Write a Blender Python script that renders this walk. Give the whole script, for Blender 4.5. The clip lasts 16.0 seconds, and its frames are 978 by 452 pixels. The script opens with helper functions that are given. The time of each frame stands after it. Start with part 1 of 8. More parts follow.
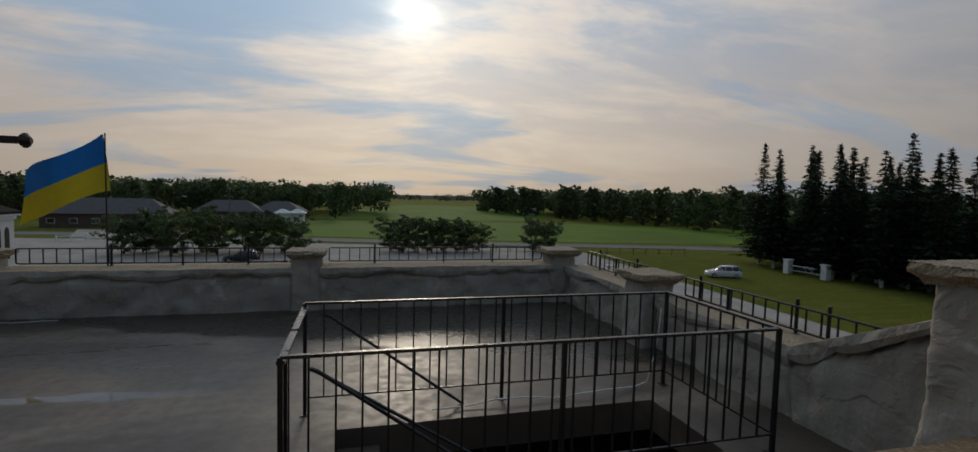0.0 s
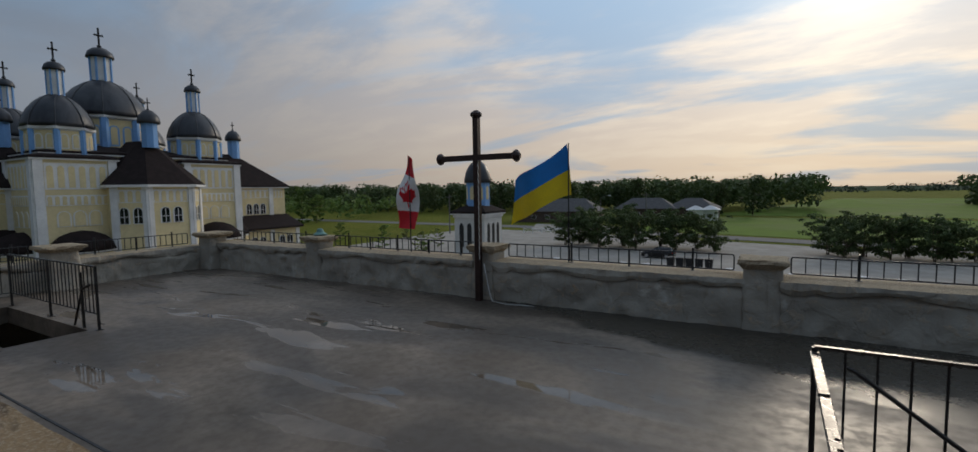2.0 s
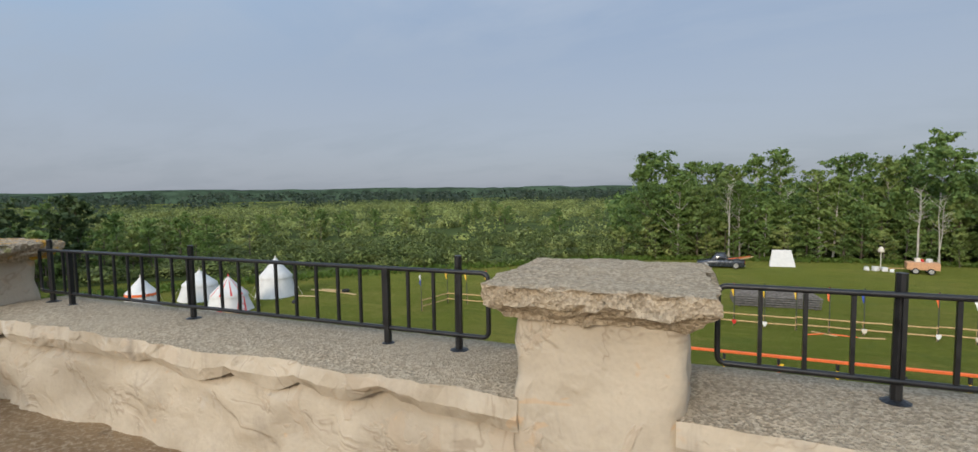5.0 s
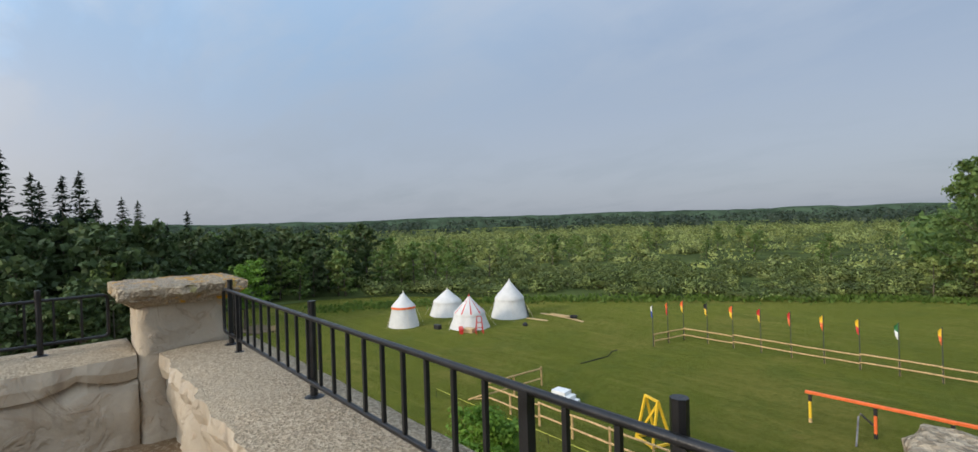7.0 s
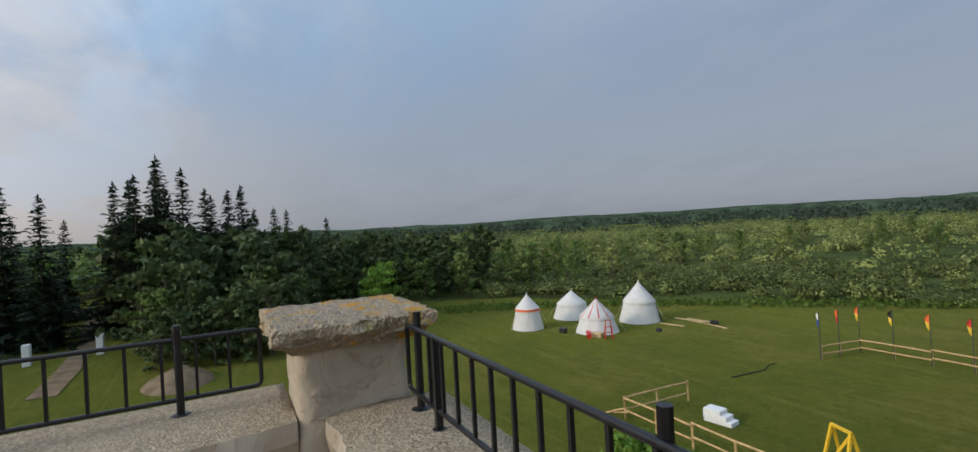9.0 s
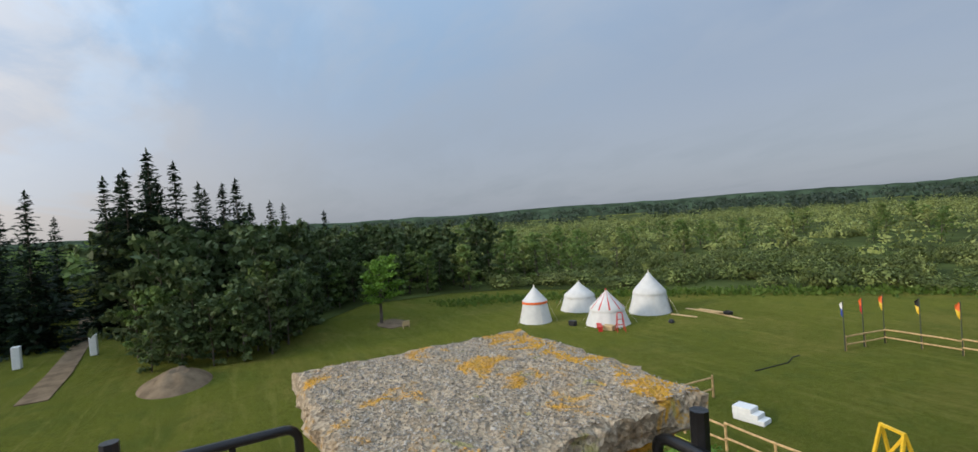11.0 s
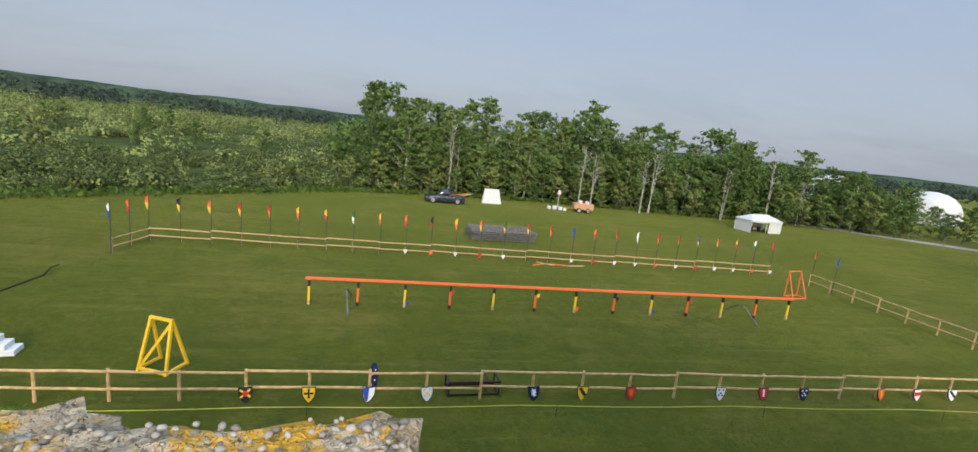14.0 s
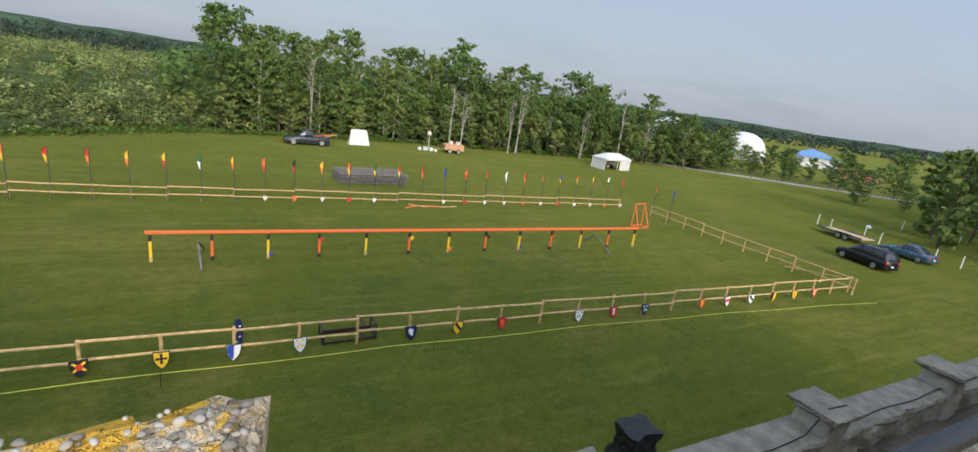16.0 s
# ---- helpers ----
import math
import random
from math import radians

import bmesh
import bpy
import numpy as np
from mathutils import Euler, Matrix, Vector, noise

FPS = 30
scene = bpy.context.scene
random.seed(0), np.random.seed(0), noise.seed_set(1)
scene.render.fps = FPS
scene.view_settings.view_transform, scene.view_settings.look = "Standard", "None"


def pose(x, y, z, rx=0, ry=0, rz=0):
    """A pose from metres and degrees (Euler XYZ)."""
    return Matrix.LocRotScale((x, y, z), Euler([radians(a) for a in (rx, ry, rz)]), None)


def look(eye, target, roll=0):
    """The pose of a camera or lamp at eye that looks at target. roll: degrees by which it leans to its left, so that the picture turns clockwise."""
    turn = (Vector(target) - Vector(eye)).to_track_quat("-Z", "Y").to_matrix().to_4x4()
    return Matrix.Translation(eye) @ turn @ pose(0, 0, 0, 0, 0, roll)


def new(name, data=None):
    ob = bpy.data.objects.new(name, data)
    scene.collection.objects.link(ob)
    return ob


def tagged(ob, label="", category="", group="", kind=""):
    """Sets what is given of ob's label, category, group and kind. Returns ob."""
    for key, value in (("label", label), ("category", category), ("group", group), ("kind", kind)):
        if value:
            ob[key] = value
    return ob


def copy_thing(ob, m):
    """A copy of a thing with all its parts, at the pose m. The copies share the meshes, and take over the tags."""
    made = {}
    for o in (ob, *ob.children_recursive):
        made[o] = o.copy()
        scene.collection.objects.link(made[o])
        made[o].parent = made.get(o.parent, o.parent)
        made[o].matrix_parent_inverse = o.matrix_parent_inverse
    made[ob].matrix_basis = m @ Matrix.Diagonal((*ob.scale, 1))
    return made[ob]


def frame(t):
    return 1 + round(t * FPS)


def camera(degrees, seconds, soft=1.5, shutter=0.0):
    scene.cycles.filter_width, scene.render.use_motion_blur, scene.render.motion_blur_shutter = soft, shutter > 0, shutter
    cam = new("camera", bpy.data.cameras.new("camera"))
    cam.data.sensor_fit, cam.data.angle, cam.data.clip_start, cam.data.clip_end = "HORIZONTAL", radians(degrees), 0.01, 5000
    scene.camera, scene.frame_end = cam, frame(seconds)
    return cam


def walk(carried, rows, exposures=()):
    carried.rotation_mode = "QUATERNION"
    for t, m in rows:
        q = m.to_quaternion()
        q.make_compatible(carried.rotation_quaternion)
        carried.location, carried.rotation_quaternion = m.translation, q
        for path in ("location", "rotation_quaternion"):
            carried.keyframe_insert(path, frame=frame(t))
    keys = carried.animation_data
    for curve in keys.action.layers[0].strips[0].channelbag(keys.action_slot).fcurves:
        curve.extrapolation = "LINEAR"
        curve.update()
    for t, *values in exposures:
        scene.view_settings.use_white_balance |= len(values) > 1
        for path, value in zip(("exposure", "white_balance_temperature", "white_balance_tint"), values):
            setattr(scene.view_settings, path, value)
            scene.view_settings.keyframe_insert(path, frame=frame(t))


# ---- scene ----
cam = camera(89.8, 16.0)
PATH = [
    (0, (2.091, -1.417, 1.625), (2.612, 0.51, 1.499), 1.5),
    (0.5, (2.016, -1.235, 1.648), (2.759, 0.62, 1.555), 0.0),
    (1, (1.854, -0.814, 1.593), (2.261, 1.142, 1.499), -1.2),
    (1.5, (1.635, -0.515, 1.62), (1.404, 1.466, 1.482), -0.7),
    (2, (1.321, -0.38, 1.658), (0.313, 1.341, 1.509), -0.9),
    (2.5, (0.961, -0.209, 1.556), (-0.789, 0.757, 1.471), -0.2),
    (3, (0.732, -0.132, 1.597), (-1.259, -0.319, 1.557), 0.0),
    (3.5, (0.636, -0.195, 1.57), (-0.88, -1.5, 1.551), -0.3),
    (4, (0.975, -0.236, 1.621), (0.334, -2.128, 1.539), 0.2),
    (4.5, (1.153, -0.413, 1.612), (1.267, -2.407, 1.493), -0.4),
    (5, (1.298, -0.695, 1.581), (2.057, -2.54, 1.443), -0.9),
    (5.2, (1.366, -0.828, 1.563), (2.24, -2.626, 1.493), -1.0),
    (7.3, (2.081, -2.159, 1.642), (3.733, -3.287, 1.649), -2.1),
    (7.5, (2.212, -2.176, 1.64), (3.941, -3.182, 1.659), -2.3),
    (8, (2.723, -2.192, 1.693), (4.472, -3.162, 1.683), -2.6),
    (8.5, (3.236, -2.19, 1.655), (5.005, -3.123, 1.657), -3.0),
    (9, (3.761, -2.221, 1.675), (5.526, -3.161, 1.677), -3.2),
    (9.2, (3.919, -2.202, 1.666), (5.699, -3.113, 1.651), -3.2),
    (11.3, (5.778, -2.213, 1.705), (7.524, -3.188, 1.66), -4.4),
    (11.5, (5.878, -2.228, 1.734), (7.439, -3.475, 1.653), -4.5),
    (12, (6.061, -2.52, 1.698), (7.314, -4.07, 1.544), -4.1),
    (12.5, (6.363, -2.641, 1.705), (7.302, -4.384, 1.428), -3.6),
    (13, (6.478, -2.788, 1.54), (7.097, -4.646, 1.132), 0.9),
    (13.5, (6.512, -2.845, 1.494), (6.672, -4.797, 1.089), 4.0),
    (14, (6.467, -2.904, 1.438), (6.027, -4.82, 1.071), 6.5),
    (14.5, (6.464, -2.961, 1.416), (5.762, -4.785, 0.99), 7.5),
    (15, (6.444, -2.95, 1.42), (5.597, -4.697, 0.94), 7.8),
    (15.5, (6.448, -2.918, 1.443), (5.544, -4.629, 0.94), 8.1),
    (16, (6.446, -2.923, 1.446), (5.515, -4.612, 0.913), 8.1),
]
EXPOSURES = [(0, -1.65), (0.5, -1.65), (1.0, -1.53), (1.5, -1.43), (2.0, -1.3), (2.5, -0.72), (3, -0.3), (3.5, -0.26), (4, -0.07), (5.2, -0.05), (7.3, 0.0), (7.5, -0.05), (8.0, -0.36), (9.2, -0.38), (11.5, -0.1), (12.5, -0.12), (13.0, 0.02), (14, 0.15), (15, 0.24), (16, 0.24)]
walk(cam, [(t, look(eye, target, roll)) for t, eye, target, roll in PATH], EXPOSURES)

# ---- world and sun ----
SUN = Vector((0.096, 0.935, 0.341)).normalized()
world = bpy.data.worlds.new("sky")
scene.world = world
world.use_nodes = True
WN, WL = world.node_tree.nodes, world.node_tree.links
WN.clear()


def wnode(kind, **values):
    n = WN.new(kind)
    for k, v in values.items():
        n.inputs[k].default_value = v
    return n


def wmath(op, a, b=0.0, c=0.0, clamp=False):
    n = WN.new("ShaderNodeMath")
    n.operation, n.use_clamp = op, clamp
    for i, s in enumerate((a, b, c)):
        if isinstance(s, (int, float)):
            n.inputs[i].default_value = s
        else:
            WL.new(s, n.inputs[i])
    return n.outputs[0]


def wmix(fac, a, b, blend="MIX"):
    n = WN.new("ShaderNodeMix")
    n.data_type, n.blend_type = "RGBA", blend
    for i, s in ((0, fac), (6, a), (7, b)):
        if isinstance(s, (int, float)):
            n.inputs[i].default_value = s
        elif isinstance(s, tuple):
            n.inputs[i].default_value = (*s, 1)
        else:
            WL.new(s, n.inputs[i])
    return n.outputs[2]


def wramp(fac, lo, hi):
    n = WN.new("ShaderNodeMapRange")
    n.interpolation_type = "SMOOTHSTEP"
    n.inputs[1].default_value, n.inputs[2].default_value = lo, hi
    WL.new(fac, n.inputs[0])
    return n.outputs[0]


coord = WN.new("ShaderNodeTexCoord")
sep = WN.new("ShaderNodeSeparateXYZ")
WL.new(coord.outputs["Generated"], sep.inputs[0])
up = wmath("MAXIMUM", sep.outputs[2], 0.0)
dot = WN.new("ShaderNodeVectorMath")
dot.operation = "DOT_PRODUCT"
dot.inputs[1].default_value = SUN
WL.new(coord.outputs["Generated"], dot.inputs[0])
toward = wmath("MAXIMUM", dot.outputs["Value"], 0.0)
west = wmath("POWER", wmath("MAXIMUM", wmath("MULTIPLY_ADD", dot.outputs["Value"], 0.77, 0.23), 0.0), 2.2)
# cloud sheet: the direction projected on a flat layer, so that clouds flatten towards the horizon
lift = wmath("ADD", up, 0.20)
flat = WN.new("ShaderNodeCombineXYZ")
WL.new(wmath("DIVIDE", sep.outputs[0], lift), flat.inputs[0])
WL.new(wmath("DIVIDE", sep.outputs[1], lift), flat.inputs[1])
stretch = WN.new("ShaderNodeMapping")
stretch.inputs["Rotation"].default_value = (0, 0, radians(28))
stretch.inputs["Scale"].default_value = (0.8, 1.5, 1)
stretch.inputs["Location"].default_value = (3.1, 0.4, 0)
WL.new(flat.outputs[0], stretch.inputs[0])
big = wnode("ShaderNodeTexNoise", Scale=0.62, Detail=9.0, Roughness=0.56, Distortion=0.5)
WL.new(stretch.outputs[0], big.inputs["Vector"])
fine = wnode("ShaderNodeTexNoise", Scale=1.5, Detail=8.0, Roughness=0.6, Distortion=0.3)
WL.new(stretch.outputs[0], fine.inputs["Vector"])
sky = WN.new("ShaderNodeTexSky")
sky.sky_type, sky.sun_disc = "NISHITA", False
sky.sun_elevation, sky.sun_rotation = math.asin(SUN.z), math.atan2(SUN.x, SUN.y)
sky.air_density, sky.dust_density = 1.0, 2.0
clear = wmix(1.0, sky.outputs[0], (0.085, 0.098, 0.115), "MULTIPLY")
# overcast sheet, three times as bright overhead as at the horizon
cie = wmath("MULTIPLY_ADD", up, 1.7, 1.0)
veil_low = wmix(west, (0.405, 0.445, 0.515), (1.75, 1.42, 1.13))
veil_high = wmix(west, (0.235, 0.295, 0.39), (0.95, 1.06, 1.22))
side = wmath("MULTIPLY", wramp(dot.outputs["Value"], -0.75, -0.05), wramp(wmath("MULTIPLY", dot.outputs["Value"], -1.0), -0.75, -0.25))
veil_high = wmix(wmath("MULTIPLY", side, 0.55), veil_high, (0.265, 0.405, 0.580))
veil = wmix(wramp(up, 0.02, 0.36), veil_low, veil_high)
puff = wmix(west, (0.325, 0.37, 0.435), (1.95, 1.66, 1.34))
deck = wmix(wmath("MULTIPLY", wramp(fine.outputs[0], 0.44, 0.64), wmath("MULTIPLY_ADD", west, 0.45, 0.30)), veil, puff)
deck = wmix(wmath("MULTIPLY", wramp(big.outputs[0], 0.52, 0.72), 0.65), deck, puff)
hole = wmath("MULTIPLY", wramp(wmath("SUBTRACT", 1.0, big.outputs[0]), 0.50, 0.60), wmath("MULTIPLY", west, 0.75))
deck = wmix(hole, deck, (0.50, 0.84, 1.24))
deck = wmix(0.12, deck, clear)
glow = wmath("ADD", wmath("MULTIPLY", wmath("POWER", toward, 60.0), 0.30), wmath("MULTIPLY", wmath("POWER", toward, 900.0), 2.4))
glow = wmath("MULTIPLY", glow, wmath("MULTIPLY_ADD", wramp(fine.outputs[0], 0.38, 0.62), 0.9, 0.25))
gl = WN.new("ShaderNodeVectorMath")
gl.operation = "SCALE"
gl.inputs[0].default_value = (1.0, 0.88, 0.70)
WL.new(glow, gl.inputs["Scale"])
lit = WN.new("ShaderNodeVectorMath")
lit.operation = "SCALE"
WL.new(deck, lit.inputs[0])
WL.new(cie, lit.inputs["Scale"])
total = WN.new("ShaderNodeVectorMath")
total.operation = "ADD"
WL.new(lit.outputs[0], total.inputs[0])
WL.new(gl.outputs[0], total.inputs[1])
bg = WN.new("ShaderNodeBackground")
bg.inputs["Strength"].default_value = 0.95
WL.new(total.outputs[0], bg.inputs["Color"])
wo = WN.new("ShaderNodeOutputWorld")
WL.new(bg.outputs[0], wo.inputs[0])

lamp = bpy.data.lights.new("sun", "SUN")
lamp.energy, lamp.angle, lamp.color = 2.1, radians(11), (1.0, 0.86, 0.68)
sun = new("sun", lamp)
sun.matrix_world = look(SUN * 200, (0, 0, 0))

# ---- materials ----
RNG = np.random.default_rng(7)


class Mat:
    """A small builder of node materials."""

    def __init__(self, name, rough=0.8, metal=0.0, spec=0.4):
        self.m = bpy.data.materials.new(name)
        self.m.use_nodes = True
        self.n, self.l = self.m.node_tree.nodes, self.m.node_tree.links
        self.b = self.n["Principled BSDF"]
        self.b.inputs["Roughness"].default_value = rough
        self.b.inputs["Metallic"].default_value = metal
        self.b.inputs["Specular IOR Level"].default_value = spec
        self.c = self.n.new("ShaderNodeTexCoord")

    def noise(self, scale, detail=4.0, rough=0.55, dist=0.0, space="Object", squash=None):
        t = self.n.new("ShaderNodeTexNoise")
        t.inputs["Scale"].default_value, t.inputs["Detail"].default_value = scale, detail
        t.inputs["Roughness"].default_value, t.inputs["Distortion"].default_value = rough, dist
        src = self.c.outputs[space]
        if squash:
            m = self.n.new("ShaderNodeMapping")
            m.inputs["Scale"].default_value = squash
            self.l.new(src, m.inputs[0])
            src = m.outputs[0]
        self.l.new(src, t.inputs["Vector"])
        return t.outputs[0]

    def cells(self, scale, what="Color"):
        t = self.n.new("ShaderNodeTexVoronoi")
        t.inputs["Scale"].default_value = scale
        self.l.new(self.c.outputs["Object"], t.inputs["Vector"])
        return t.outputs[what]

    def ramp(self, fac, lo, hi, a=0.0, b=1.0):
        r = self.n.new("ShaderNodeMapRange")
        r.interpolation_type = "SMOOTHSTEP"
        for i, v in ((1, lo), (2, hi), (3, a), (4, b)):
            r.inputs[i].default_value = v
        self.l.new(fac, r.inputs[0])
        return r.outputs[0]

    def math(self, op, a, b):
        r = self.n.new("ShaderNodeMath")
        r.operation = op
        for i, s in ((0, a), (1, b)):
            if isinstance(s, (int, float)):
                r.inputs[i].default_value = s
            else:
                self.l.new(s, r.inputs[i])
        return r.outputs[0]

    def mix(self, fac, a, b, blend="MIX"):
        r = self.n.new("ShaderNodeMix")
        r.data_type, r.blend_type = "RGBA", blend
        for i, s in ((0, fac), (6, a), (7, b)):
            if isinstance(s, (int, float)):
                r.inputs[i].default_value = s
            elif isinstance(s, tuple):
                r.inputs[i].default_value = (*s, 1)
            else:
                self.l.new(s, r.inputs[i])
        return r.outputs[2]

    def island(self):
        return self.n.new("ShaderNodeNewGeometry").outputs["Random Per Island"]

    def each(self):
        return self.n.new("ShaderNodeObjectInfo").outputs["Random"]

    def colour(self, c):
        if isinstance(c, tuple):
            self.b.inputs["Base Color"].default_value = (*c, 1)
        else:
            self.l.new(c, self.b.inputs["Base Color"])
        return self

    def rough(self, s):
        self.l.new(s, self.b.inputs["Roughness"])
        return self

    def bump(self, h, strength=0.4, dist=0.02, after=None):
        b = self.n.new("ShaderNodeBump")
        b.inputs["Strength"].default_value, b.inputs["Distance"].default_value = strength, dist
        self.l.new(h, b.inputs["Height"])
        if after:
            self.l.new(after, b.inputs["Normal"])
        self.l.new(b.outputs[0], self.b.inputs["Normal"])
        return b.outputs[0]


def plain(name, c, rough=0.6, metal=0.0, vary=0.15, scale=6.0, bump=0.1, spec=0.4):
    """A painted or bare surface with faint blotches, grain and relief."""
    k = Mat(name, rough, metal, spec)
    n, f = k.noise(scale, 5), k.noise(scale * 9, 3)
    lo, hi = tuple(x * (1 - vary) for x in c), tuple(min(1, x * (1 + vary)) for x in c)
    col = k.mix(k.ramp(n, 0.3, 0.7), lo, hi)
    col = k.mix(k.ramp(f, 0.35, 0.75, 0, 0.35), col, tuple(x * 0.78 for x in c))
    k.colour(col)
    k.rough(k.ramp(n, 0.3, 0.7, max(0.05, rough - 0.1), min(1, rough + 0.1)))
    if bump:
        k.bump(f, bump, 0.01)
    return k.m


def leaf_mat(name, dark, light, yellow=None, through_light=0.38):
    """Leaves that differ blade by blade and tree by tree, with clump shade put into the colour."""
    k = Mat(name, 0.6, 0, 0.25)
    col = k.mix(k.ramp(k.island(), 0, 1, 0.18, 0.82), dark, light)
    # noise paints dark clump interiors and lit clump tops into the colour
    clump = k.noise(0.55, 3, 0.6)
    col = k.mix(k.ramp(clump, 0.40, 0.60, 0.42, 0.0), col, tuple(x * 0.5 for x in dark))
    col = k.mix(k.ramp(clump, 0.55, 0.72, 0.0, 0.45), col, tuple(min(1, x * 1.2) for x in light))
    tree = k.each()
    col = k.mix(k.ramp(tree, 0.0, 0.5, 0.5, 0.0), col, tuple(x * 0.6 for x in dark))
    col = k.mix(k.ramp(tree, 0.6, 1.0, 0.0, 0.4), col, (light[0] * 0.95, light[1] * 0.82, light[2] * 0.9))
    if yellow:
        col = k.mix(k.ramp(k.noise(0.16, 3, 0.6), 0.5, 0.66, 0, 0.6), col, yellow)
        # dark cells and bands paint shade between bushes, light cells paint lit tops
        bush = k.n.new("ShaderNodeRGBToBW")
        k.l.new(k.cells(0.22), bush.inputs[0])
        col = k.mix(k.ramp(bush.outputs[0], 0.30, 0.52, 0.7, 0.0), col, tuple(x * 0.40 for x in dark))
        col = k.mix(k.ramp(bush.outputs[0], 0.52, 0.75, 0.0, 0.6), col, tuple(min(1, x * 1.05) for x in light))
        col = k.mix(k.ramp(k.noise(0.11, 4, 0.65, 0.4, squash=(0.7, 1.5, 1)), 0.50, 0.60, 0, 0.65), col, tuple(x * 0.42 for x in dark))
    k.colour(col)
    tr = k.n.new("ShaderNodeBsdfTranslucent")
    k.l.new(col, tr.inputs["Color"])
    mx = k.n.new("ShaderNodeMixShader")
    mx.inputs[0].default_value = through_light
    k.l.new(k.b.outputs[0], mx.inputs[1])
    k.l.new(tr.outputs[0], mx.inputs[2])
    k.l.new(mx.outputs[0], k.n["Material Output"].inputs[0])
    return k.m


def make_stucco(name, tone=(0.44, 0.372, 0.28)):
    k = Mat(name, 0.92, 0, 0.25)
    big_n, mid, grain = k.noise(0.7, 5, 0.6, 0.4), k.noise(2.6, 7, 0.66, 0.25), k.noise(45, 4)
    col = k.mix(k.ramp(big_n, 0.32, 0.68), tuple(x * 0.82 for x in tone), tuple(x * 1.14 for x in tone))
    col = k.mix(k.ramp(mid, 0.54, 0.70, 0, 0.6), col, (0.33, 0.27, 0.20))
    col = k.mix(k.ramp(k.noise(1.9, 4, 0.6, 0.3), 0.60, 0.72, 0, 0.6), col, (0.56, 0.53, 0.47))
    streak = k.noise(1.6, 5, 0.6, 0.2, squash=(3.4, 3.4, 0.35))
    col = k.mix(k.ramp(streak, 0.55, 0.74, 0, 0.55), col, (0.20, 0.17, 0.135))
    col = k.mix(k.ramp(k.noise(5.5, 3, 0.5, 1.2), 0.68, 0.74, 0, 0.6), col, (0.50, 0.34, 0.20))
    col = k.mix(k.ramp(grain, 0.4, 0.8, 0, 0.16), col, (0.25, 0.22, 0.18))
    k.colour(col)
    # trowelled coats that overlap, with broken edges
    coat = k.noise(1.7, 4, 0.55, 0.9)
    coat_2 = k.noise(3.7, 4, 0.55, 1.2)
    edge = k.math("ABSOLUTE", k.math("SUBTRACT", coat, 0.53), 0.0)
    gone = k.ramp(k.noise(4.2, 3), 0.46, 0.56, 0, 1)
    col = k.mix(k.math("MULTIPLY", k.ramp(edge, 0.001, 0.010, 0.4, 0.0), gone), col, (0.20, 0.145, 0.095))
    col = k.mix(k.ramp(coat_2, 0.60, 0.62, 0, 0.45), col, (0.42, 0.33, 0.235))
    k.colour(col)
    a = k.bump(k.noise(2.6, 4, 0.5, 0.25), 0.8, 0.075)
    a = k.bump(k.ramp(coat, 0.49, 0.57), 0.5, 0.018, a)
    a = k.bump(k.ramp(coat_2, 0.58, 0.64), 0.45, 0.012, a)
    b = k.bump(k.noise(9, 3, 0.5, 0.3), 0.35, 0.025, a)
    k.bump(grain, 0.3, 0.005, b)
    return k.m


def make_aggregate(name, lichen):
    """Exposed pebble concrete, with lichen where asked."""
    k = Mat(name, 0.95, 0, 0.2)
    cell = k.cells(78)
    grain = k.noise(60, 4)
    hsv = k.n.new("ShaderNodeRGBToBW")
    k.l.new(cell, hsv.inputs[0])
    col = k.mix(k.ramp(hsv.outputs[0], 0.25, 0.8), (0.26, 0.200, 0.130), (0.54, 0.435, 0.305))
    col = k.mix(k.ramp(k.noise(2.2, 5), 0.35, 0.7, 0.2, 0.6), col, (0.45, 0.362, 0.250))
    col = k.mix(k.ramp(k.noise(26, 5, 0.7), 0.5, 0.75, 0, 0.5), col, (0.25, 0.205, 0.155))
    if lichen:
        patch = k.noise(5.5, 6, 0.65, 0.6)
        sx = k.n.new("ShaderNodeSeparateXYZ")
        k.l.new(k.c.outputs["Object"], sx.inputs[0])
        patch = k.math("ADD", patch, k.ramp(sx.outputs[1], -3.28, -2.95, 0.13, -0.01))
        col = k.mix(k.ramp(patch, 0.565, 0.635, 0, 0.95), col, (0.62, 0.33, 0.035))
        col = k.mix(k.ramp(k.noise(9, 5), 0.62, 0.68, 0, 0.7), col, (0.40, 0.36, 0.12))
    k.colour(col)
    a = k.bump(k.noise(14, 6, 0.75), 0.9, 0.035)
    a = k.bump(k.cells(78, "Distance"), 0.7, 0.012, a)
    k.bump(grain, 0.5, 0.01, a)
    return k.m


STUCCO = make_stucco("weathered_stucco")
# darker copy of the stucco with the shade of the low walls in its colour
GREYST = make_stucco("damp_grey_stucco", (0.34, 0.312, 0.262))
CAP = make_aggregate("cap_concrete", False)
CAPL = make_aggregate("lichened_cap_concrete", True)

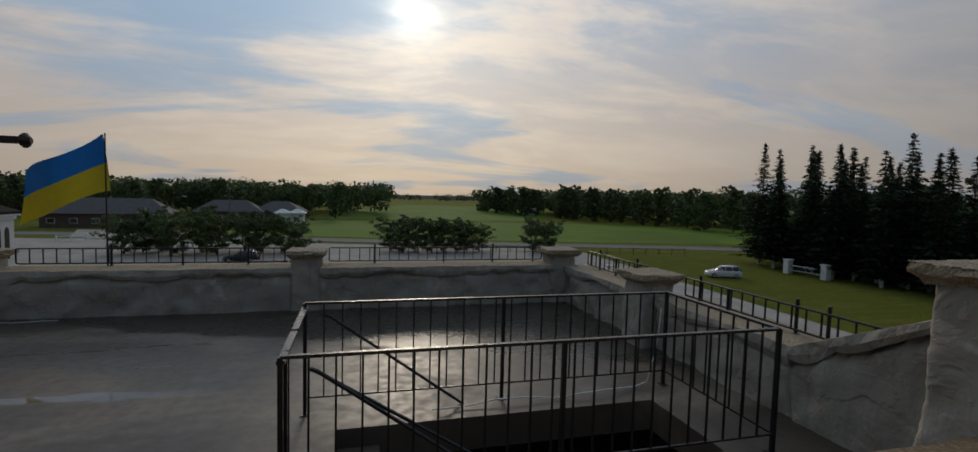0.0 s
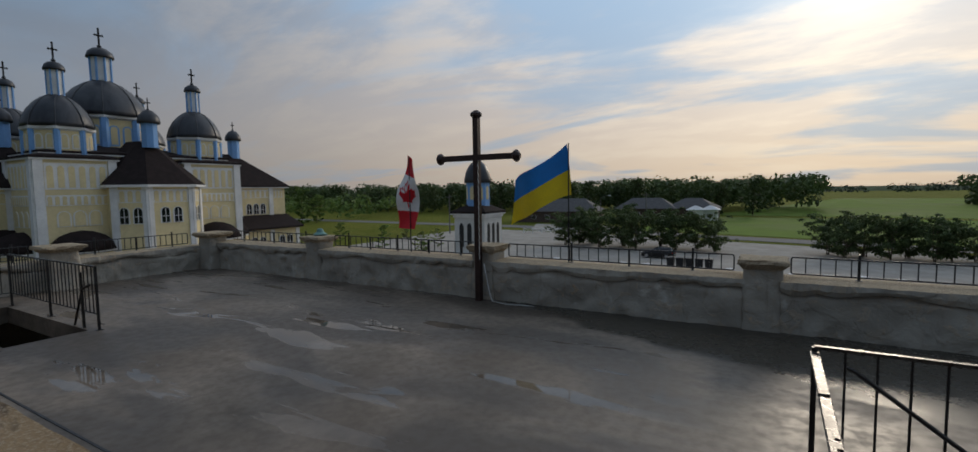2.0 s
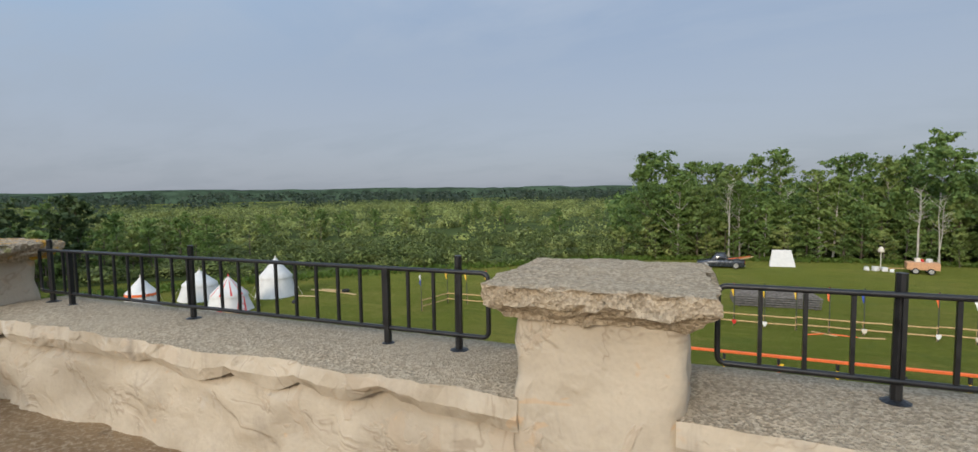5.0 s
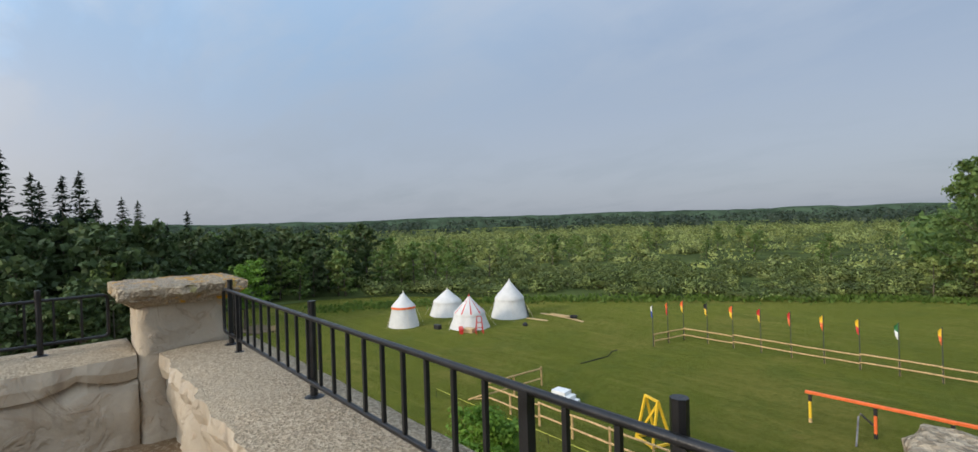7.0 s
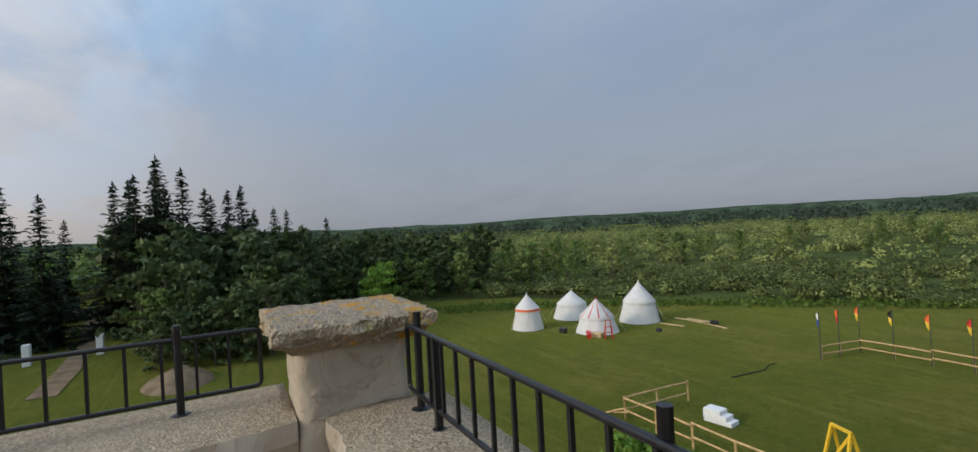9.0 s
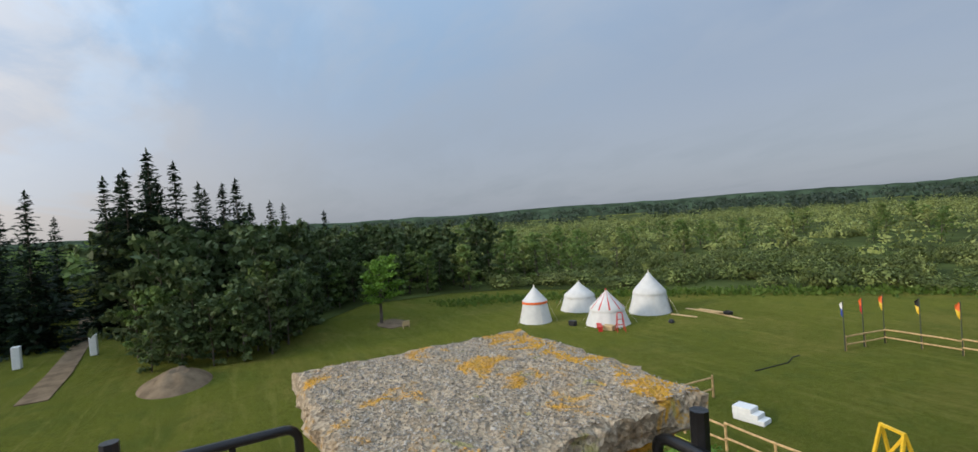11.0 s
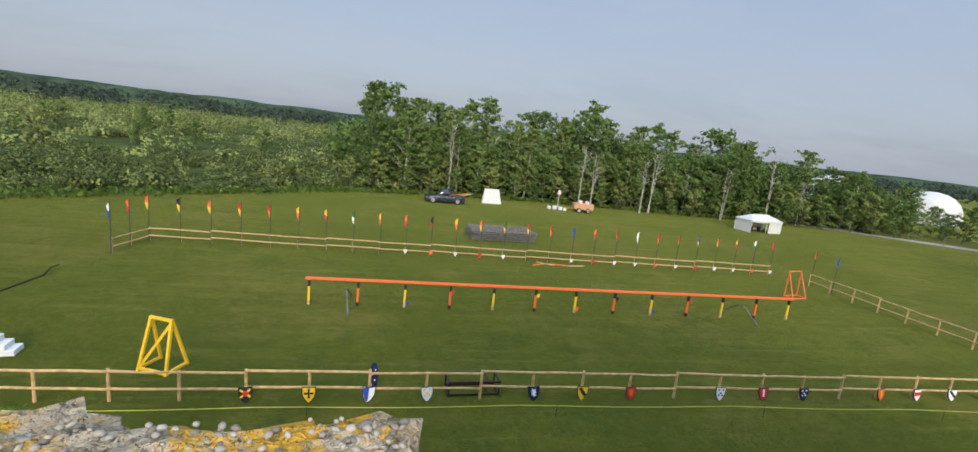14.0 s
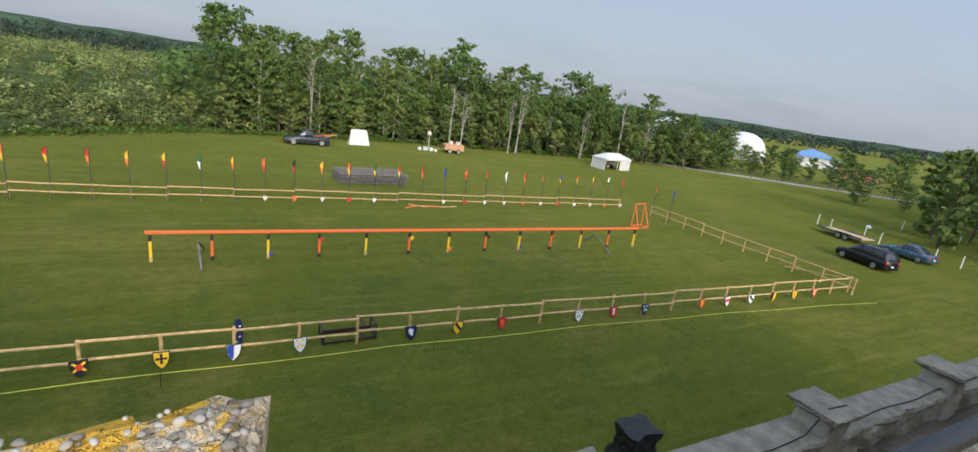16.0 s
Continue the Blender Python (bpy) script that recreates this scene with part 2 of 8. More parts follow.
k = Mat("terrace_gravel", 0.95, 0, 0.2)
c = k.mix(k.ramp(k.noise(0.45, 6, 0.62, 0.3, squash=(0.6, 1.6, 1)), 0.3, 0.7), (0.155, 0.098, 0.050), (0.310, 0.210, 0.116))
c = k.mix(k.ramp(k.noise(1.1, 6, 0.65, 0.6, squash=(0.55, 1.7, 1)), 0.55, 0.67, 0, 0.8), c, (0.055, 0.041, 0.032))
c = k.mix(k.ramp(k.noise(26, 6, 0.75), 0.48, 0.6, 0, 0.6), c, (0.40, 0.32, 0.22))
c = k.mix(k.ramp(k.noise(70, 3, 0.7), 0.52, 0.66, 0, 0.35), c, (0.10, 0.08, 0.06))
k.colour(c)
k.bump(k.noise(30, 6, 0.7), 0.7, 0.02)
TERRACE = k.m

k = Mat("wet_concrete", 0.5, 0, 0.27)
pool = k.noise(0.42, 5, 0.55, 0.35, squash=(0.75, 1.5, 1))
fine_n = k.noise(7, 6, 0.62)
c = k.mix(k.ramp(k.noise(0.55, 6, 0.6, 0.4), 0.3, 0.7), (0.118, 0.092, 0.068), (0.225, 0.180, 0.138))
c = k.mix(k.ramp(fine_n, 0.35, 0.75, 0, 0.45), c, (0.075, 0.060, 0.047))
wet = k.ramp(pool, 0.40, 0.58)
c = k.mix(wet, c, tuple(x for x in (0.078, 0.062, 0.048)))
band_y = k.n.new("ShaderNodeSeparateXYZ")
k.l.new(k.c.outputs["Object"], band_y.inputs[0])
band = k.math("ADD", band_y.outputs[1], k.math("MULTIPLY", band_y.outputs[0], 0.42))
band = k.math("ADD", band, k.math("MULTIPLY", k.noise(0.55, 5, 0.55, 0.6), 1.7))
wet_mirror = k.ramp(band, 7.75, 8.05)   # soaked strip where the fall meets the west parapet; wall reflection painted in dark
c = k.mix(wet_mirror, c, (0.050, 0.043, 0.033))
k.colour(c)
damp = k.math("ADD", k.ramp(pool, 0.34, 0.52, 0.64, 0.46), k.ramp(fine_n, 0.35, 0.7, -0.06, 0.08))
pud = k.ramp(k.noise(0.70, 5, 0.6, 0.35, squash=(0.42, 2.0, 1)), 0.575, 0.595, 1.0, 0.0)
sx = k.n.new("ShaderNodeSeparateXYZ")
k.l.new(k.c.outputs["Object"], sx.inputs[0])
pud = k.math("MAXIMUM", pud, k.ramp(sx.outputs[0], -1.0, 1.0))   # the slab falls to the south, where water stands
k.rough(k.math("MAXIMUM", k.math("MULTIPLY", k.math("MULTIPLY", damp, pud), k.ramp(band, 7.75, 8.05, 1.0, 0.55)), 0.02))
h = k.math("MULTIPLY", fine_n, pud)
k.bump(h, 0.18, 0.01)
WETC = k.m
DAMPCAP = plain("damp_cap_concrete", (0.215, 0.185, 0.145), 0.85, 0, 0.3, 3.0, 0.7, 0.3)

k = Mat("mown_grass", 1.0, 0, 0.02)
k.b.inputs["Sheen Weight"].default_value, k.b.inputs["Sheen Roughness"].default_value = 0.17, 0.45
k.b.inputs["Sheen Tint"].default_value = (0.62, 0.68, 0.20, 1)
c = k.mix(k.ramp(k.noise(0.045, 5, 0.6, 0.3), 0.35, 0.65), (0.081, 0.097, 0.010), (0.128, 0.134, 0.017))
c = k.mix(k.ramp(k.noise(0.11, 7, 0.7, 0.6), 0.47, 0.63, 0, 0.75), c, (0.172, 0.143, 0.034))
c = k.mix(k.ramp(k.noise(0.30, 6, 0.7, 0.5), 0.50, 0.64, 0, 0.7), c, (0.049, 0.080, 0.013))
stripe = k.noise(0.55, 5, 0.65, 0.15, squash=(0.10, 1.7, 1))
c = k.mix(k.ramp(stripe, 0.45, 0.58, 0, 0.42), c, (0.055, 0.074, 0.008))
c = k.mix(k.ramp(k.noise(1.3, 4, 0.6, 0.2, squash=(0.12, 1.6, 1)), 0.55, 0.66, 0, 0.5), c, (0.181, 0.164, 0.038))
c = k.mix(k.ramp(k.noise(1.6, 6, 0.8), 0.46, 0.60, 0, 0.55), c, (0.055, 0.069, 0.008))
c = k.mix(k.ramp(k.noise(3.6, 5, 0.8), 0.52, 0.66, 0, 0.5), c, (0.189, 0.176, 0.042))
c = k.mix(k.ramp(k.noise(11, 6, 0.85), 0.44, 0.60, 0, 0.5), c, (0.040, 0.046, 0.006))
c = k.mix(k.ramp(k.noise(17, 5, 0.85), 0.53, 0.68, 0, 0.5), c, (0.235, 0.215, 0.055))
c = k.mix(k.ramp(k.noise(0.75, 5, 0.7, 0.8), 0.62, 0.72, 0, 0.45), c, (0.190, 0.140, 0.045))
k.colour(c)
k.bump(k.noise(9, 7, 0.85), 0.9, 0.12)
GRASS = k.m
MEADOW = plain("long_grass", (0.14, 0.185, 0.038), 0.9, 0, 0.3, 0.3, 0.3, 0.03)
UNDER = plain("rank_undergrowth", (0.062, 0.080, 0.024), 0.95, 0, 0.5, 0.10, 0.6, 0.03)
DIRT = plain("bare_earth", (0.19, 0.14, 0.09), 0.95, 0, 0.3, 0.8, 0.5, 0.03)
GRAVEL = plain("pale_gravel", (0.36, 0.33, 0.29), 0.95, 0, 0.15, 0.4, 0.4, 0.03)
ASPHALT = plain("faded_asphalt", (0.20, 0.19, 0.18), 0.9, 0, 0.15, 0.3, 0.3, 0.03)
FIELD = plain("crop_field", (0.12, 0.18, 0.032), 0.9, 0, 0.2, 0.03, 0.2, 0.03)
IRON = plain("black_painted_iron", (0.012, 0.012, 0.013), 0.38, 0.2, 0.3, 14, 0.15, 0.5)
IRONW = plain("worn_steel_rail", (0.055, 0.052, 0.050), 0.32, 0.7, 0.3, 20, 0.15, 0.5)
RUST = plain("brown_steel", (0.040, 0.022, 0.018), 0.45, 0.3, 0.3, 8, 0.15)
BLACK = plain("black_rubber", (0.012, 0.012, 0.012), 0.8, 0, 0.2, 9, 0.2)
CABLE = plain("white_cable", (0.6, 0.6, 0.58), 0.5, 0, 0.1)
LOG = plain("peeled_pine_pole", (0.50, 0.33, 0.15), 0.8, 0, 0.3, 5, 0.3)
PLANK = plain("sawn_pine", (0.52, 0.37, 0.19), 0.75, 0, 0.2, 6, 0.2)
GREYPOLE = plain("weathered_pole", (0.15, 0.14, 0.13), 0.85, 0, 0.35, 4, 0.3)
CANVAS = plain("white_canvas", (0.62, 0.61, 0.58), 0.9, 0, 0.06, 2.0, 0.25)
CANVAS_IN = plain("cream_canvas", (0.66, 0.60, 0.50), 0.9, 0, 0.08, 2.0, 0.25)
ORANGE = plain("orange_paint", (0.78, 0.15, 0.035), 0.55, 0, 0.12)
RED = plain("red_paint", (0.55, 0.035, 0.025), 0.55, 0, 0.12)
YELLOW = plain("yellow_paint", (0.80, 0.50, 0.03), 0.5, 0, 0.1)
BLUE = plain("blue_paint", (0.03, 0.07, 0.36), 0.5, 0, 0.12)
WHITE = plain("white_paint", (0.76, 0.76, 0.74), 0.55, 0, 0.06)
BLACKP = plain("black_paint", (0.018, 0.018, 0.020), 0.5, 0, 0.2)
GREENP = plain("green_paint", (0.03, 0.16, 0.05), 0.5, 0, 0.2)
NAVY = plain("navy_paint", (0.010, 0.018, 0.075), 0.5, 0, 0.15)
FUKR_B = plain("blue_flag_cloth", (0.02, 0.22, 0.62), 0.8, 0, 0.08, 3)
FUKR_Y = plain("yellow_flag_cloth", (0.80, 0.58, 0.02), 0.8, 0, 0.06, 3)
FRED = plain("red_flag_cloth", (0.62, 0.02, 0.03), 0.8, 0, 0.08, 3)
FWHITE = plain("white_flag_cloth", (0.78, 0.76, 0.74), 0.8, 0, 0.05, 3)
ROPE = plain("yellow_rope", (0.62, 0.62, 0.10), 0.7, 0, 0.1)
BAG = plain("black_plastic_bag", (0.007, 0.007, 0.007), 0.42, 0, 0.2, 9, 0.9, 0.4)
CHURCH = plain("yellow_stucco", (0.72, 0.60, 0.34), 0.9, 0, 0.1, 0.4, 0.15)
TRIMW = plain("grey_white_trim", (0.72, 0.71, 0.69), 0.85, 0, 0.1, 0.6, 0.15)
TRIMB = plain("light_blue_trim", (0.20, 0.39, 0.70), 0.7, 0, 0.1, 0.6, 0.1)
ROOF = plain("dark_brown_shingle", (0.026, 0.019, 0.018), 0.9, 0, 0.3, 1.5, 0.4, 0.1)
k = Mat("black_dome_metal", 0.42, 0.3, 0.5)
k.colour(k.mix(k.ramp(k.noise(0.6, 6, 0.6, 0.2, squash=(1, 1, 0.3)), 0.3, 0.7), (0.020, 0.021, 0.026), (0.055, 0.056, 0.060)))
k.bump(k.noise(8, 3), 0.2, 0.03)
DOME = k.m
GLASS = Mat("window_glass", 0.06, 0, 0.8).colour((0.015, 0.017, 0.022)).m
BARK = plain("grey_bark", (0.13, 0.105, 0.08), 0.95, 0, 0.3, 3, 0.6)
PALEBARK = plain("pale_aspen_bark", (0.42, 0.39, 0.33), 0.9, 0, 0.25, 2.5, 0.4)
WBARK = plain("limewashed_trunk", (0.66, 0.66, 0.64), 0.9, 0, 0.1, 3, 0.3)
CHROME = plain("silver_wheel", (0.45, 0.45, 0.46), 0.35, 0.8, 0.1)
TAIL = plain("red_lamp_lens", (0.5, 0.01, 0.01), 0.2, 0, 0.1)
LENS = plain("clear_lamp_lens", (0.7, 0.7, 0.7), 0.15, 0, 0.05)
LEAF_A = leaf_mat("aspen_leaves", (0.118, 0.198, 0.047), (0.282, 0.382, 0.106))
LEAF_B = leaf_mat("dark_broad_leaves", (0.086, 0.154, 0.040), (0.232, 0.322, 0.088))
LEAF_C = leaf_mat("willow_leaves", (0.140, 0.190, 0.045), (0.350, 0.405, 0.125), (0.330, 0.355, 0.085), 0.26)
LEAF_D = leaf_mat("bright_ash_leaves", (0.13, 0.26, 0.030), (0.27, 0.44, 0.065))
# darker broad leaves: the backlit shade of the woods is put into the colour
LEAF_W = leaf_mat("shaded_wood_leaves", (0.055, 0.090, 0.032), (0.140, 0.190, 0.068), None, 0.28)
# distance haze is put into this greyish leaf colour
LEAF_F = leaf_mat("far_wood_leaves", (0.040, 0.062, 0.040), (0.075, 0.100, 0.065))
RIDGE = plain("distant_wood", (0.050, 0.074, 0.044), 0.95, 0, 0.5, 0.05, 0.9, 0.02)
NEEDLE = leaf_mat("spruce_needles", (0.011, 0.026, 0.013), (0.034, 0.058, 0.028))
SEDGE = leaf_mat("sedge_blades", (0.10, 0.17, 0.025), (0.22, 0.31, 0.060))


# ---- mesh tools ----
class MB:
    """Collects faces of one mesh."""

    def __init__(self):
        self.v, self.f = [], []

    def add(self, vs, fs):
        o = len(self.v)
        self.v += [tuple(p) for p in vs]
        self.f += [tuple(i + o for i in q) for q in fs]
        return self

    def box(self, x0, x1, y0, y1, z0, z1, m=None):
        p = [Vector((x, y, z)) for z in (z0, z1) for y in (y0, y1) for x in (x0, x1)]
        if m is not None:
            p = [m @ q for q in p]
        return self.add(p, [(0, 2, 3, 1), (4, 5, 7, 6), (0, 1, 5, 4), (2, 6, 7, 3), (0, 4, 6, 2), (1, 3, 7, 5)])

    def cbox(self, x0, x1, y0, y1, z0, z1, b=0.01, m=None):
        """A box with chamfered edges."""
        b = min(b, (x1 - x0) / 2.01, (y1 - y0) / 2.01, (z1 - z0) / 2.01)
        bm = bmesh.new()
        bmesh.ops.create_cube(bm, size=1)
        for q in bm.verts:
            q.co = Vector(((x0 + x1) / 2 + q.co.x * (x1 - x0), (y0 + y1) / 2 + q.co.y * (y1 - y0), (z0 + z1) / 2 + q.co.z * (z1 - z0)))
        bmesh.ops.bevel(bm, geom=bm.edges[:], offset=b, segments=1, affect="EDGES")
        vs = [(m @ q.co if m is not None else q.co.copy()) for q in bm.verts]
        fs = [[q.index for q in f.verts] for f in bm.faces]
        bm.free()
        return self.add(vs, fs)

    def tube(self, pts, r, n=6, cap=True, close=False):
        """A round bar along points; r is one radius or one for each point."""
        pts = [Vector(p) for p in pts]
        rs = r if isinstance(r, (list, tuple)) else [r] * len(pts)
        o, vs, fs, side = len(self.v), [], [], None
        for i, p in enumerate(pts):
            a, b = pts[i - 1 if i or close else 0], pts[(i + 1) % len(pts) if close else min(i + 1, len(pts) - 1)]
            d = (b - a).normalized()
            if side is None:
                side = d.cross(Vector((0, 0, 1)) if abs(d.z) < 0.9 else Vector((0, 1, 0))).normalized()
            side = (side - d * side.dot(d)).normalized()
            u = d.cross(side)
            for j in range(n):
                w = 2 * math.pi * (j + 0.5) / n
                vs.append(p + (side * math.cos(w) + u * math.sin(w)) * rs[i])
        m = len(pts)
        for i in range(m if close else m - 1):
            for j in range(n):
                k2, i2 = (j + 1) % n, (i + 1) % m
                fs.append((i * n + j, i * n + k2, i2 * n + k2, i2 * n + j))
        if cap and not close:
            fs += [tuple(range(n))[::-1], tuple(range((m - 1) * n, m * n))]
        return self.add(vs, fs)

    def lathe(self, prof, n=16, at=(0, 0, 0), turn=0.0, sx=1.0, sy=1.0):
        """Turns a profile of (radius, height) about a vertical axis."""
        vs, fs = [], []
        for r, z in prof:
            for j in range(n):
                w = turn + 2 * math.pi * j / n
                vs.append((at[0] + sx * r * math.cos(w), at[1] + sy * r * math.sin(w), at[2] + z))
        for i in range(len(prof) - 1):
            for j in range(n):
                fs.append((i * n + j, i * n + (j + 1) % n, (i + 1) * n + (j + 1) % n, (i + 1) * n + j))
        fs += [tuple(range(n))[::-1], tuple(range((len(prof) - 1) * n, len(prof) * n))]
        return self.add(vs, fs)

    def prism(self, poly, d0, d1, axis="y", m=None):
        """A flat outline, given in two axes, pushed along the third."""
        n, vs = len(poly), []
        for d in (d0, d1):
            for a, b in poly:
                p = {"y": (a, d, b), "x": (d, a, b), "z": (a, b, d)}[axis]
                vs.append(m @ Vector(p) if m is not None else p)
        fs = [tuple(range(n)), tuple(range(n, 2 * n))[::-1]]
        fs += [(i, i + n, (i + 1) % n + n, (i + 1) % n) for i in range(n)]
        return self.add(vs, fs)

    def data(self, name, smooth=False, fix=True):
        me = bpy.data.meshes.new(name)
        me.from_pydata(self.v, [], self.f)
        if fix:
            bm = bmesh.new()
            bm.from_mesh(me)
            bmesh.ops.recalc_face_normals(bm, faces=bm.faces[:])
            bm.to_mesh(me)
            bm.free()
        if smooth:
            me.shade_smooth()
        return me


def part(name, mb, mat, parent=None, label="", smooth=False, fix=True):
    me = mb if isinstance(mb, bpy.types.Mesh) else mb.data(name, smooth, fix)
    if not me.materials:
        me.materials.append(mat)
    ob = new(name, me)
    if parent is not None:
        ob.parent = parent
    if label:
        ob["label"] = label
    return ob


def thing(name, label, category, m=None, group="", kind=""):
    ob = new(name)
    ob.empty_display_size = 0.2
    if m is not None:
        ob.matrix_basis = m
    return tagged(ob, label, category, group, kind)


def solid(name, mb, mat, label, category, group="", kind="", smooth=False, fix=True):
    ob = part(name, mb, mat, None, "", smooth, fix)
    return tagged(ob, label, category, group, kind)


def nz(p, s, seed=0.0):
    return noise.fractal(Vector(p) * s + Vector((seed, seed * 1.7, -seed)), 0.9, 2.1, 4)


def cards(centres, normals, size, seed, bend=0.25, axis=None, slim=1.0):
    """Many small bent leaf blades as one mesh."""
    rng = np.random.default_rng(seed)
    n = len(centres)
    nor = normals / np.maximum(1e-6, np.linalg.norm(normals, axis=1, keepdims=True))
    ref = rng.normal(size=(n, 3)) if axis is None else np.cross(axis, nor) + 0.25 * rng.normal(size=(n, 3))
    a = np.cross(nor, ref)
    a /= np.maximum(1e-6, np.linalg.norm(a, axis=1, keepdims=True))
    b = np.cross(nor, a)
    s = np.asarray(size).reshape(-1, 1) * rng.uniform(0.6, 1.3, (n, 1))
    w = s * rng.uniform(0.45, 0.8, (n, 1)) * slim
    lift = nor * s * bend
    v = np.stack([centres - a * s - lift, centres - b * w, centres + a * s - lift, centres + b * w], 1).reshape(-1, 3)
    me = bpy.data.meshes.new("leaves")
    me.vertices.add(4 * n)
    me.vertices.foreach_set("co", v.astype(np.float32).ravel())
    me.loops.add(4 * n)
    me.loops.foreach_set("vertex_index", np.arange(4 * n, dtype=np.int32))
    me.polygons.add(n)
    me.polygons.foreach_set("loop_start", np.arange(0, 4 * n, 4, dtype=np.int32))
    me.update(calc_edges=True)
    return me


def crown_points(blobs, per, seed, fill=0.25, stray=0.18, loose=0.16, ruffle=0.7):
    """Points scattered over clumps given as rows of x, y, z, rx, ry, rz."""
    rng = np.random.default_rng(seed)
    pts, nor = [], []
    for x, y, z, rx, ry, rz in blobs:
        d = rng.normal(size=(per, 3))
        d /= np.linalg.norm(d, axis=1, keepdims=True)
        r = 1 - fill * rng.random((per, 1)) ** 0.8 * 1.6
        p = d * r * np.array((rx, ry, rz)) * (1 + loose * rng.normal(size=(per, 1))) * np.where(rng.random((per, 1)) < stray, 1.4, 1.0)
        keep = d[:, 2] > -0.75
        pts.append((p + np.array((x, y, z)))[keep])
        nor.append((d + ruffle * rng.normal(size=(per, 3)) + np.array((0, 0, 0.35)))[keep])
    return np.concatenate(pts), np.concatenate(nor)


G = -8.8   # ground round the building
WET = -0.70  # lower roof slab

# ---- ground ----
mb = MB()
rings, spokes = [0, 8, 16, 26, 40, 60, 90, 130, 190, 280, 420, 640, 1000, 1600, 2600], 72
mb.v.append((0, 0, G))
for r in rings[1:]:
    for j in range(spokes):
        w = 2 * math.pi * j / spokes
        x, y = r * math.cos(w), r * math.sin(w)
        z = G + (0.05 * nz((x, y, 0), 0.05) if r < 300 else 0)
        mb.v.append((x, y, z))
for j in range(spokes):
    mb.f.append((0, 1 + j, 1 + (j + 1) % spokes))
for i in range(len(rings) - 2):
    for j in range(spokes):
        a, b = 1 + i * spokes, 1 + (i + 1) * spokes
        mb.f.append((a + j, b + j, b + (j + 1) % spokes, a + (j + 1) % spokes))
solid("ground", mb, GRASS, "mown green lawn with worn and yellowed patches", "lawn", kind="structure", smooth=True)


def sheet(name, outline, z, mat, label, category, kind="structure"):
    b = MB()
    n = len(outline)
    b.add([(x, y, z) for x, y in outline] + [(x, y, z - 0.3) for x, y in outline],
          [tuple(range(n))] + [(i, i + n, (i + 1) % n + n, (i + 1) % n) for i in range(n)])
    return solid(name, b, mat, label, category, kind=kind)


sheet("road", [(-300, 128), (-60, 118), (30, 96), (90, 82), (400, 60), (400, 67), (90, 89), (30, 103), (-60, 125), (-300, 135)], G + 0.05, ASPHALT, "pale faded asphalt road between lawn and field", "road")
sheet("pavement", [(-70, 14), (40, 14), (44, 88), (28, 93), (-40, 108), (-70, 112)], G + 0.03, GRAVEL, "pale gravel and paved forecourt", "pavement")
sheet("parking_lot", [(-52, 112), (-30, 108), (-34, 128), (-60, 132)], G + 0.09, GRAVEL, "gravel parking lot beside the road", "parking lot")
edge_in = [(58, 5), (57, -4), (62, -10), (71, -18), (70, -30), (65, -38), (46, -51), (34, -60), (14, -75), (2, -79.5), (-20, -82), (-60, -80), (-92, -78)]
edge_out = [(300, 30), (500, 0), (600, -40), (700, -80), (700, -160), (700, -260), (600, -500), (420, -700), (200, -800), (0, -800), (-100, -700), (-150, -500), (-160, -300)]
mb = MB()
n = len(edge_in)
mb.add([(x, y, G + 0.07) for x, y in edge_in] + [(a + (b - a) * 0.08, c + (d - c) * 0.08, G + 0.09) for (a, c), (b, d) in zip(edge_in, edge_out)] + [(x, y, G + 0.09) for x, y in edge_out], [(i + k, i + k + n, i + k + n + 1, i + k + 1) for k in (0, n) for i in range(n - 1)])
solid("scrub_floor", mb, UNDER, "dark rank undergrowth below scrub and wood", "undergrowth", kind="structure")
sheet("lane", [(50, 9.2), (58, 9.6), (73, 11.2), (95, 15), (140, 30), (140, 32), (95, 16.6), (73, 12.7), (58, 11.4), (50, 11)], G + 0.06, DIRT, "bare earth lane between the trees", "lane")
sheet("crop_field", [(-30, 122), (20, 108), (95, 96), (150, 150), (70, 178), (-20, 180)], G + 0.04, FIELD, "bright green crop field beyond the road", "field")
sheet("far_field", [(-20, 190), (70, 188), (110, 260), (140, 420), (40, 430)], G + 0.04, FIELD, "distant pale green meadow between woods", "field")
sheet("side_road", [(-60, -90), (-250, 40), (-252, 44), (-60, -86)][::-1], G + 0.05, GRAVEL, "pale gravel road behind a wire fence", "road")

# ---- parapets of the roof ----
def lump(p, amp, s=1.6, seed=0.0):
    q = Vector(p)
    return q + Vector((nz(q, s, seed + 3), nz(q, s, seed + 11), nz(q, s, seed + 23) * 0.5)) * amp


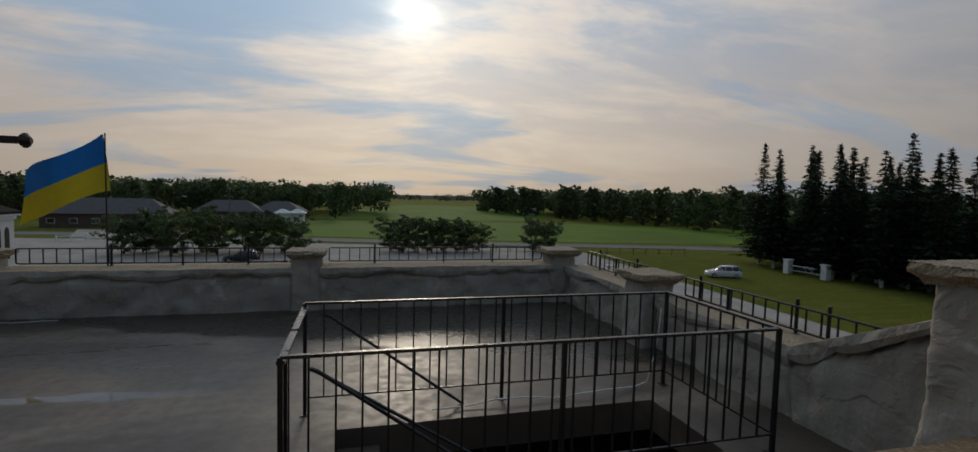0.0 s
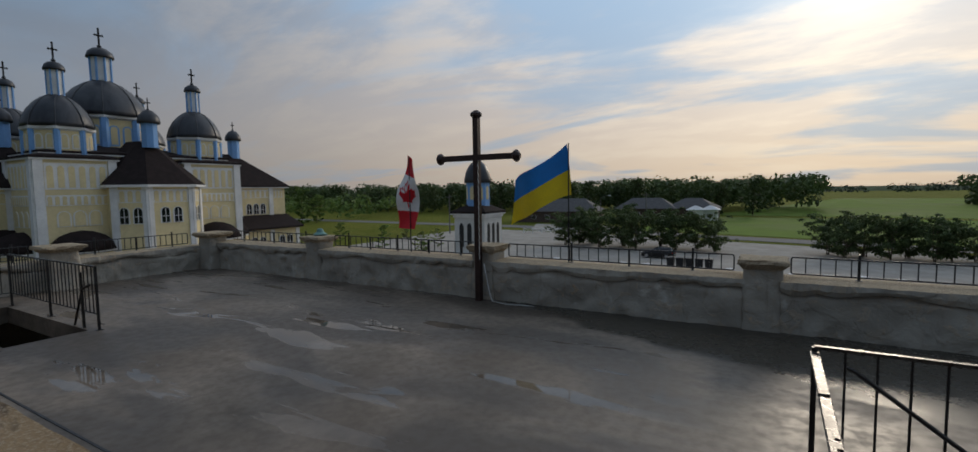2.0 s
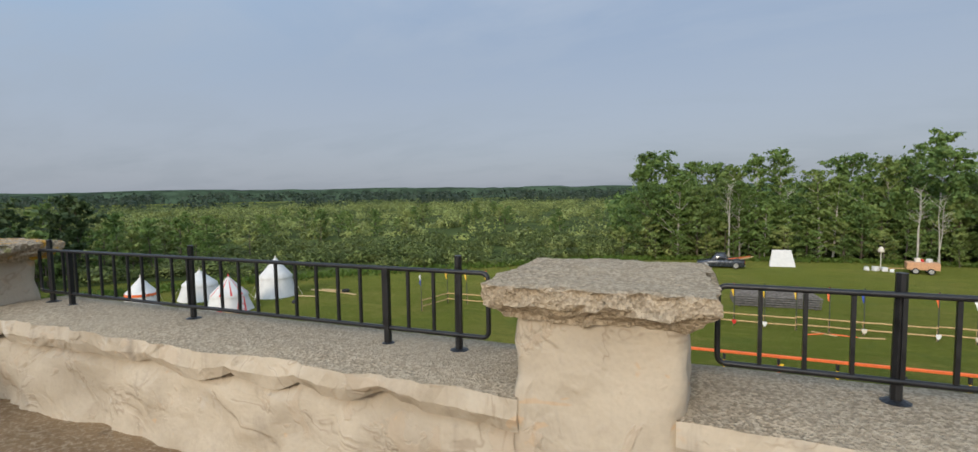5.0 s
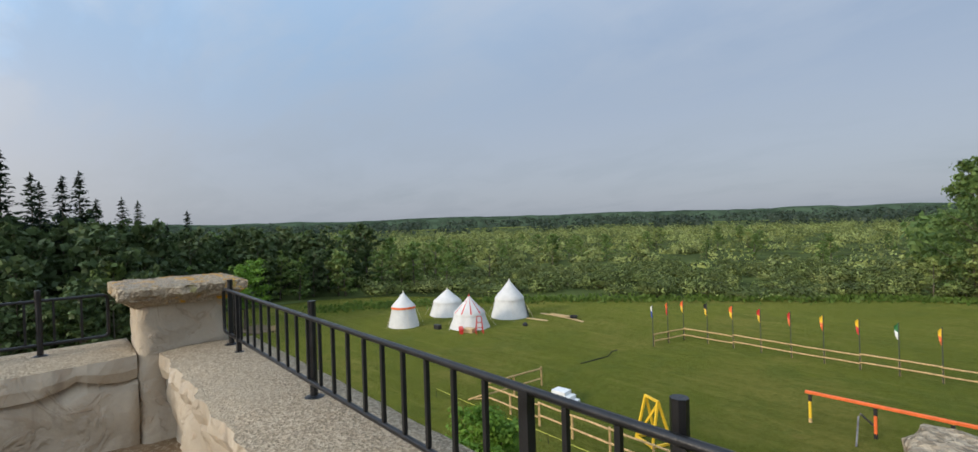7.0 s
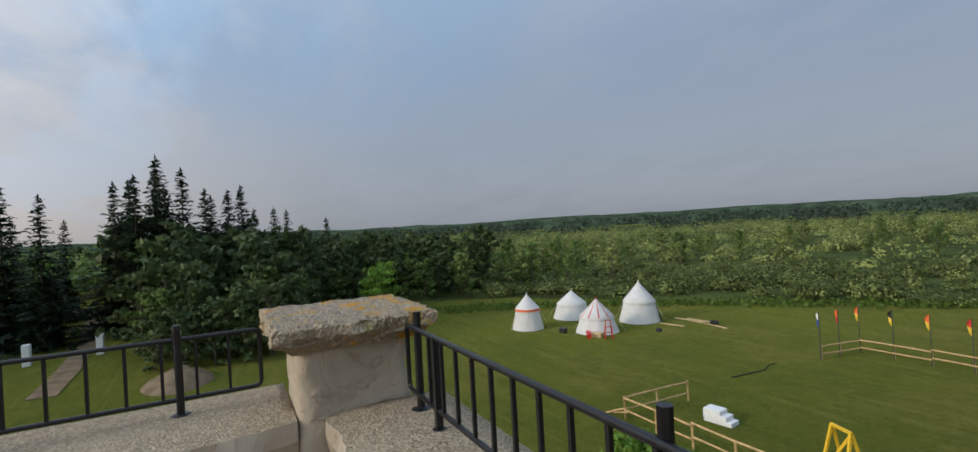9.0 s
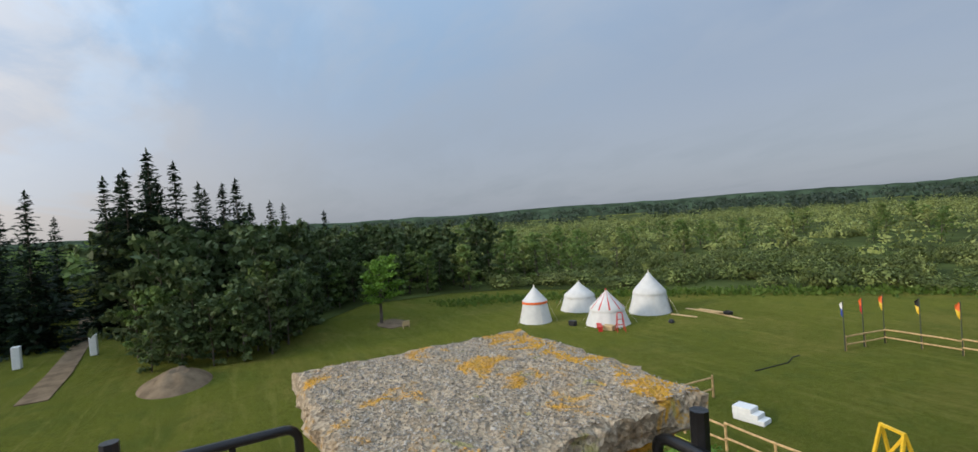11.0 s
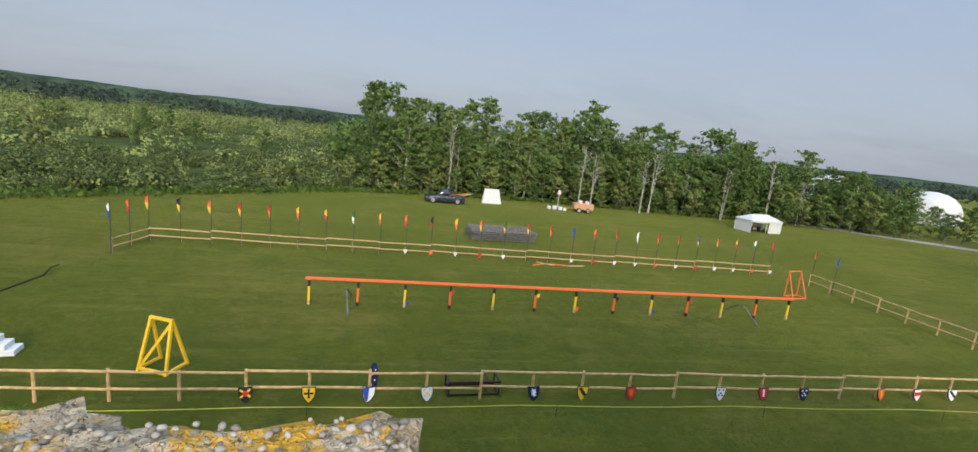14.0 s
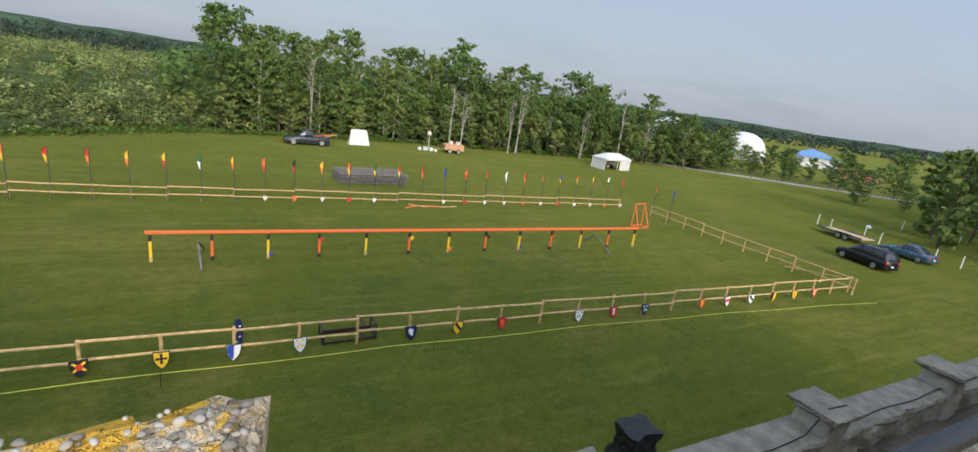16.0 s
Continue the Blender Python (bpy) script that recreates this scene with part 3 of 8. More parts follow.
def parapet(name, a, b, z0, z1, z1b, thick, label, top_mat=None):
    """A thick lumpy wall from a to b on its middle line, inner side to the right of a-b, with a drooping lip."""
    a, b = Vector((*a, 0)), Vector((*b, 0))
    d = b - a
    length = d.length
    d.normalize()
    inn = Vector((d.y, -d.x, 0))
    n = max(4, int(length / 0.06))
    h = thick / 2
    mb, rows = MB(), []
    for i in range(n + 1):
        s = length * i / n
        t = z1 + (z1b - z1) * i / n
        p = a + d * s
        droop = 0.012 + 0.085 * (0.5 + 0.5 * math.sin(s * 3.1 + 1.3 * math.sin(s * 1.1))) * (0.6 + 0.5 * nz((s, z1, 0), 1.1, 5)) + 0.075 * abs(math.sin(s * 3.7 + 1.6 * math.sin(s * 1.7 + z1)))
        out = 0.045 + 0.040 * nz((s, 4, 0), 1.7, 9) + 0.022 * nz((s, 2, 0), 6.0, 3) + 0.010 * nz((s, 7, 0), 17.0, 3)
        zs = [z0 + (t - 0.235 - z0) * q / 7 for q in range(8)]
        prof = [(h, z) for z in zs]
        prof += [(h - 0.105, t - 0.020 - 0.9 * droop), (h + out - 0.015, t - 0.078 - droop), (h + out + 0.012, t - 0.050 - 0.55 * droop), (h + out - 0.004, t - 0.012), (h * 0.62, t + 0.006), (0, t + 0.01), (-h * 0.6, t + 0.006), (-h - 0.03, t), (-h - 0.05, t - 0.06), (-h, t - 0.1), (-h, z0)]
        row = []
        for j, (o, z) in enumerate(prof):
            q = p + inn * o + Vector((0, 0, z))
            amp = 0.072 if j < 8 else (0.030 if j < 13 else 0.008)
            w = nz(q, 1.7, 2.0) + 0.7 * nz(q, 4.2, 8.0)
            q += inn * amp * w * (1 if o > 0 else -1) + Vector((0, 0, amp * 0.4 * nz(q, 2.5, 6.0) if j else 0))
            row.append(q)
        rows.append(row)
    k = len(rows[0])
    vs = [q for r in rows for q in r]
    fs = [(i * k + j, i * k + j + 1, (i + 1) * k + j + 1, (i + 1) * k + j) for i in range(n) for j in range(k - 1)]
    fs += [tuple(range(k)), tuple(range(n * k, n * k + k))[::-1]]
    body = mb.add(vs, fs).data(name, True)
    # low walls take the stucco copy that has shade painted in
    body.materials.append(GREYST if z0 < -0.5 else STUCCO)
    body.materials.append(top_mat or CAP)
    for f in body.polygons:
        f.use_smooth = not (f.index < n * (k - 1) and 7 <= f.index % (k - 1) <= 11)
        if f.normal.z > 0.70 and f.center.z > min(z1, z1b) - 0.1:
            f.material_index = 1
    return tagged(new(name, body), label, "parapet wall", kind="structure")


def lumpy_block(x0, x1, y0, y1, z0, z1, step, amp, seed, flare=0.0):
    """A rough upright block with a fine skin."""
    mb = MB()
    nx, nzv = max(3, int((x1 - x0) / step)), max(3, int((z1 - z0) / step))
    ny = max(3, int((y1 - y0) / step))
    ring = [(i / nx, 0) for i in range(nx)] + [(1, j / ny) for j in range(ny)] + [(1 - i / nx, 1) for i in range(nx)] + [(0, 1 - j / ny) for j in range(ny)]
    cx, cy, m = (x0 + x1) / 2, (y0 + y1) / 2, len(ring)
    vs = []
    for k in range(nzv + 1):
        t = k / nzv
        g = 1 + flare * (1 - t) ** 2
        for u, w in ring:
            ru = 0.5 - abs(u - 0.5)
            p = Vector((cx + (u - 0.5) * (x1 - x0) * g, cy + (w - 0.5) * (y1 - y0) * g, z0 + (z1 - z0) * t))
            cor = min(min(u, 1 - u) * (x1 - x0), 1) + min(min(w, 1 - w) * (y1 - y0), 1)
            if cor < 0.03:
                p += (Vector((cx, cy, p.z)) - p).normalized() * 0.03
            o = Vector((p.x - cx, p.y - cy, 0)).normalized()
            p += o * amp * (nz(p, 1.9, seed) + 0.6 * nz(p, 5.5, seed + 4))
            vs.append(p)
    fs = [(k * m + j, k * m + (j + 1) % m, (k + 1) * m + (j + 1) % m, (k + 1) * m + j) for k in range(nzv) for j in range(m)]
    fs += [tuple(range(m))[::-1], tuple(range(nzv * m, nzv * m + m))]
    return mb.add(vs, fs)


def slab_cap(x0, x1, y0, y1, z0, z1, seed, step=0.045, rings=4):
    """A heavy rough cap stone: pebbly top, broken rim, drooping mortar below."""
    mb = MB()
    nx, ny = max(6, int((x1 - x0) / step)), max(6, int((y1 - y0) / step))
    cx, cy = (x0 + x1) / 2, (y0 + y1) / 2

    def rim(x, y, k):
        p = Vector((x, y, 0))
        o = Vector((x - cx, y - cy, 0)).normalized()
        return p + o * (0.040 * nz((x, y, k * 0.10), 4.5, seed) + 0.024 * nz((x, y, k * 0.3), 13, seed + 2) + 0.013 * nz((x, y, k * 0.9), 38, seed + 5))

    ring = [(x0 + (x1 - x0) * i / nx, y0) for i in range(nx)] + [(x1, y0 + (y1 - y0) * j / ny) for j in range(ny)] + [(x1 - (x1 - x0) * i / nx, y1) for i in range(nx)] + [(x0, y1 - (y1 - y0) * j / ny) for j in range(ny)]
    m = len(ring)
    levels = [(0.79, 0.008), (0.81, 0.030), (0.87, 0.052), (0.925, 0.066), (0.97, 0.078), (1.0, 0.100), (0.99, 0.146), (0.97, 0.158)] + [(0.93 - 0.84 * q / rings, 0.162 + 0.008 * q / rings) for q in range(rings + 1)]
    hgt = (z1 - z0) / 0.16
    vs, fs = [], []
    for k, (g, z) in enumerate(levels):
        for x, y in ring:
            q = rim(x, y, k) if k < 8 else Vector((x, y, 0))
            q = Vector((cx + (q.x - cx) * g, cy + (q.y - cy) * g, z0 + z * hgt))
            if k < 3:
                q.z -= 0.045 * max(0, nz((x * 1.0, y, 0), 3.0, seed + 7))
            elif k < 7:
                q.z += 0.013 * nz((x, y, 0), 6.0, seed + 9) + 0.007 * nz((x, y, k), 17.0, seed + 3)
            q.z += (0.008 * nz(q, 7.0, seed + 1) + 0.006 * nz(q, 20.0, seed)) if k > 3 else 0
            vs.append(q)
    for k in range(len(levels) - 1):
        for j in range(m):
            fs.append((k * m + j, k * m + (j + 1) % m, (k + 1) * m + (j + 1) % m, (k + 1) * m + j))
    fs += [tuple(range(m))[::-1], tuple(range((len(levels) - 1) * m, len(levels) * m))]
    return mb.add(vs, fs)


PILLARS = []


def pillar(x, y, z0, ztop, w, label, seed, capw=None, d=None, mat=None):
    """A stuccoed pier with its cap stone."""
    capw = capw or w + 0.22
    t = thing("pillar", label, "pillar", group="parapet pillars")
    d = d or w
    capd = d + (capw - w)
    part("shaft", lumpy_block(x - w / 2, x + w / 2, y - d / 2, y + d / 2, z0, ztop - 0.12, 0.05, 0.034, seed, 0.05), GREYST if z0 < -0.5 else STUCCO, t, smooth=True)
    part("cap", slab_cap(x - capw / 2, x + capw / 2, y - capd / 2, y + capd / 2, ztop - 0.16, ztop, seed, 0.018 if mat else 0.035, 30 if mat else 5), mat or (DAMPCAP if z0 < -3 else CAP), t, "broad rough pebble concrete cap")
    PILLARS.append(t)
    return t


TOP, TOPLOW = 0.70, 0.11
FX = [6.88, 1.66, -3.72, -8.6, -13.95]   # piers of the field side
FY, NX, WY, EX = -3.00, 6.95, 8.92, -14.72
BE = "weathered beige stucco parapet with a drooping lip"
for i in range(4):
    parapet(f"wall_field_{i + 1}", (FX[i] - 0.32, FY), (FX[i + 1] + 0.32, FY), -0.15, TOP, TOP, 0.60, BE)
for i, x in enumerate(FX):
    if i == 0:
        pillar(6.88, -2.83, -0.15, 1.214, 0.66, "beige stucco corner pillar with lichened pebble cap", 40.0, 0.935, 0.62, CAPL)
    else:
        pillar(x, -2.98, -0.15, 1.2, 0.70, "squat beige stucco pillar with overhanging concrete cap", 41.0 + i * 3, 0.92, 0.66)
# north side: high stretch, ramp, low stretch
parapet("wall_north_1", (NX, 0.7), (NX, -2.5), -0.15, TOP, TOP, 0.72, BE)
pillar(6.70, 0.95, WET - 0.1, 1.2, 0.72, "tall grey stucco pillar at the roof step", 55.0, 0.94)
parapet("wall_north_2", (NX, 2.72), (NX, 1.25), WET - 0.1, TOPLOW, 0.80, 0.66, "sloping stucco parapet between two roof levels")
parapet("wall_north_3", (NX, 5.15), (NX, 2.72), WET - 0.1, TOPLOW, TOPLOW, 0.66, BE)
pillar(6.66, 5.5, WET - 0.1, 0.46, 0.58, "low grey stucco pillar with flat concrete cap", 57.0, 0.78)
parapet("wall_north_4", (NX, 8.6), (NX, 5.8), WET - 0.1, TOPLOW, TOPLOW, 0.66, BE)
pillar(6.52, 8.86, WET - 0.1, 0.46, 0.6, "low grey stucco corner pillar with flat cap", 58.0, 0.8)
# west side
WX = [6.52, 1.16, -4.1, -9.45, -14.15]
for i in range(4):
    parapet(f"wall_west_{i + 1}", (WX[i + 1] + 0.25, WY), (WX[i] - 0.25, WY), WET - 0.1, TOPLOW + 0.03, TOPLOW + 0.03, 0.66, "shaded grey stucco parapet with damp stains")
for i, x in enumerate(WX[1:4]):
    pillar(x, 8.82, WET - 0.1, 0.46, 0.54, "low grey stucco pillar with flat concrete cap", 60.0 + i * 2, 0.72)
pillar(-14.15, 8.62, WET - 0.1, 0.44, 0.62, "low grey stucco corner pillar with flat cap", 68.0, 0.86)
# end wall
parapet("wall_end_1", (EX, -2.7), (EX, 0.75), -0.15, TOP, TOP, 0.62, BE)
pillar(-14.7, 1.0, WET - 0.1, 1.2, 0.70, "tall stucco pillar at the roof step", 70.0, 0.92)
parapet("wall_end_2", (EX, 1.3), (EX, 2.25), WET - 0.1, 0.78, 0.05, 0.56, "sloping stucco parapet between two roof levels")
parapet("wall_end_3", (EX, 2.25), (EX, 4.5), WET - 0.1, 0.03, 0.03, 0.62, BE)
pillar(-14.35, 4.78, WET - 0.1, 0.42, 0.62, "low grey stucco pillar with flat concrete cap", 72.0, 0.88)
parapet("wall_end_4", (EX, 5.0), (EX, 8.4), WET - 0.1, 0.03, 0.03, 0.62, BE)

# pebbles bedded in the lichened corner cap
rng = np.random.default_rng(3)
peb = MB()
base = bmesh.new()
bmesh.ops.create_icosphere(base, subdivisions=1, radius=1)
ico_v, ico_f = [q.co.copy() for q in base.verts], [[q.index for q in f.verts] for f in base.faces]
base.free()
for i in range(8500):
    x, y = rng.uniform(6.43, 7.33), rng.uniform(-3.26, -2.40)
    r = float(rng.choice([0.002, 0.0028, 0.0036, 0.005, 0.0068], p=[0.32, 0.38, 0.24, 0.055, 0.005]))
    g = max(abs(x - 6.88) / 0.4675, abs(y + 2.83) / 0.4475)
    z = 1.054 + 0.162 + 0.008 * (0.93 - g) / 0.84
    z += 0.008 * nz((x, y, z), 7.0, 41.0) + 0.006 * nz((x, y, z), 20.0, 40.0)
    m = Matrix.LocRotScale((x, y, z + r * 0.12), Euler((rng.uniform(-.4, .4), rng.uniform(-.4, .4), rng.uniform(0, 6))), (r * rng.uniform(0.9, 1.5), r * rng.uniform(0.8, 1.1), r * 0.6))
    if g < 0.95:
        peb.add([m @ q for q in ico_v], ico_f)
k = Mat("bedded_pebbles", 0.85, 0, 0.3)
rr = k.island()
c = k.mix(k.ramp(rr, 0.0, 1.0), (0.17, 0.145, 0.115), (0.46, 0.41, 0.34))
c = k.mix(k.ramp(k.noise(5.5, 6, 0.65, 0.6), 0.53, 0.60, 0, 0.8), c, (0.58, 0.31, 0.05))
k.colour(c)
pp = part("pebbles", peb, k.m, PILLARS[0], "small rounded pebbles with orange lichen", smooth=True, fix=False)
pp["kind"] = "stuff"

# ---- roof floors ----
mb = MB()
nx, ny = 150, 30
for j in range(ny + 1):
    for i in range(nx + 1):
        x, y = -14.5 + 21.2 * i / nx, -2.85 + 3.80 * j / ny
        if j == ny:
            y += 0.03 * nz((x, 0, 0), 1.2, 3)
        mb.v.append((x, y, 0.012 * nz((x, y, 0), 0.8, 2) + 0.006 * nz((x, y, 0), 4, 5)))
for j in range(ny):
    for i in range(nx):
        a = j * (nx + 1) + i
        mb.f.append((a, a + 1, a + nx + 2, a + nx + 1))
o = len(mb.v)
for i in range(nx + 1):
    x = -14.5 + 21.2 * i / nx
    mb.v.append((x, 0.93 + 0.03 * nz((x, 1, 0), 1.2, 8), WET - 0.05))
for i in range(nx):
    a = ny * (nx + 1) + i
    mb.f.append((a, a + 1, o + i + 1, o + i))
solid("floor_terrace", mb, TERRACE, "brown gravelly upper roof terrace with dark damp patches", "roof floor", kind="structure", smooth=False)

H1 = (1.92, 5.42, 2.28, 3.45)   # stair openings: x0 x1 y0 y1
H2 = (-12.9, -9.05, 2.25, 3.35)
mb = MB()
xs = [-14.6, H2[0], H2[1], H1[0], H1[1], 6.8]
for i in range(5):
    hole = H2 if i == 1 else (H1 if i == 3 else None)
    spans = [(0.9, 8.75)] if not hole else [(0.9, hole[2]), (hole[3], 8.75)]
    for y0, y1 in spans:
        mb.add([(xs[i], y0, WET), (xs[i + 1], y0, WET), (xs[i + 1], y1, WET), (xs[i], y1, WET)], [(0, 1, 2, 3)])
for x0, x1, y0, y1 in (H1, H2):
    lo = WET - 0.35
    mb.add([(x0, y0, WET), (x1, y0, WET), (x1, y1, WET), (x0, y1, WET), (x0, y0, lo), (x1, y0, lo), (x1, y1, lo), (x0, y1, lo)], [(0, 1, 5, 4), (1, 2, 6, 5), (2, 3, 7, 6), (3, 0, 4, 7)])
solid("floor_slab", mb, WETC, "rain-wet grey concrete roof slab with puddles", "roof floor", kind="structure", fix=True)
solid("trim_seam", MB().box(-12.5, 6.5, 1.575, 1.60, WET - 0.01, WET + 0.006), BLACKP, "dark tar seam along the roof slab", "seam", kind="structure")

# body of the building, with the stair pits
mb = MB()
mb.box(-15.0, 7.25, -3.4, 9.2, G - 0.2, G + 6.0)
solid("wall_building", mb, STUCCO, "lumpy beige stucco outer wall of the building", "building wall", kind="structure")
mb = MB()
for x0, x1, y0, y1 in ((-15.02, -14.62, -3.42, 9.22), (6.86, 7.27, -3.42, 9.22), (-14.62, 6.86, -3.42, -2.8), (-14.62, 6.86, 8.8, 9.22), (-14.62, 6.86, 0.88, 0.93)):
    mb.box(x0, x1, y0, y1, G + 5.9, WET - 0.08 if y0 != -3.42 or x0 < -15 or x0 > 6 else -0.12)
solid("wall_upper", mb, STUCCO, "upper outer wall under the parapets", "building wall", kind="structure")
mb = MB()
mb.box(-14.6, 6.9, -3.3, 0.92, -0.4, -0.1)
solid("terrace_base", mb, STUCCO, "concrete bed under the upper terrace", "roof slab", kind="structure")


def stairs(h, up_x):
    t = thing("staircase", "dark concrete stair going down through the roof opening", "staircase", group="roof stairs")
    n = 9
    x0, x1, y0, y1 = h
    for i in range(n):
        run = (x1 - x0) / n
        xa = x0 + run * i if up_x < 0 else x1 - run * (i + 1)
        part("step", MB().cbox(xa, xa + run + 0.02, y0 + 0.02, y1 - 0.02, WET - 0.18 * (i + 1) - 0.16, WET - 0.18 * (i + 1), 0.012), WETC, t)
    return t


stairs(H1, -1)
stairs(H2, 1)

# ---- iron railings ----
def loop(x0, x1, z0, z1, r=0.05):
    pts = []
    for cx, cz, a0 in ((x1 - r, z1 - r, 0), (x0 + r, z1 - r, 90), (x0 + r, z0 + r, 180), (x1 - r, z0 + r, 270)):
        for q in range(5):
            w = radians(a0 + 22.5 * q)
            pts.append((cx + r * math.cos(w), 0, cz + r * math.sin(w)))
    return pts


BAL = {}


def railing(origin, yaw, length, z0, z1, posts, feet, base, label, bent=None, gap=0.166):
    """A low loop-ended railing: frame, uprights, tall posts and short feet."""
    t = thing("railing", label, "railing", pose(*origin, 0, 0, yaw), group="parapet railings")
    part("frame", MB().tube(loop(0, length, z0, z1, 0.035), 0.0135, 6, close=True), IRON, t, smooth=True)
    key = round(z1 - z0, 3)
    if key not in BAL:
        BAL[key] = MB().box(-0.008, 0.008, -0.008, 0.008, 0.012, z1 - z0 - 0.012).data("baluster")
    n = int((length - 0.1) / gap)
    for i in range(1, n + 1):
        part("baluster", BAL[key], IRON, t).location = (i * length / (n + 1), 0, z0)
    for x in posts:
        if bent is not None and abs(x - bent) < 0.01:
            pts = [(x + 0.04, 0.03, base), (x - 0.005, 0.03, base + 0.12), (x - 0.012, 0.03, base + 0.36), (x + 0.01, 0.03, z1 + 0.10)]
        else:
            pts = [(x, 0.025, base), (x, 0.025, base + 0.2), (x + 0.004, 0.025, z1 + 0.085)]
        part("post", MB().tube(pts, 0.021, 8).lathe([(0.055, 0), (0.055, 0.012), (0.03, 0.022)], 10, (pts[0][0], 0.025, base - 0.004)), IRON, t, smooth=False)
    for x in feet:
        part("foot", MB().box(x - 0.016, x + 0.016, -0.016, 0.016, base, z1).lathe([(0.045, 0), (0.045, 0.01), (0.025, 0.018)], 10, (x, 0, base - 0.004)), IRON, t)
    return t


BR = "low black iron railing bolted on the parapet"
railing((6.42, -3.08, 0), 180, 4.13, 0.80, 1.15, [0.10, 1.82, 3.94], [0.42, 3.49], TOP, BR)
railing((1.18, -3.08, 0), 180, 5.02, 0.80, 1.15, [0.66, 2.56, 4.47], [1.86, 3.19], TOP, "low black iron railing with one bent post", bent=2.56)
railing((-4.25, -3.08, 0), 180, 3.85, 0.80, 1.13, [0.5, 3.5], [1.4, 2.5], TOP, BR)
railing((-9.2, -3.08, 0), 180, 4.2, 0.80, 1.13, [0.5, 3.7], [1.6, 2.7], TOP, BR)
railing((7.08, -2.36, 0), 90, 2.85, 0.79, 1.13, [0.42, 2.5], [1.5], TOP, BR)
railing((-14.78, 0.5, 0), 270, 3.0, 0.79, 1.13, [0.4, 2.6], [1.5], TOP, BR)
for x0, ps, ft in ((1.56, [0.9, 3.45, 4.4], [2.35]), (-3.68, [1.43, 3.73], [2.6]), (-9.05, [0.5, 2.2, 4.1], [1.3, 3.2]), (-13.65, [0.5, 3.4], [2.0])):
    ln = {1.56: 4.6, -3.68: 4.4, -9.05: 4.55, -13.65: 3.85}[x0]
    railing((x0, 9.0, 0), 0, ln, 0.2, 0.47, ps, ft, TOPLOW + 0.03, BR, gap=0.20)
railing((6.98, 8.3, 0), 270, 2.4, 0.17, 0.46, [0.5, 1.9], [1.2], TOPLOW, BR, gap=0.19)
railing((6.98, 5.0, 0), 270, 3.05, 0.17, 0.44, [0.3, 1.95, 2.35], [0.9], TOPLOW, BR, gap=0.19)
railing((-14.75, 2.6, 0), 90, 1.7, 0.1, 0.42, [0.4, 1.4], [0.9], 0.03, BR, gap=0.16)
railing((-14.75, 5.3, 0), 90, 2.85, 0.1, 0.42, [0.4, 2.4], [1.4], 0.03, BR, gap=0.16)

# ---- stair cages ----
def bars(t, a, b, zt, zb, n, name="baluster"):
    a, b = Vector(a), Vector(b)
    me = MB().box(-0.0075, 0.0075, -0.0075, 0.0075, zb, zt).data("baluster")
    for i in range(1, n):
        o = part(name, me, IRON, t)
        p = a + (b - a) * i / n
        o.location = (p.x, p.y, 0)


def top_bar(t, a, b, z, w=0.02):
    a, b = Vector((*a, z)), Vector((*b, z))
    d = (b - a).normalized()
    s = Vector((-d.y, d.x, 0)) * w
    u = Vector((0, 0, 0.012))
    vs = [p + q + r for p in (a, b) for q in (-s, s) for r in (-u, u)]
    part("top_rail", MB().add(vs, [(0, 1, 3, 2), (4, 6, 7, 5), (0, 4, 5, 1), (2, 3, 7, 6), (0, 2, 6, 4), (1, 5, 7, 3)]), IRONW, t, "bare worn flat steel rail")


def cage(label, x0, x1, y0, y1, zt, open_side, n_long, n_short, zb):
    t = thing("stair_cage", label, "railing", group="roof stair railings")
    sides = {"s": ((x0, y0), (x1, y0)), "n": ((x0, y1), (x1, y1)), "w": ((x0, y0), (x0, y1)), "e": ((x1, y0), (x1, y1))}
    for kx, (a, b) in sides.items():
        if kx == open_side:
            continue
        top_bar(t, a, b, zt)
        part("bottom_rail", MB().tube([(*a, zb), (*b, zb)], 0.012, 4), IRON, t)
        bars(t, a, b, zt, zb, n_long if kx in "sn" else n_short)
    mids = [x0 + (x1 - x0) * q for q in (0.5,)]
    for x, y in [(x0, y0), (x0, y1), (x1, y0), (x1, y1)] + [(m, y) for m in mids for y in (y0, y1)]:
        part("post", MB().box(x - 0.018, x + 0.018, y - 0.018, y + 0.018, WET, zt).box(x - 0.05, x + 0.05, y - 0.05, y + 0.05, WET - 0.002, WET + 0.008), IRON, t)
    return t


c1 = cage("black iron railing round the open stairwell", 1.59, 5.84, 2.16, 3.85, 0.47, "w", 23, 9, -0.52)
for y in (2.20, 2.56, 3.80):
    part("handrail", MB().tube([(1.78, y, 0.36 if y != 2.56 else 0.22), (1.83, y, 0.34 if y != 2.56 else 0.19), (3.45, y, -0.85)], 0.016, 6), IRON, c1)
part("gate_bar", MB().cbox(1.56, 1.62, 2.16, 2.94, 0.41, 0.44, 0.004), IRONW, c1)
part("gate_bar", MB().cbox(1.56, 1.62, 2.99, 3.85, 0.41, 0.44, 0.004), IRONW, c1)
for y in (2.29, 2.40):
    part("gate_upright", MB().box(1.59, 1.62, y - 0.016, y + 0.016, WET, 0.44), IRON, c1)
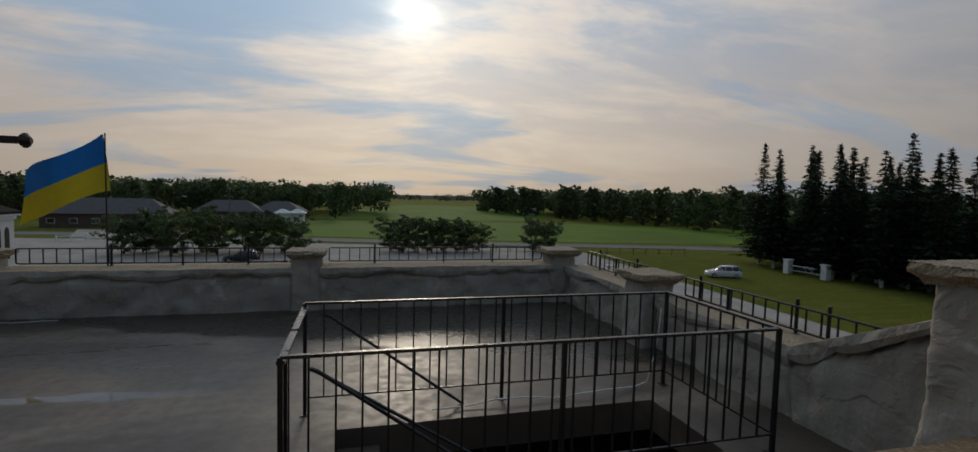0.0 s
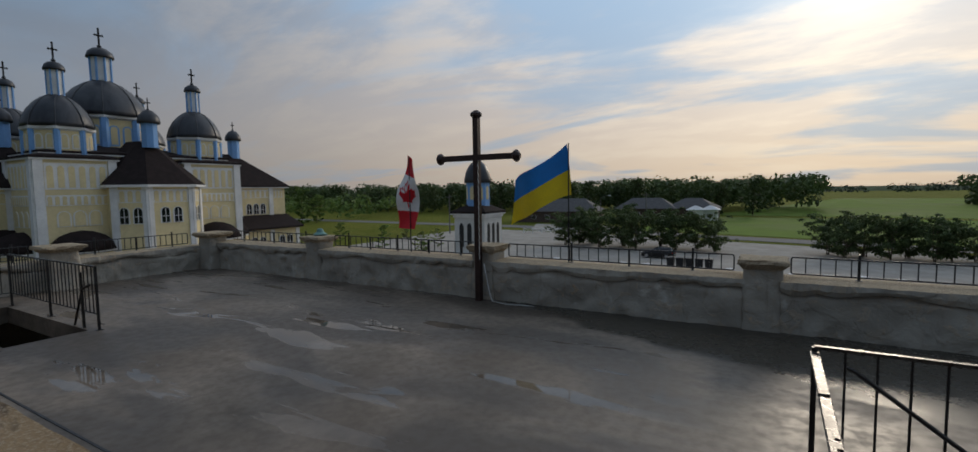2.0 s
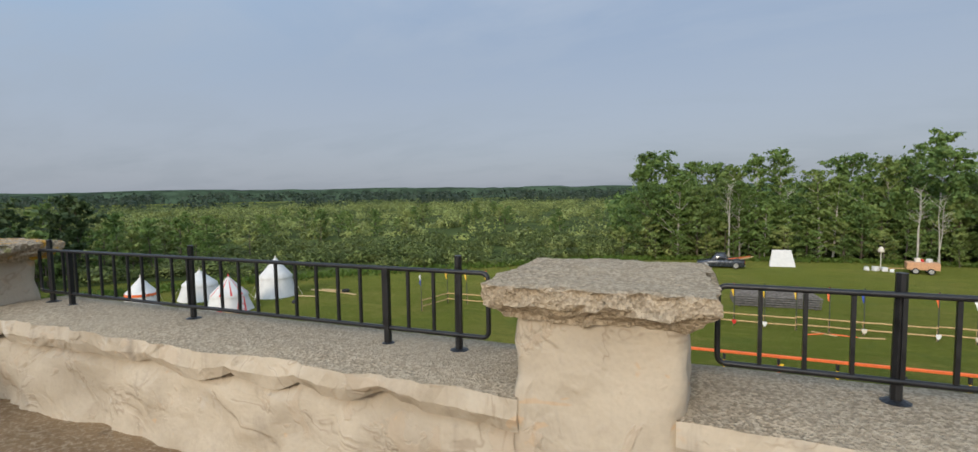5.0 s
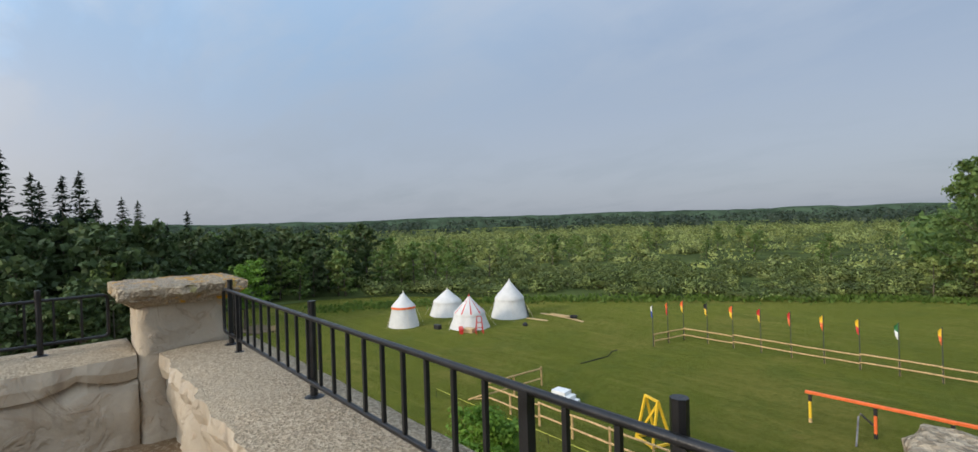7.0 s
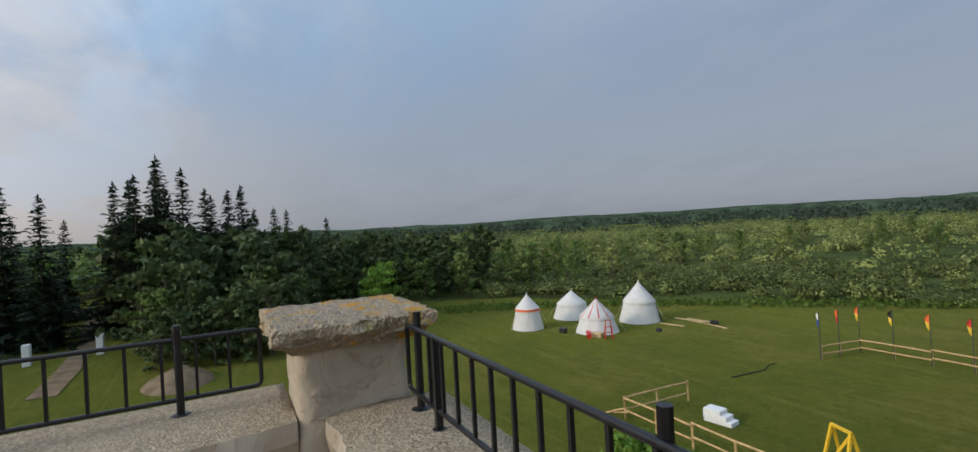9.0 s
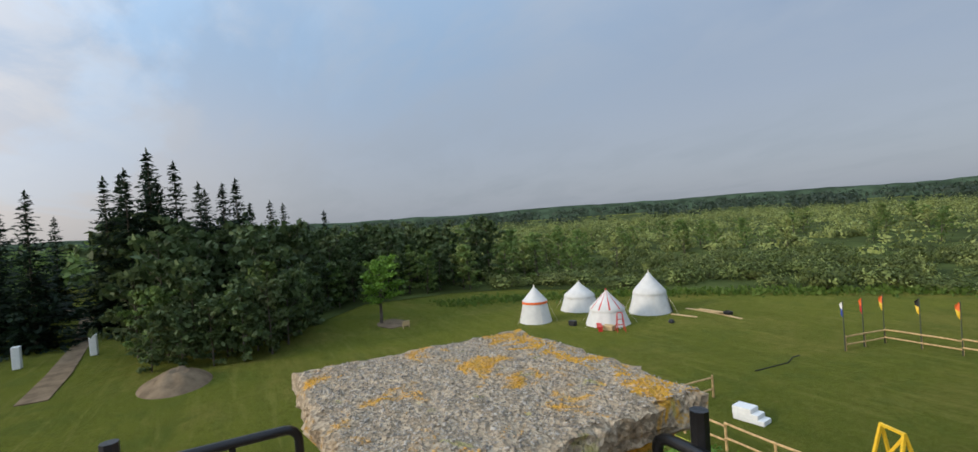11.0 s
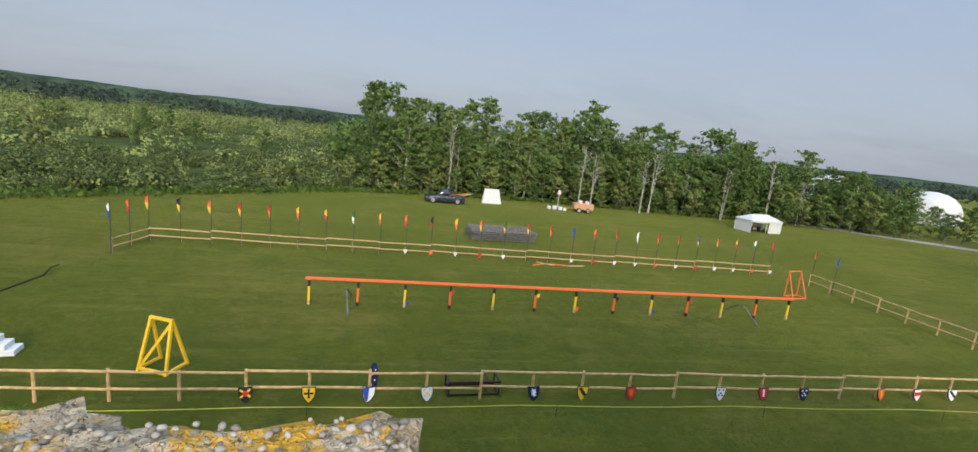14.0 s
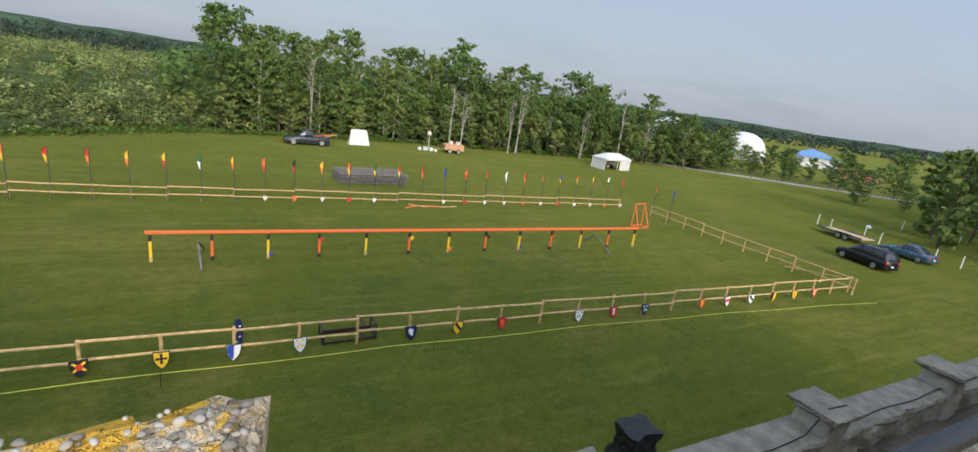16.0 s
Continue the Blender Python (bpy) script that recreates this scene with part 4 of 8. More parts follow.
c2 = cage("black iron railing round the far stairwell", -13.0, -8.9, 2.12, 3.46, 0.42, "e", 26, 9, -0.42)
for y in (2.2, 3.4):
    part("gate_post", MB().box(-9.35, -9.31, y - 0.018, y + 0.018, WET, 0.3), IRON, c2)
    part("handrail", MB().tube([(-9.0, y, 0.1), (-9.3, y, 0.0), (-9.75, y, -0.75)], 0.02, 6), IRON, c2)
cab = [(5.4 - 0.36 * i, 3.80 - 0.06 * math.sin(i * 0.9) - 0.03 * i, WET + 0.02 + (0.03 if i % 3 else 0)) for i in range(8)]
solid("cable", MB().tube([(5.80, 3.90, 0.25), (5.78, 3.92, -0.2), (5.62, 3.86, WET + 0.04)] + cab, 0.008, 5), CABLE, "thin pale cable lying by the stair railing", "cable", smooth=True)

# ---- steel cross ----
t = thing("cross", "tall brown steel cross standing against the parapet", "cross", pose(-4.09, 8.40, WET, 0, 0, 0))
def oct_bar(mb, a, b, r):
    return mb.tube([a, b], r, 4)
part("upright", oct_bar(MB(), (0, 0, 0), (0, 0, 3.86), 0.085), RUST, t)
part("crossbar", oct_bar(MB(), (-0.88, -0.01, 3.02), (0.88, -0.01, 3.02), 0.083), RUST, t)
for p, ax in (((0, 0, 3.86), "z"), ((-0.88, 0, 3.02), "x"), ((0.88, 0, 3.02), "-x")):
    prof = [(0.06, -0.04), (0.125, 0.02), (0.125, 0.07), (0.05, 0.13)]
    mbk = MB().lathe(prof, 8)
    rot = {"z": Matrix(), "x": Matrix.Rotation(-math.pi / 2, 4, "Y"), "-x": Matrix.Rotation(math.pi / 2, 4, "Y")}[ax]
    mbk.v = [tuple(Matrix.Translation(p) @ rot @ Vector(q)) for q in mbk.v]
    part("finial", mbk, RUST, t, "angular end knob")
lights = [(0.07 + 0.012 * math.sin(i * 2.2), -0.075, 0.9 + i * 0.05) for i in range(42)]
part("light_cord", MB().tube(lights, 0.007, 4), CABLE, t, "string of small lamps on a white cord")
solid("extension_cord", MB().tube([(-3.95, 8.38, 0.1), (-3.9, 8.40, -0.2), (-3.85, 8.42, -0.5), (-3.75, 8.36, WET + 0.03), (-3.4, 8.30, WET + 0.015), (-2.8, 8.40, WET + 0.012)], 0.008, 5), CABLE, "white extension cord hanging beside the cross", "cable", smooth=True)
solid("lantern", MB().lathe([(0.17, 0), (0.19, 0.04), (0.10, 0.10), (0.08, 0.17), (0.02, 0.20)], 10, (-9.45, 8.85, 0.47)), plain("verdigris_copper", (0.13, 0.26, 0.24), 0.6, 0.2), "small greenish metal lantern base on a pillar", "lantern")


# ---- flags ----
def cloth(pts, nu, nv, pick):
    """Grid of a hanging cloth, split in meshes by colour."""
    outs = {}
    for i in range(nu):
        for j in range(nv):
            kx = pick((i + 0.5) / nu, (j + 0.5) / nv)
            outs.setdefault(kx, MB()).add([pts(i / nu, j / nv), pts((i + 1) / nu, j / nv), pts((i + 1) / nu, (j + 1) / nv), pts(i / nu, (j + 1) / nv)], [(0, 1, 2, 3)])
    return outs


def weld(me):
    bm = bmesh.new()
    bm.from_mesh(me)
    bmesh.ops.remove_doubles(bm, verts=bm.verts[:], dist=0.0005)
    bm.to_mesh(me)
    bm.free()
    me.shade_smooth()
    return me


t = thing("flag", "blue and yellow flag blowing from a thin pole", "flag", pose(-2.3, 9.0, 0.14), group="roof flags")
part("pole", MB().tube([(0, 0, 0), (0, 0, 2.42)], [0.016, 0.011], 8), IRON, t)
def ukr(u, v):
    return (-0.03 - 1.30 * u - 0.12 * v * u + 0.05 * math.sin(6 * u + v), 0.13 * math.sin(7.5 * u + 1.5 * v) + 0.15 * u, 2.36 - 1.02 * v * (1 - 0.05 * u) - 0.50 * u - 0.22 * u * u + 0.06 * math.sin(7 * u + 0.8))
for kx, mb in cloth(ukr, 26, 16, lambda u, v: v < 0.5).items():
    part("stripe", weld(mb.data("stripe", False, False)), FUKR_B if kx else FUKR_Y, t, "blue upper half" if kx else "yellow lower half")
t = thing("flag", "red and white maple leaf flag hanging from a thin pole", "flag", pose(-6.4, 9.0, 0.14), group="roof flags")
part("pole", MB().tube([(0, 0, 0), (0, 0, 2.34)], [0.016, 0.011], 8), IRON, t)
def can(u, v):
    wide = 0.62 * (0.22 + 0.78 * min(1.0, u * 2.2))
    return (-0.02 - 0.20 * u + wide * (v - 0.42) + 0.02 * math.sin(9 * u), 0.05 + 0.07 * math.sin(8 * u + 3 * v), 2.30 - 1.72 * u - 0.16 * (v - 0.5) * (1 - u))
for kx, mb in cloth(can, 28, 12, lambda u, v: 0 if u < 0.25 else (2 if u > 0.75 else 1)).items():
    part("stripe", weld(mb.data("stripe", False, False)), FWHITE if kx == 1 else FRED, t)
leaf = [(0, .48), (.09, .30), (.19, .36), (.16, .10), (.30, .22), (.34, .14), (.47, .17), (.41, .02), (.46, -.04), (.22, -.22), (.25, -.30), (.03, -.27), (.03, -.48)]
leaf = leaf + [(-x, y) for x, y in leaf[::-1] if x > 0]
mb = MB()
def on_can(a, b, off):
    p = Vector(can(0.5 - b * 0.42, 0.5 + a * 0.80))
    return p + Vector((0, off, 0))
for off in (-0.012, 0.012):
    n0 = len(mb.v)
    mb.v.append(tuple(on_can(0, -0.02, off)))
    mb.v += [tuple(on_can(a, b, off)) for a, b in leaf]
    mb.f += [(n0, n0 + 1 + i, n0 + 1 + (i + 1) % len(leaf)) for i in range(len(leaf))]
part("maple_leaf", mb, FRED, t, "red maple leaf", fix=False)

# ---- lower roof wing on the field side ----
LZ = -4.35
sheet("floor_wing", [(-14.9, -3.4), (-14.9, -6.8), (3.2, -6.8), (3.2, -3.4)][::-1], LZ, WETC, "damp dark concrete roof of the lower wing", "roof floor")
solid("wall_wing", MB().box(-14.9, 3.35, -7.2, -3.42, G - 0.2, LZ - 0.31), STUCCO, "stucco outer wall of the lower wing", "building wall", kind="structure")
parapet("wall_wing_1", (3.2, -6.82), (-14.8, -6.82), LZ - 0.1, -3.66, -3.66, 0.62, "low grey stucco parapet of the lower wing", DAMPCAP)
for i, x in enumerate((2.35, -3.15, -8.1, -13.5)):
    pillar(x, -6.78, LZ - 0.1, -3.2, 0.66, "low stucco pillar with slab cap on the lower wing", 80.0 + 2 * i, 0.9)
mb = lumpy_block(0.88, 1.42, -7.38, -6.94, -3.70, -3.0, 0.04, 0.075, 3.0, 0.10)
solid("covered_lamp", mb, BAG, "lamp box wrapped in a black plastic bag on the parapet", "covered lamp", smooth=False)
solid("wing_cable", MB().tube([(1.5 - 0.5 * i, -6.62 + 0.03 * math.sin(i * 1.3), -3.62 + (0.44 if abs(1.5 - .5 * i + 3.15) < .4 else 0)) for i in range(24)], 0.012, 5), BLACK, "black cable lying along the lower parapet", "cable", smooth=True)
# ---- church ----
def arch_outline(w, h, n=6):
    """A round-headed opening of width w and height h, foot at 0."""
    r = w / 2
    return [(-r, 0), (r, 0)] + [(r * math.cos(math.pi * q / n), h - r + r * math.sin(math.pi * q / n)) for q in range(n + 1)]


def wall_frame(x, y, z, yaw):
    """A frame whose local x runs along a wall, y out of it and z up."""
    return pose(x, y, z, 0, 0, yaw)


def put_windows(parent, m, xs, w, h, z, glazed=True, step=0.06):
    for x in xs:
        mm = m @ Matrix.Translation((x, 0, z))
        win = part("window", MB().prism(arch_outline(w + 0.3, h + 0.15), -0.02, step, "y", mm), TRIMW, parent)
        part("pane", MB().prism(arch_outline(w, h), step, step + 0.02, "y", mm @ Matrix.Translation((0, 0, 0.08))), GLASS if glazed else CHURCH, win)
        if glazed:
            b = MB().box(-0.03, 0.03, step + 0.02, step + 0.05, 0.1, h, mm).box(-w / 2, w / 2, step + 0.02, step + 0.05, h * 0.45, h * 0.45 + 0.06, mm)
            part("glazing_bar", b, TRIMW, win)


def arcade(parent, m, x0, x1, z0, z1, n, name="blind_arcade"):
    """A row of shallow blind arches."""
    band = MB().box(x0, x1, 0, 0.05, z0, z1, m)
    b = part(name, band, TRIMW, parent)
    w = (x1 - x0) / n
    for i in range(n):
        a = MB().prism(arch_outline(w * 0.62, (z1 - z0) * 0.84), 0.05, 0.075, "y", m @ Matrix.Translation((x0 + w * (i + 0.5), 0, z0 + (z1 - z0) * 0.06)))
        part("arch_panel", a, CHURCH, b)


def hip(parent, x0, x1, y0, y1, z0, z1, ridge=None, over=0.6):
    x0, x1, y0, y1 = x0 - over, x1 + over, y0 - over, y1 + over
    if ridge is None:
        ridge = ((x0 + x1) / 2, (y0 + y1) / 2, (x0 + x1) / 2 + 0.01, (y0 + y1) / 2 + 0.01)
    a, b, c, d = ridge
    mb = MB().add([(x0, y0, z0), (x1, y0, z0), (x1, y1, z0), (x0, y1, z0), (a, b, z1), (c, d, z1), (x0, y0, z0 - 0.25), (x1, y0, z0 - 0.25), (x1, y1, z0 - 0.25), (x0, y1, z0 - 0.25)],
                  [(0, 1, 5, 4) if abs(c - a) >= abs(d - b) else (0, 1, 4), (1, 2, 5) if abs(c - a) >= abs(d - b) else (1, 2, 5, 4), (2, 3, 4, 5) if abs(c - a) >= abs(d - b) else (2, 3, 5), (3, 0, 4) if abs(c - a) >= abs(d - b) else (3, 0, 4, 5), (0, 6, 7, 1), (1, 7, 8, 2), (2, 8, 9, 3), (3, 9, 6, 0), (6, 9, 8, 7)])
    r = part("roof", mb, ROOF, parent)
    part("eaves_board", MB().box(x0 + 0.05, x1 - 0.05, y0 + 0.05, y1 - 0.05, z0 - 0.42, z0 - 0.255), TRIMW, r)
    return r


def small_cross(mb, x, y, z, h):
    t = h * 0.036
    mb.box(x - t, x + t, y - t, y + t, z, z + h).box(x - t, x + t, y - h * 0.17, y + h * 0.17, z + h * 0.62, z + h * 0.62 + 2 * t)
    for p in ((x, y - h * 0.17, z + h * 0.655), (x, y + h * 0.17, z + h * 0.655), (x, y, z + h)):
        mb.lathe([(t * 0.6, -t * 1.6), (t * 1.7, 0), (t * 0.6, t * 1.6)], 6, p)
    return mb.lathe([(t * 1, -t), (t * 3.2, t * 2), (t * 1, t * 5)], 8, (x, y, z))


def onion_tower(parent, x, y, r, z0, z1, zd, zl, zt, zc, n=8):
    """Octagonal drum, ribbed dome, lantern with its own little dome, and a cross."""
    drum = part("drum", MB().lathe([(r * 1.02, z0), (r * 1.02, z1)], n, (x, y, 0), math.pi / n), CHURCH, parent)
    part("cornice", MB().lathe([(r * 1.02, z1 - 0.5), (r * 1.12, z1 - 0.3), (r * 1.12, z1)], n, (x, y, 0), math.pi / n), TRIMW, drum)
    for i in range(n):
        w = 2 * math.pi * (i + 0.5) / n
        part("corner_strip", MB().lathe([(r * 0.105, z0), (r * 0.105, z1 - 0.3)], 6, (x + r * 1.0 * math.cos(w), y + r * 1.0 * math.sin(w), 0)), TRIMB, drum)
        w = 2 * math.pi * i / n
        ap = r * 1.02 * math.cos(math.pi / n)
        m = pose(x + ap * math.cos(w), y + ap * math.sin(w), 0, 0, 0, math.degrees(w) - 90)
        for sx in (-0.17 * r, 0.17 * r):
            hh = (z1 - z0) * 0.52
            fr = part("window", MB().prism(arch_outline(0.26 * r, hh), -0.02, 0.05, "y", m @ Matrix.Translation((sx, 0, z0 + (z1 - z0) * 0.24))), TRIMB if r > 4 else TRIMW, drum)
            part("pane", MB().prism(arch_outline(0.17 * r, hh * 0.86), 0.05, 0.07, "y", m @ Matrix.Translation((sx, 0, z0 + (z1 - z0) * 0.28))), CHURCH, fr)
    hd = zd - z1
    prof = [(r * 1.10, 0), (r * 1.08, hd * 0.12), (r * 1.0, hd * 0.34), (r * 0.86, hd * 0.56), (r * 0.66, hd * 0.77), (r * 0.44, hd * 0.92), (r * 0.25, hd)]
    dome = part("dome", MB().lathe([(a, z1 + b) for a, b in prof], 24, (x, y, 0)), DOME, parent, "dark ribbed metal dome", smooth=True)
    for i in range(n):
        w = 2 * math.pi * (i + 0.5) / n
        part("rib", MB().tube([(x + a * 1.005 * math.cos(w), y + a * 1.005 * math.sin(w), z1 + b) for a, b in prof], 0.06, 4), DOME, dome)
    rl = r * 0.26
    lan = part("lantern", MB().lathe([(rl, zd - 0.3), (rl, zl)], 8, (x, y, 0)), TRIMW, parent)
    for i in range(8):
        w = 2 * math.pi * i / 8
        part("corner_strip", MB().lathe([(rl * 0.13, zd - 0.2), (rl * 0.13, zl)], 5, (x + rl * math.cos(w), y + rl * math.sin(w), 0)), TRIMB, lan)
    hl = zt - zl
    part("lantern_dome", MB().lathe([(rl * 1.3, zl - 0.1), (rl * 1.32, zl + 0.1 * hl), (rl * 1.15, zl + 0.5 * hl), (rl * 0.7, zl + 0.85 * hl), (rl * 0.15, zt)], 12, (x, y, 0)), DOME, lan, smooth=True)
    part("finial_cross", small_cross(MB(), x, y, zt - 0.05, zc - zt), IRON, parent)


CH = thing("church", "large yellow stucco church with dark domes and light blue trim", "church")
cx, cy = -81.0, 33.0
part("wall", MB().box(cx - 10.5, cx + 10.5, cy - 10.5, cy + 10.5, G, 6.6), CHURCH, CH)
hip(CH, cx - 10.5, cx + 10.5, cy - 10.5, cy + 10.5, 6.9, 9.0)
onion_tower(CH, cx, cy, 4.8, 7.0, 12.4, 17.6, 20.9, 22.3, 24.9)
for sx in (-1, 1):
    for sy in (-1, 1):
        x, y = cx + 8.0 * sx, cy + 8.0 * sy
        tw = part("tower", MB().box(x - 4, x + 4, y - 4, y + 4, G, 6.0), CHURCH, CH)
        hip(tw, x - 4, x + 4, y - 4, y + 4, 6.2, 7.3, over=0.35)
        onion_tower(tw, x, y, 3.15, 6.3, 9.7, 13.6, 16.6, 17.6, 19.8)
        for wx, wy, yaw in ((x + 4 * sx, y, -90 if sx > 0 else 90), (x, y + 4 * sy, 0 if sy > 0 else 180)):
            if sx < 0 and yaw == 90:
                continue
            m = wall_frame(wx, wy, 0, yaw)
            for q in (-3.55, 3.55):
                part("pilaster", MB().box(q - 0.45, q + 0.45, -0.02, 0.22, G, 5.8, m), TRIMW, tw)
            arcade(tw, m, -3.0, 3.0, 2.4, 5.4, 6)
            arcade(tw, m, -3.0, 3.0, 0.55, 1.75, 9)
            put_windows(tw, m, (-1.5, 0, 1.5), 1.05, 1.7, -1.9, False)
            part("porch_roof", MB().lathe([(3.3, 0), (3.0, 0.9), (2.2, 1.7), (1.1, 2.15), (0.1, 2.3)], 20, (wx, wy, -4.7)), ROOF, tw, smooth=True)
            part("porch_wall", MB().lathe([(3.0, G), (3.0, -4.9)], 20, (wx, wy, 0)), CHURCH, tw)
            part("porch_band", MB().lathe([(3.2, -4.95), (3.3, -4.7)], 20, (wx, wy, 0)), TRIMW, tw)
# arms with hipped roofs; the one towards the roof terrace is a five-sided apse
for ax, ay in ((1, 0), (-1, 0), (0, 1), (0, -1)):
    wing = part("wing", MB().box(cx + (10 if ax > 0 else -5.2) + (-13 if ax < 0 else 0), cx + (13.4 if ax > 0 else 5.2 if ax == 0 else -10), cy - 5.2 if not ay else cy + (10 if ay > 0 else -18), cy + 5.2 if not ay else cy + (25 if ay > 0 else -10), G, 2.9), CHURCH, CH)
    if ax > 0:
        ap = [(13.4, -5.2), (16.2, -2.6), (16.2, 2.6), (13.4, 5.2)]
        part("apse", MB().prism([(cx + a, cy + b) for a, b in ap], G, 2.9, "z"), CHURCH, wing)
        mb = MB()
        outl = [(cx + 9, cy - 5.9), (cx + 13.7, cy - 5.9), (cx + 16.9, cy - 2.9), (cx + 16.9, cy + 2.9), (cx + 13.7, cy + 5.9), (cx + 9, cy + 5.9)]
        top = [(cx + 8.5, cy - 1.2, 8.6), (cx + 10.6, cy - 0.8, 8.6), (cx + 11.2, cy - 0.3, 8.6), (cx + 11.2, cy + 0.3, 8.6), (cx + 10.6, cy + 0.8, 8.6), (cx + 8.5, cy + 1.2, 8.6)]
        n = 6
        mb.add([(a, b, 2.9) for a, b in outl] + top, [(i, (i + 1) % n, (i + 1) % n + n, i + n) for i in range(n)] + [tuple(range(n, 2 * n)), tuple(range(n))[::-1]])
        part("roof", mb, ROOF, wing)
        part("eaves_board", MB().prism(outl, 2.6, 2.89, "z"), TRIMW, wing)
        for (a, b), yaw, wd in (((14.8, -3.9), -137.0, 3.4), ((16.2, 0), -90.0, 5.0), ((14.8, 3.9), -43.0, 3.4)):
            m = wall_frame(cx + a, cy + b, 0, yaw)
            arcade(wing, m, -wd / 2 + 0.4, wd / 2 - 0.4, 0.7, 2.3, max(3, int(wd)))
            put_windows(wing, m, (-0.75, 0.75), 0.9, 1.9, -1.9)
            for q in (-wd / 2, wd / 2):
                part("pilaster", MB().box(q - 0.4, q + 0.4, -0.1, 0.2, G, 2.6, m), TRIMW, wing)
            put_windows(wing, m, (-0.9, 0.9) if wd > 4 else (0,), 1.0, 1.7, -7.4)
    elif ay:
        hip(wing, cx - 5.2, cx + 5.2, cy + (9 if ay > 0 else -18), cy + (25 if ay > 0 else -9), 2.9, 8.4, ridge=(cx, cy + (10 if ay > 0 else -11.5), cx + 0.01, cy + (19 if ay > 0 else -10.5)))
        mid = 19.2 if ay > 0 else -15
        m = wall_frame(cx + 5.2, cy + mid, 0, -90)
        if ay > 0:
            arcade(wing, m, -5.2, -3.3, 0.8, 2.2, 3)
            arcade(wing, m, 3.3, 6.0, 0.8, 2.2, 3)
        arcade(wing, m, -2.7, 2.7, 0.8, 2.2, 6)
        put_windows(wing, m, (-1.3, 0, 1.3) if ay > 0 else (-0.9, 0.7), 0.85, 1.7, -2.0)
        for q in (-2.9, 3.0):
            part("pilaster", MB().box(q - 0.4, q + 0.4, -0.02, 0.22, G, 2.6, m), TRIMW, wing)
        aisle = part("aisle", MB().box(cx + 5.2, cx + 9.0, cy + mid - 5.5, cy + mid + 5.5, G, -4.2), CHURCH, wing)
        y0, y1 = cy + mid - 6.1, cy + mid + 6.1
        part("aisle_roof", MB().add([(cx + 5.1, y0, -2.1), (cx + 9.7, y0, -4.1), (cx + 9.7, y1, -4.1), (cx + 5.1, y1, -2.1), (cx + 5.1, y0, -2.4), (cx + 9.7, y0, -4.4), (cx + 9.7, y1, -4.4), (cx + 5.1, y1, -2.4)], [(0, 1, 2, 3), (7, 6, 5, 4), (0, 4, 5, 1), (1, 5, 6, 2), (2, 6, 7, 3), (3, 7, 4, 0)]), ROOF, aisle)
        m = wall_frame(cx + 9.0, cy + mid, 0, -90)
        put_windows(aisle, m, (-3.6, -2.1, 1.6, 3.1), 0.95, 2.2, -7.9)
        for q in (-5.2, -0.2, 5.2):
            part("pilaster", MB().box(q - 0.35, q + 0.35, -0.02, 0.2, G, -4.5, m), TRIMW, aisle)
    x, y = cx + ax * 12.0, cy + (19.0 if ay > 0 else -11.0 if ay else 0)
    zc = 8.3
    cup = part("cupola", MB().lathe([(0.95, zc - 0.6), (0.95, zc + 2.6)], 8, (x, y, 0)), TRIMB, CH)
    part("cupola_dome", MB().lathe([(1.25, zc + 2.5), (1.3, zc + 2.8), (1.1, zc + 3.5), (0.6, zc + 4.1), (0.1, zc + 4.3)], 12, (x, y, 0)), DOME, cup, smooth=True)
    part("cupola_cross", small_cross(MB(), x, y, zc + 4.2, 1.5), IRON, cup)
part("chimney", MB().box(cx + 4.6, cx + 5.6, cy - 16.0, cy - 15.0, -4.0, 4.4), plain("red_brick", (0.11, 0.035, 0.03), 0.9, 0, 0.2, 1.5, 0.4), CH, "dark red brick chimney")

# ---- bell tower ----
BT = thing("bell_tower", "white square bell tower with brown skirt roof and dome", "bell tower", pose(-31.5, 53.0, G, 0, 0, 0))
BT.scale = (0.68, 0.68, 1.0)
WST = plain("white_stucco", (0.62, 0.61, 0.57), 0.9, 0, 0.08, 0.6, 0.2)
part("base", MB().add([(a * s, b * s, z) for s, z in ((4.0, 0), (3.5, 2.6)) for a, b in ((-1, -1), (1, -1), (1, 1), (-1, 1))], [(0, 1, 5, 4), (1, 2, 6, 5), (2, 3, 7, 6), (3, 0, 4, 7), (4, 5, 6, 7)]), WST, BT)
part("wall", MB().box(-3.2, 3.2, -3.2, 3.2, 2.6, 7.6), WST, BT)
for yaw in (0, 90, 180, 270):
    m = pose(0, 0, 0, 0, 0, yaw)
    for x in (-1.7, 0, 1.7):
        # black plates on the solid wall paint the dark depth of the arches
        part("opening", MB().prism(arch_outline(0.95, 3.0), 3.2, 3.23, "y", m @ Matrix.Translation((x, 0, 3.3))), BLACKP, BT)
    part("cornice", MB().box(-3.4, 3.4, 3.2, 3.42, 7.0, 7.5, m), TRIMW, BT)
    for x in (-3.1, -1.0, 1.0, 3.1):
        part("buttress", MB().prism([(3.2, 2.55), (4.3, 0), (3.2, 0)], x - 0.25, x + 0.25, "x", m), WST, BT)
hip(BT, -3.3, 3.3, -3.3, 3.3, 7.75, 9.1, over=0.5)
dr = part("drum", MB().lathe([(2.2, 8.2), (2.2, 11.4)], 8, (0, 0, 0), math.pi / 8), TRIMB, BT)
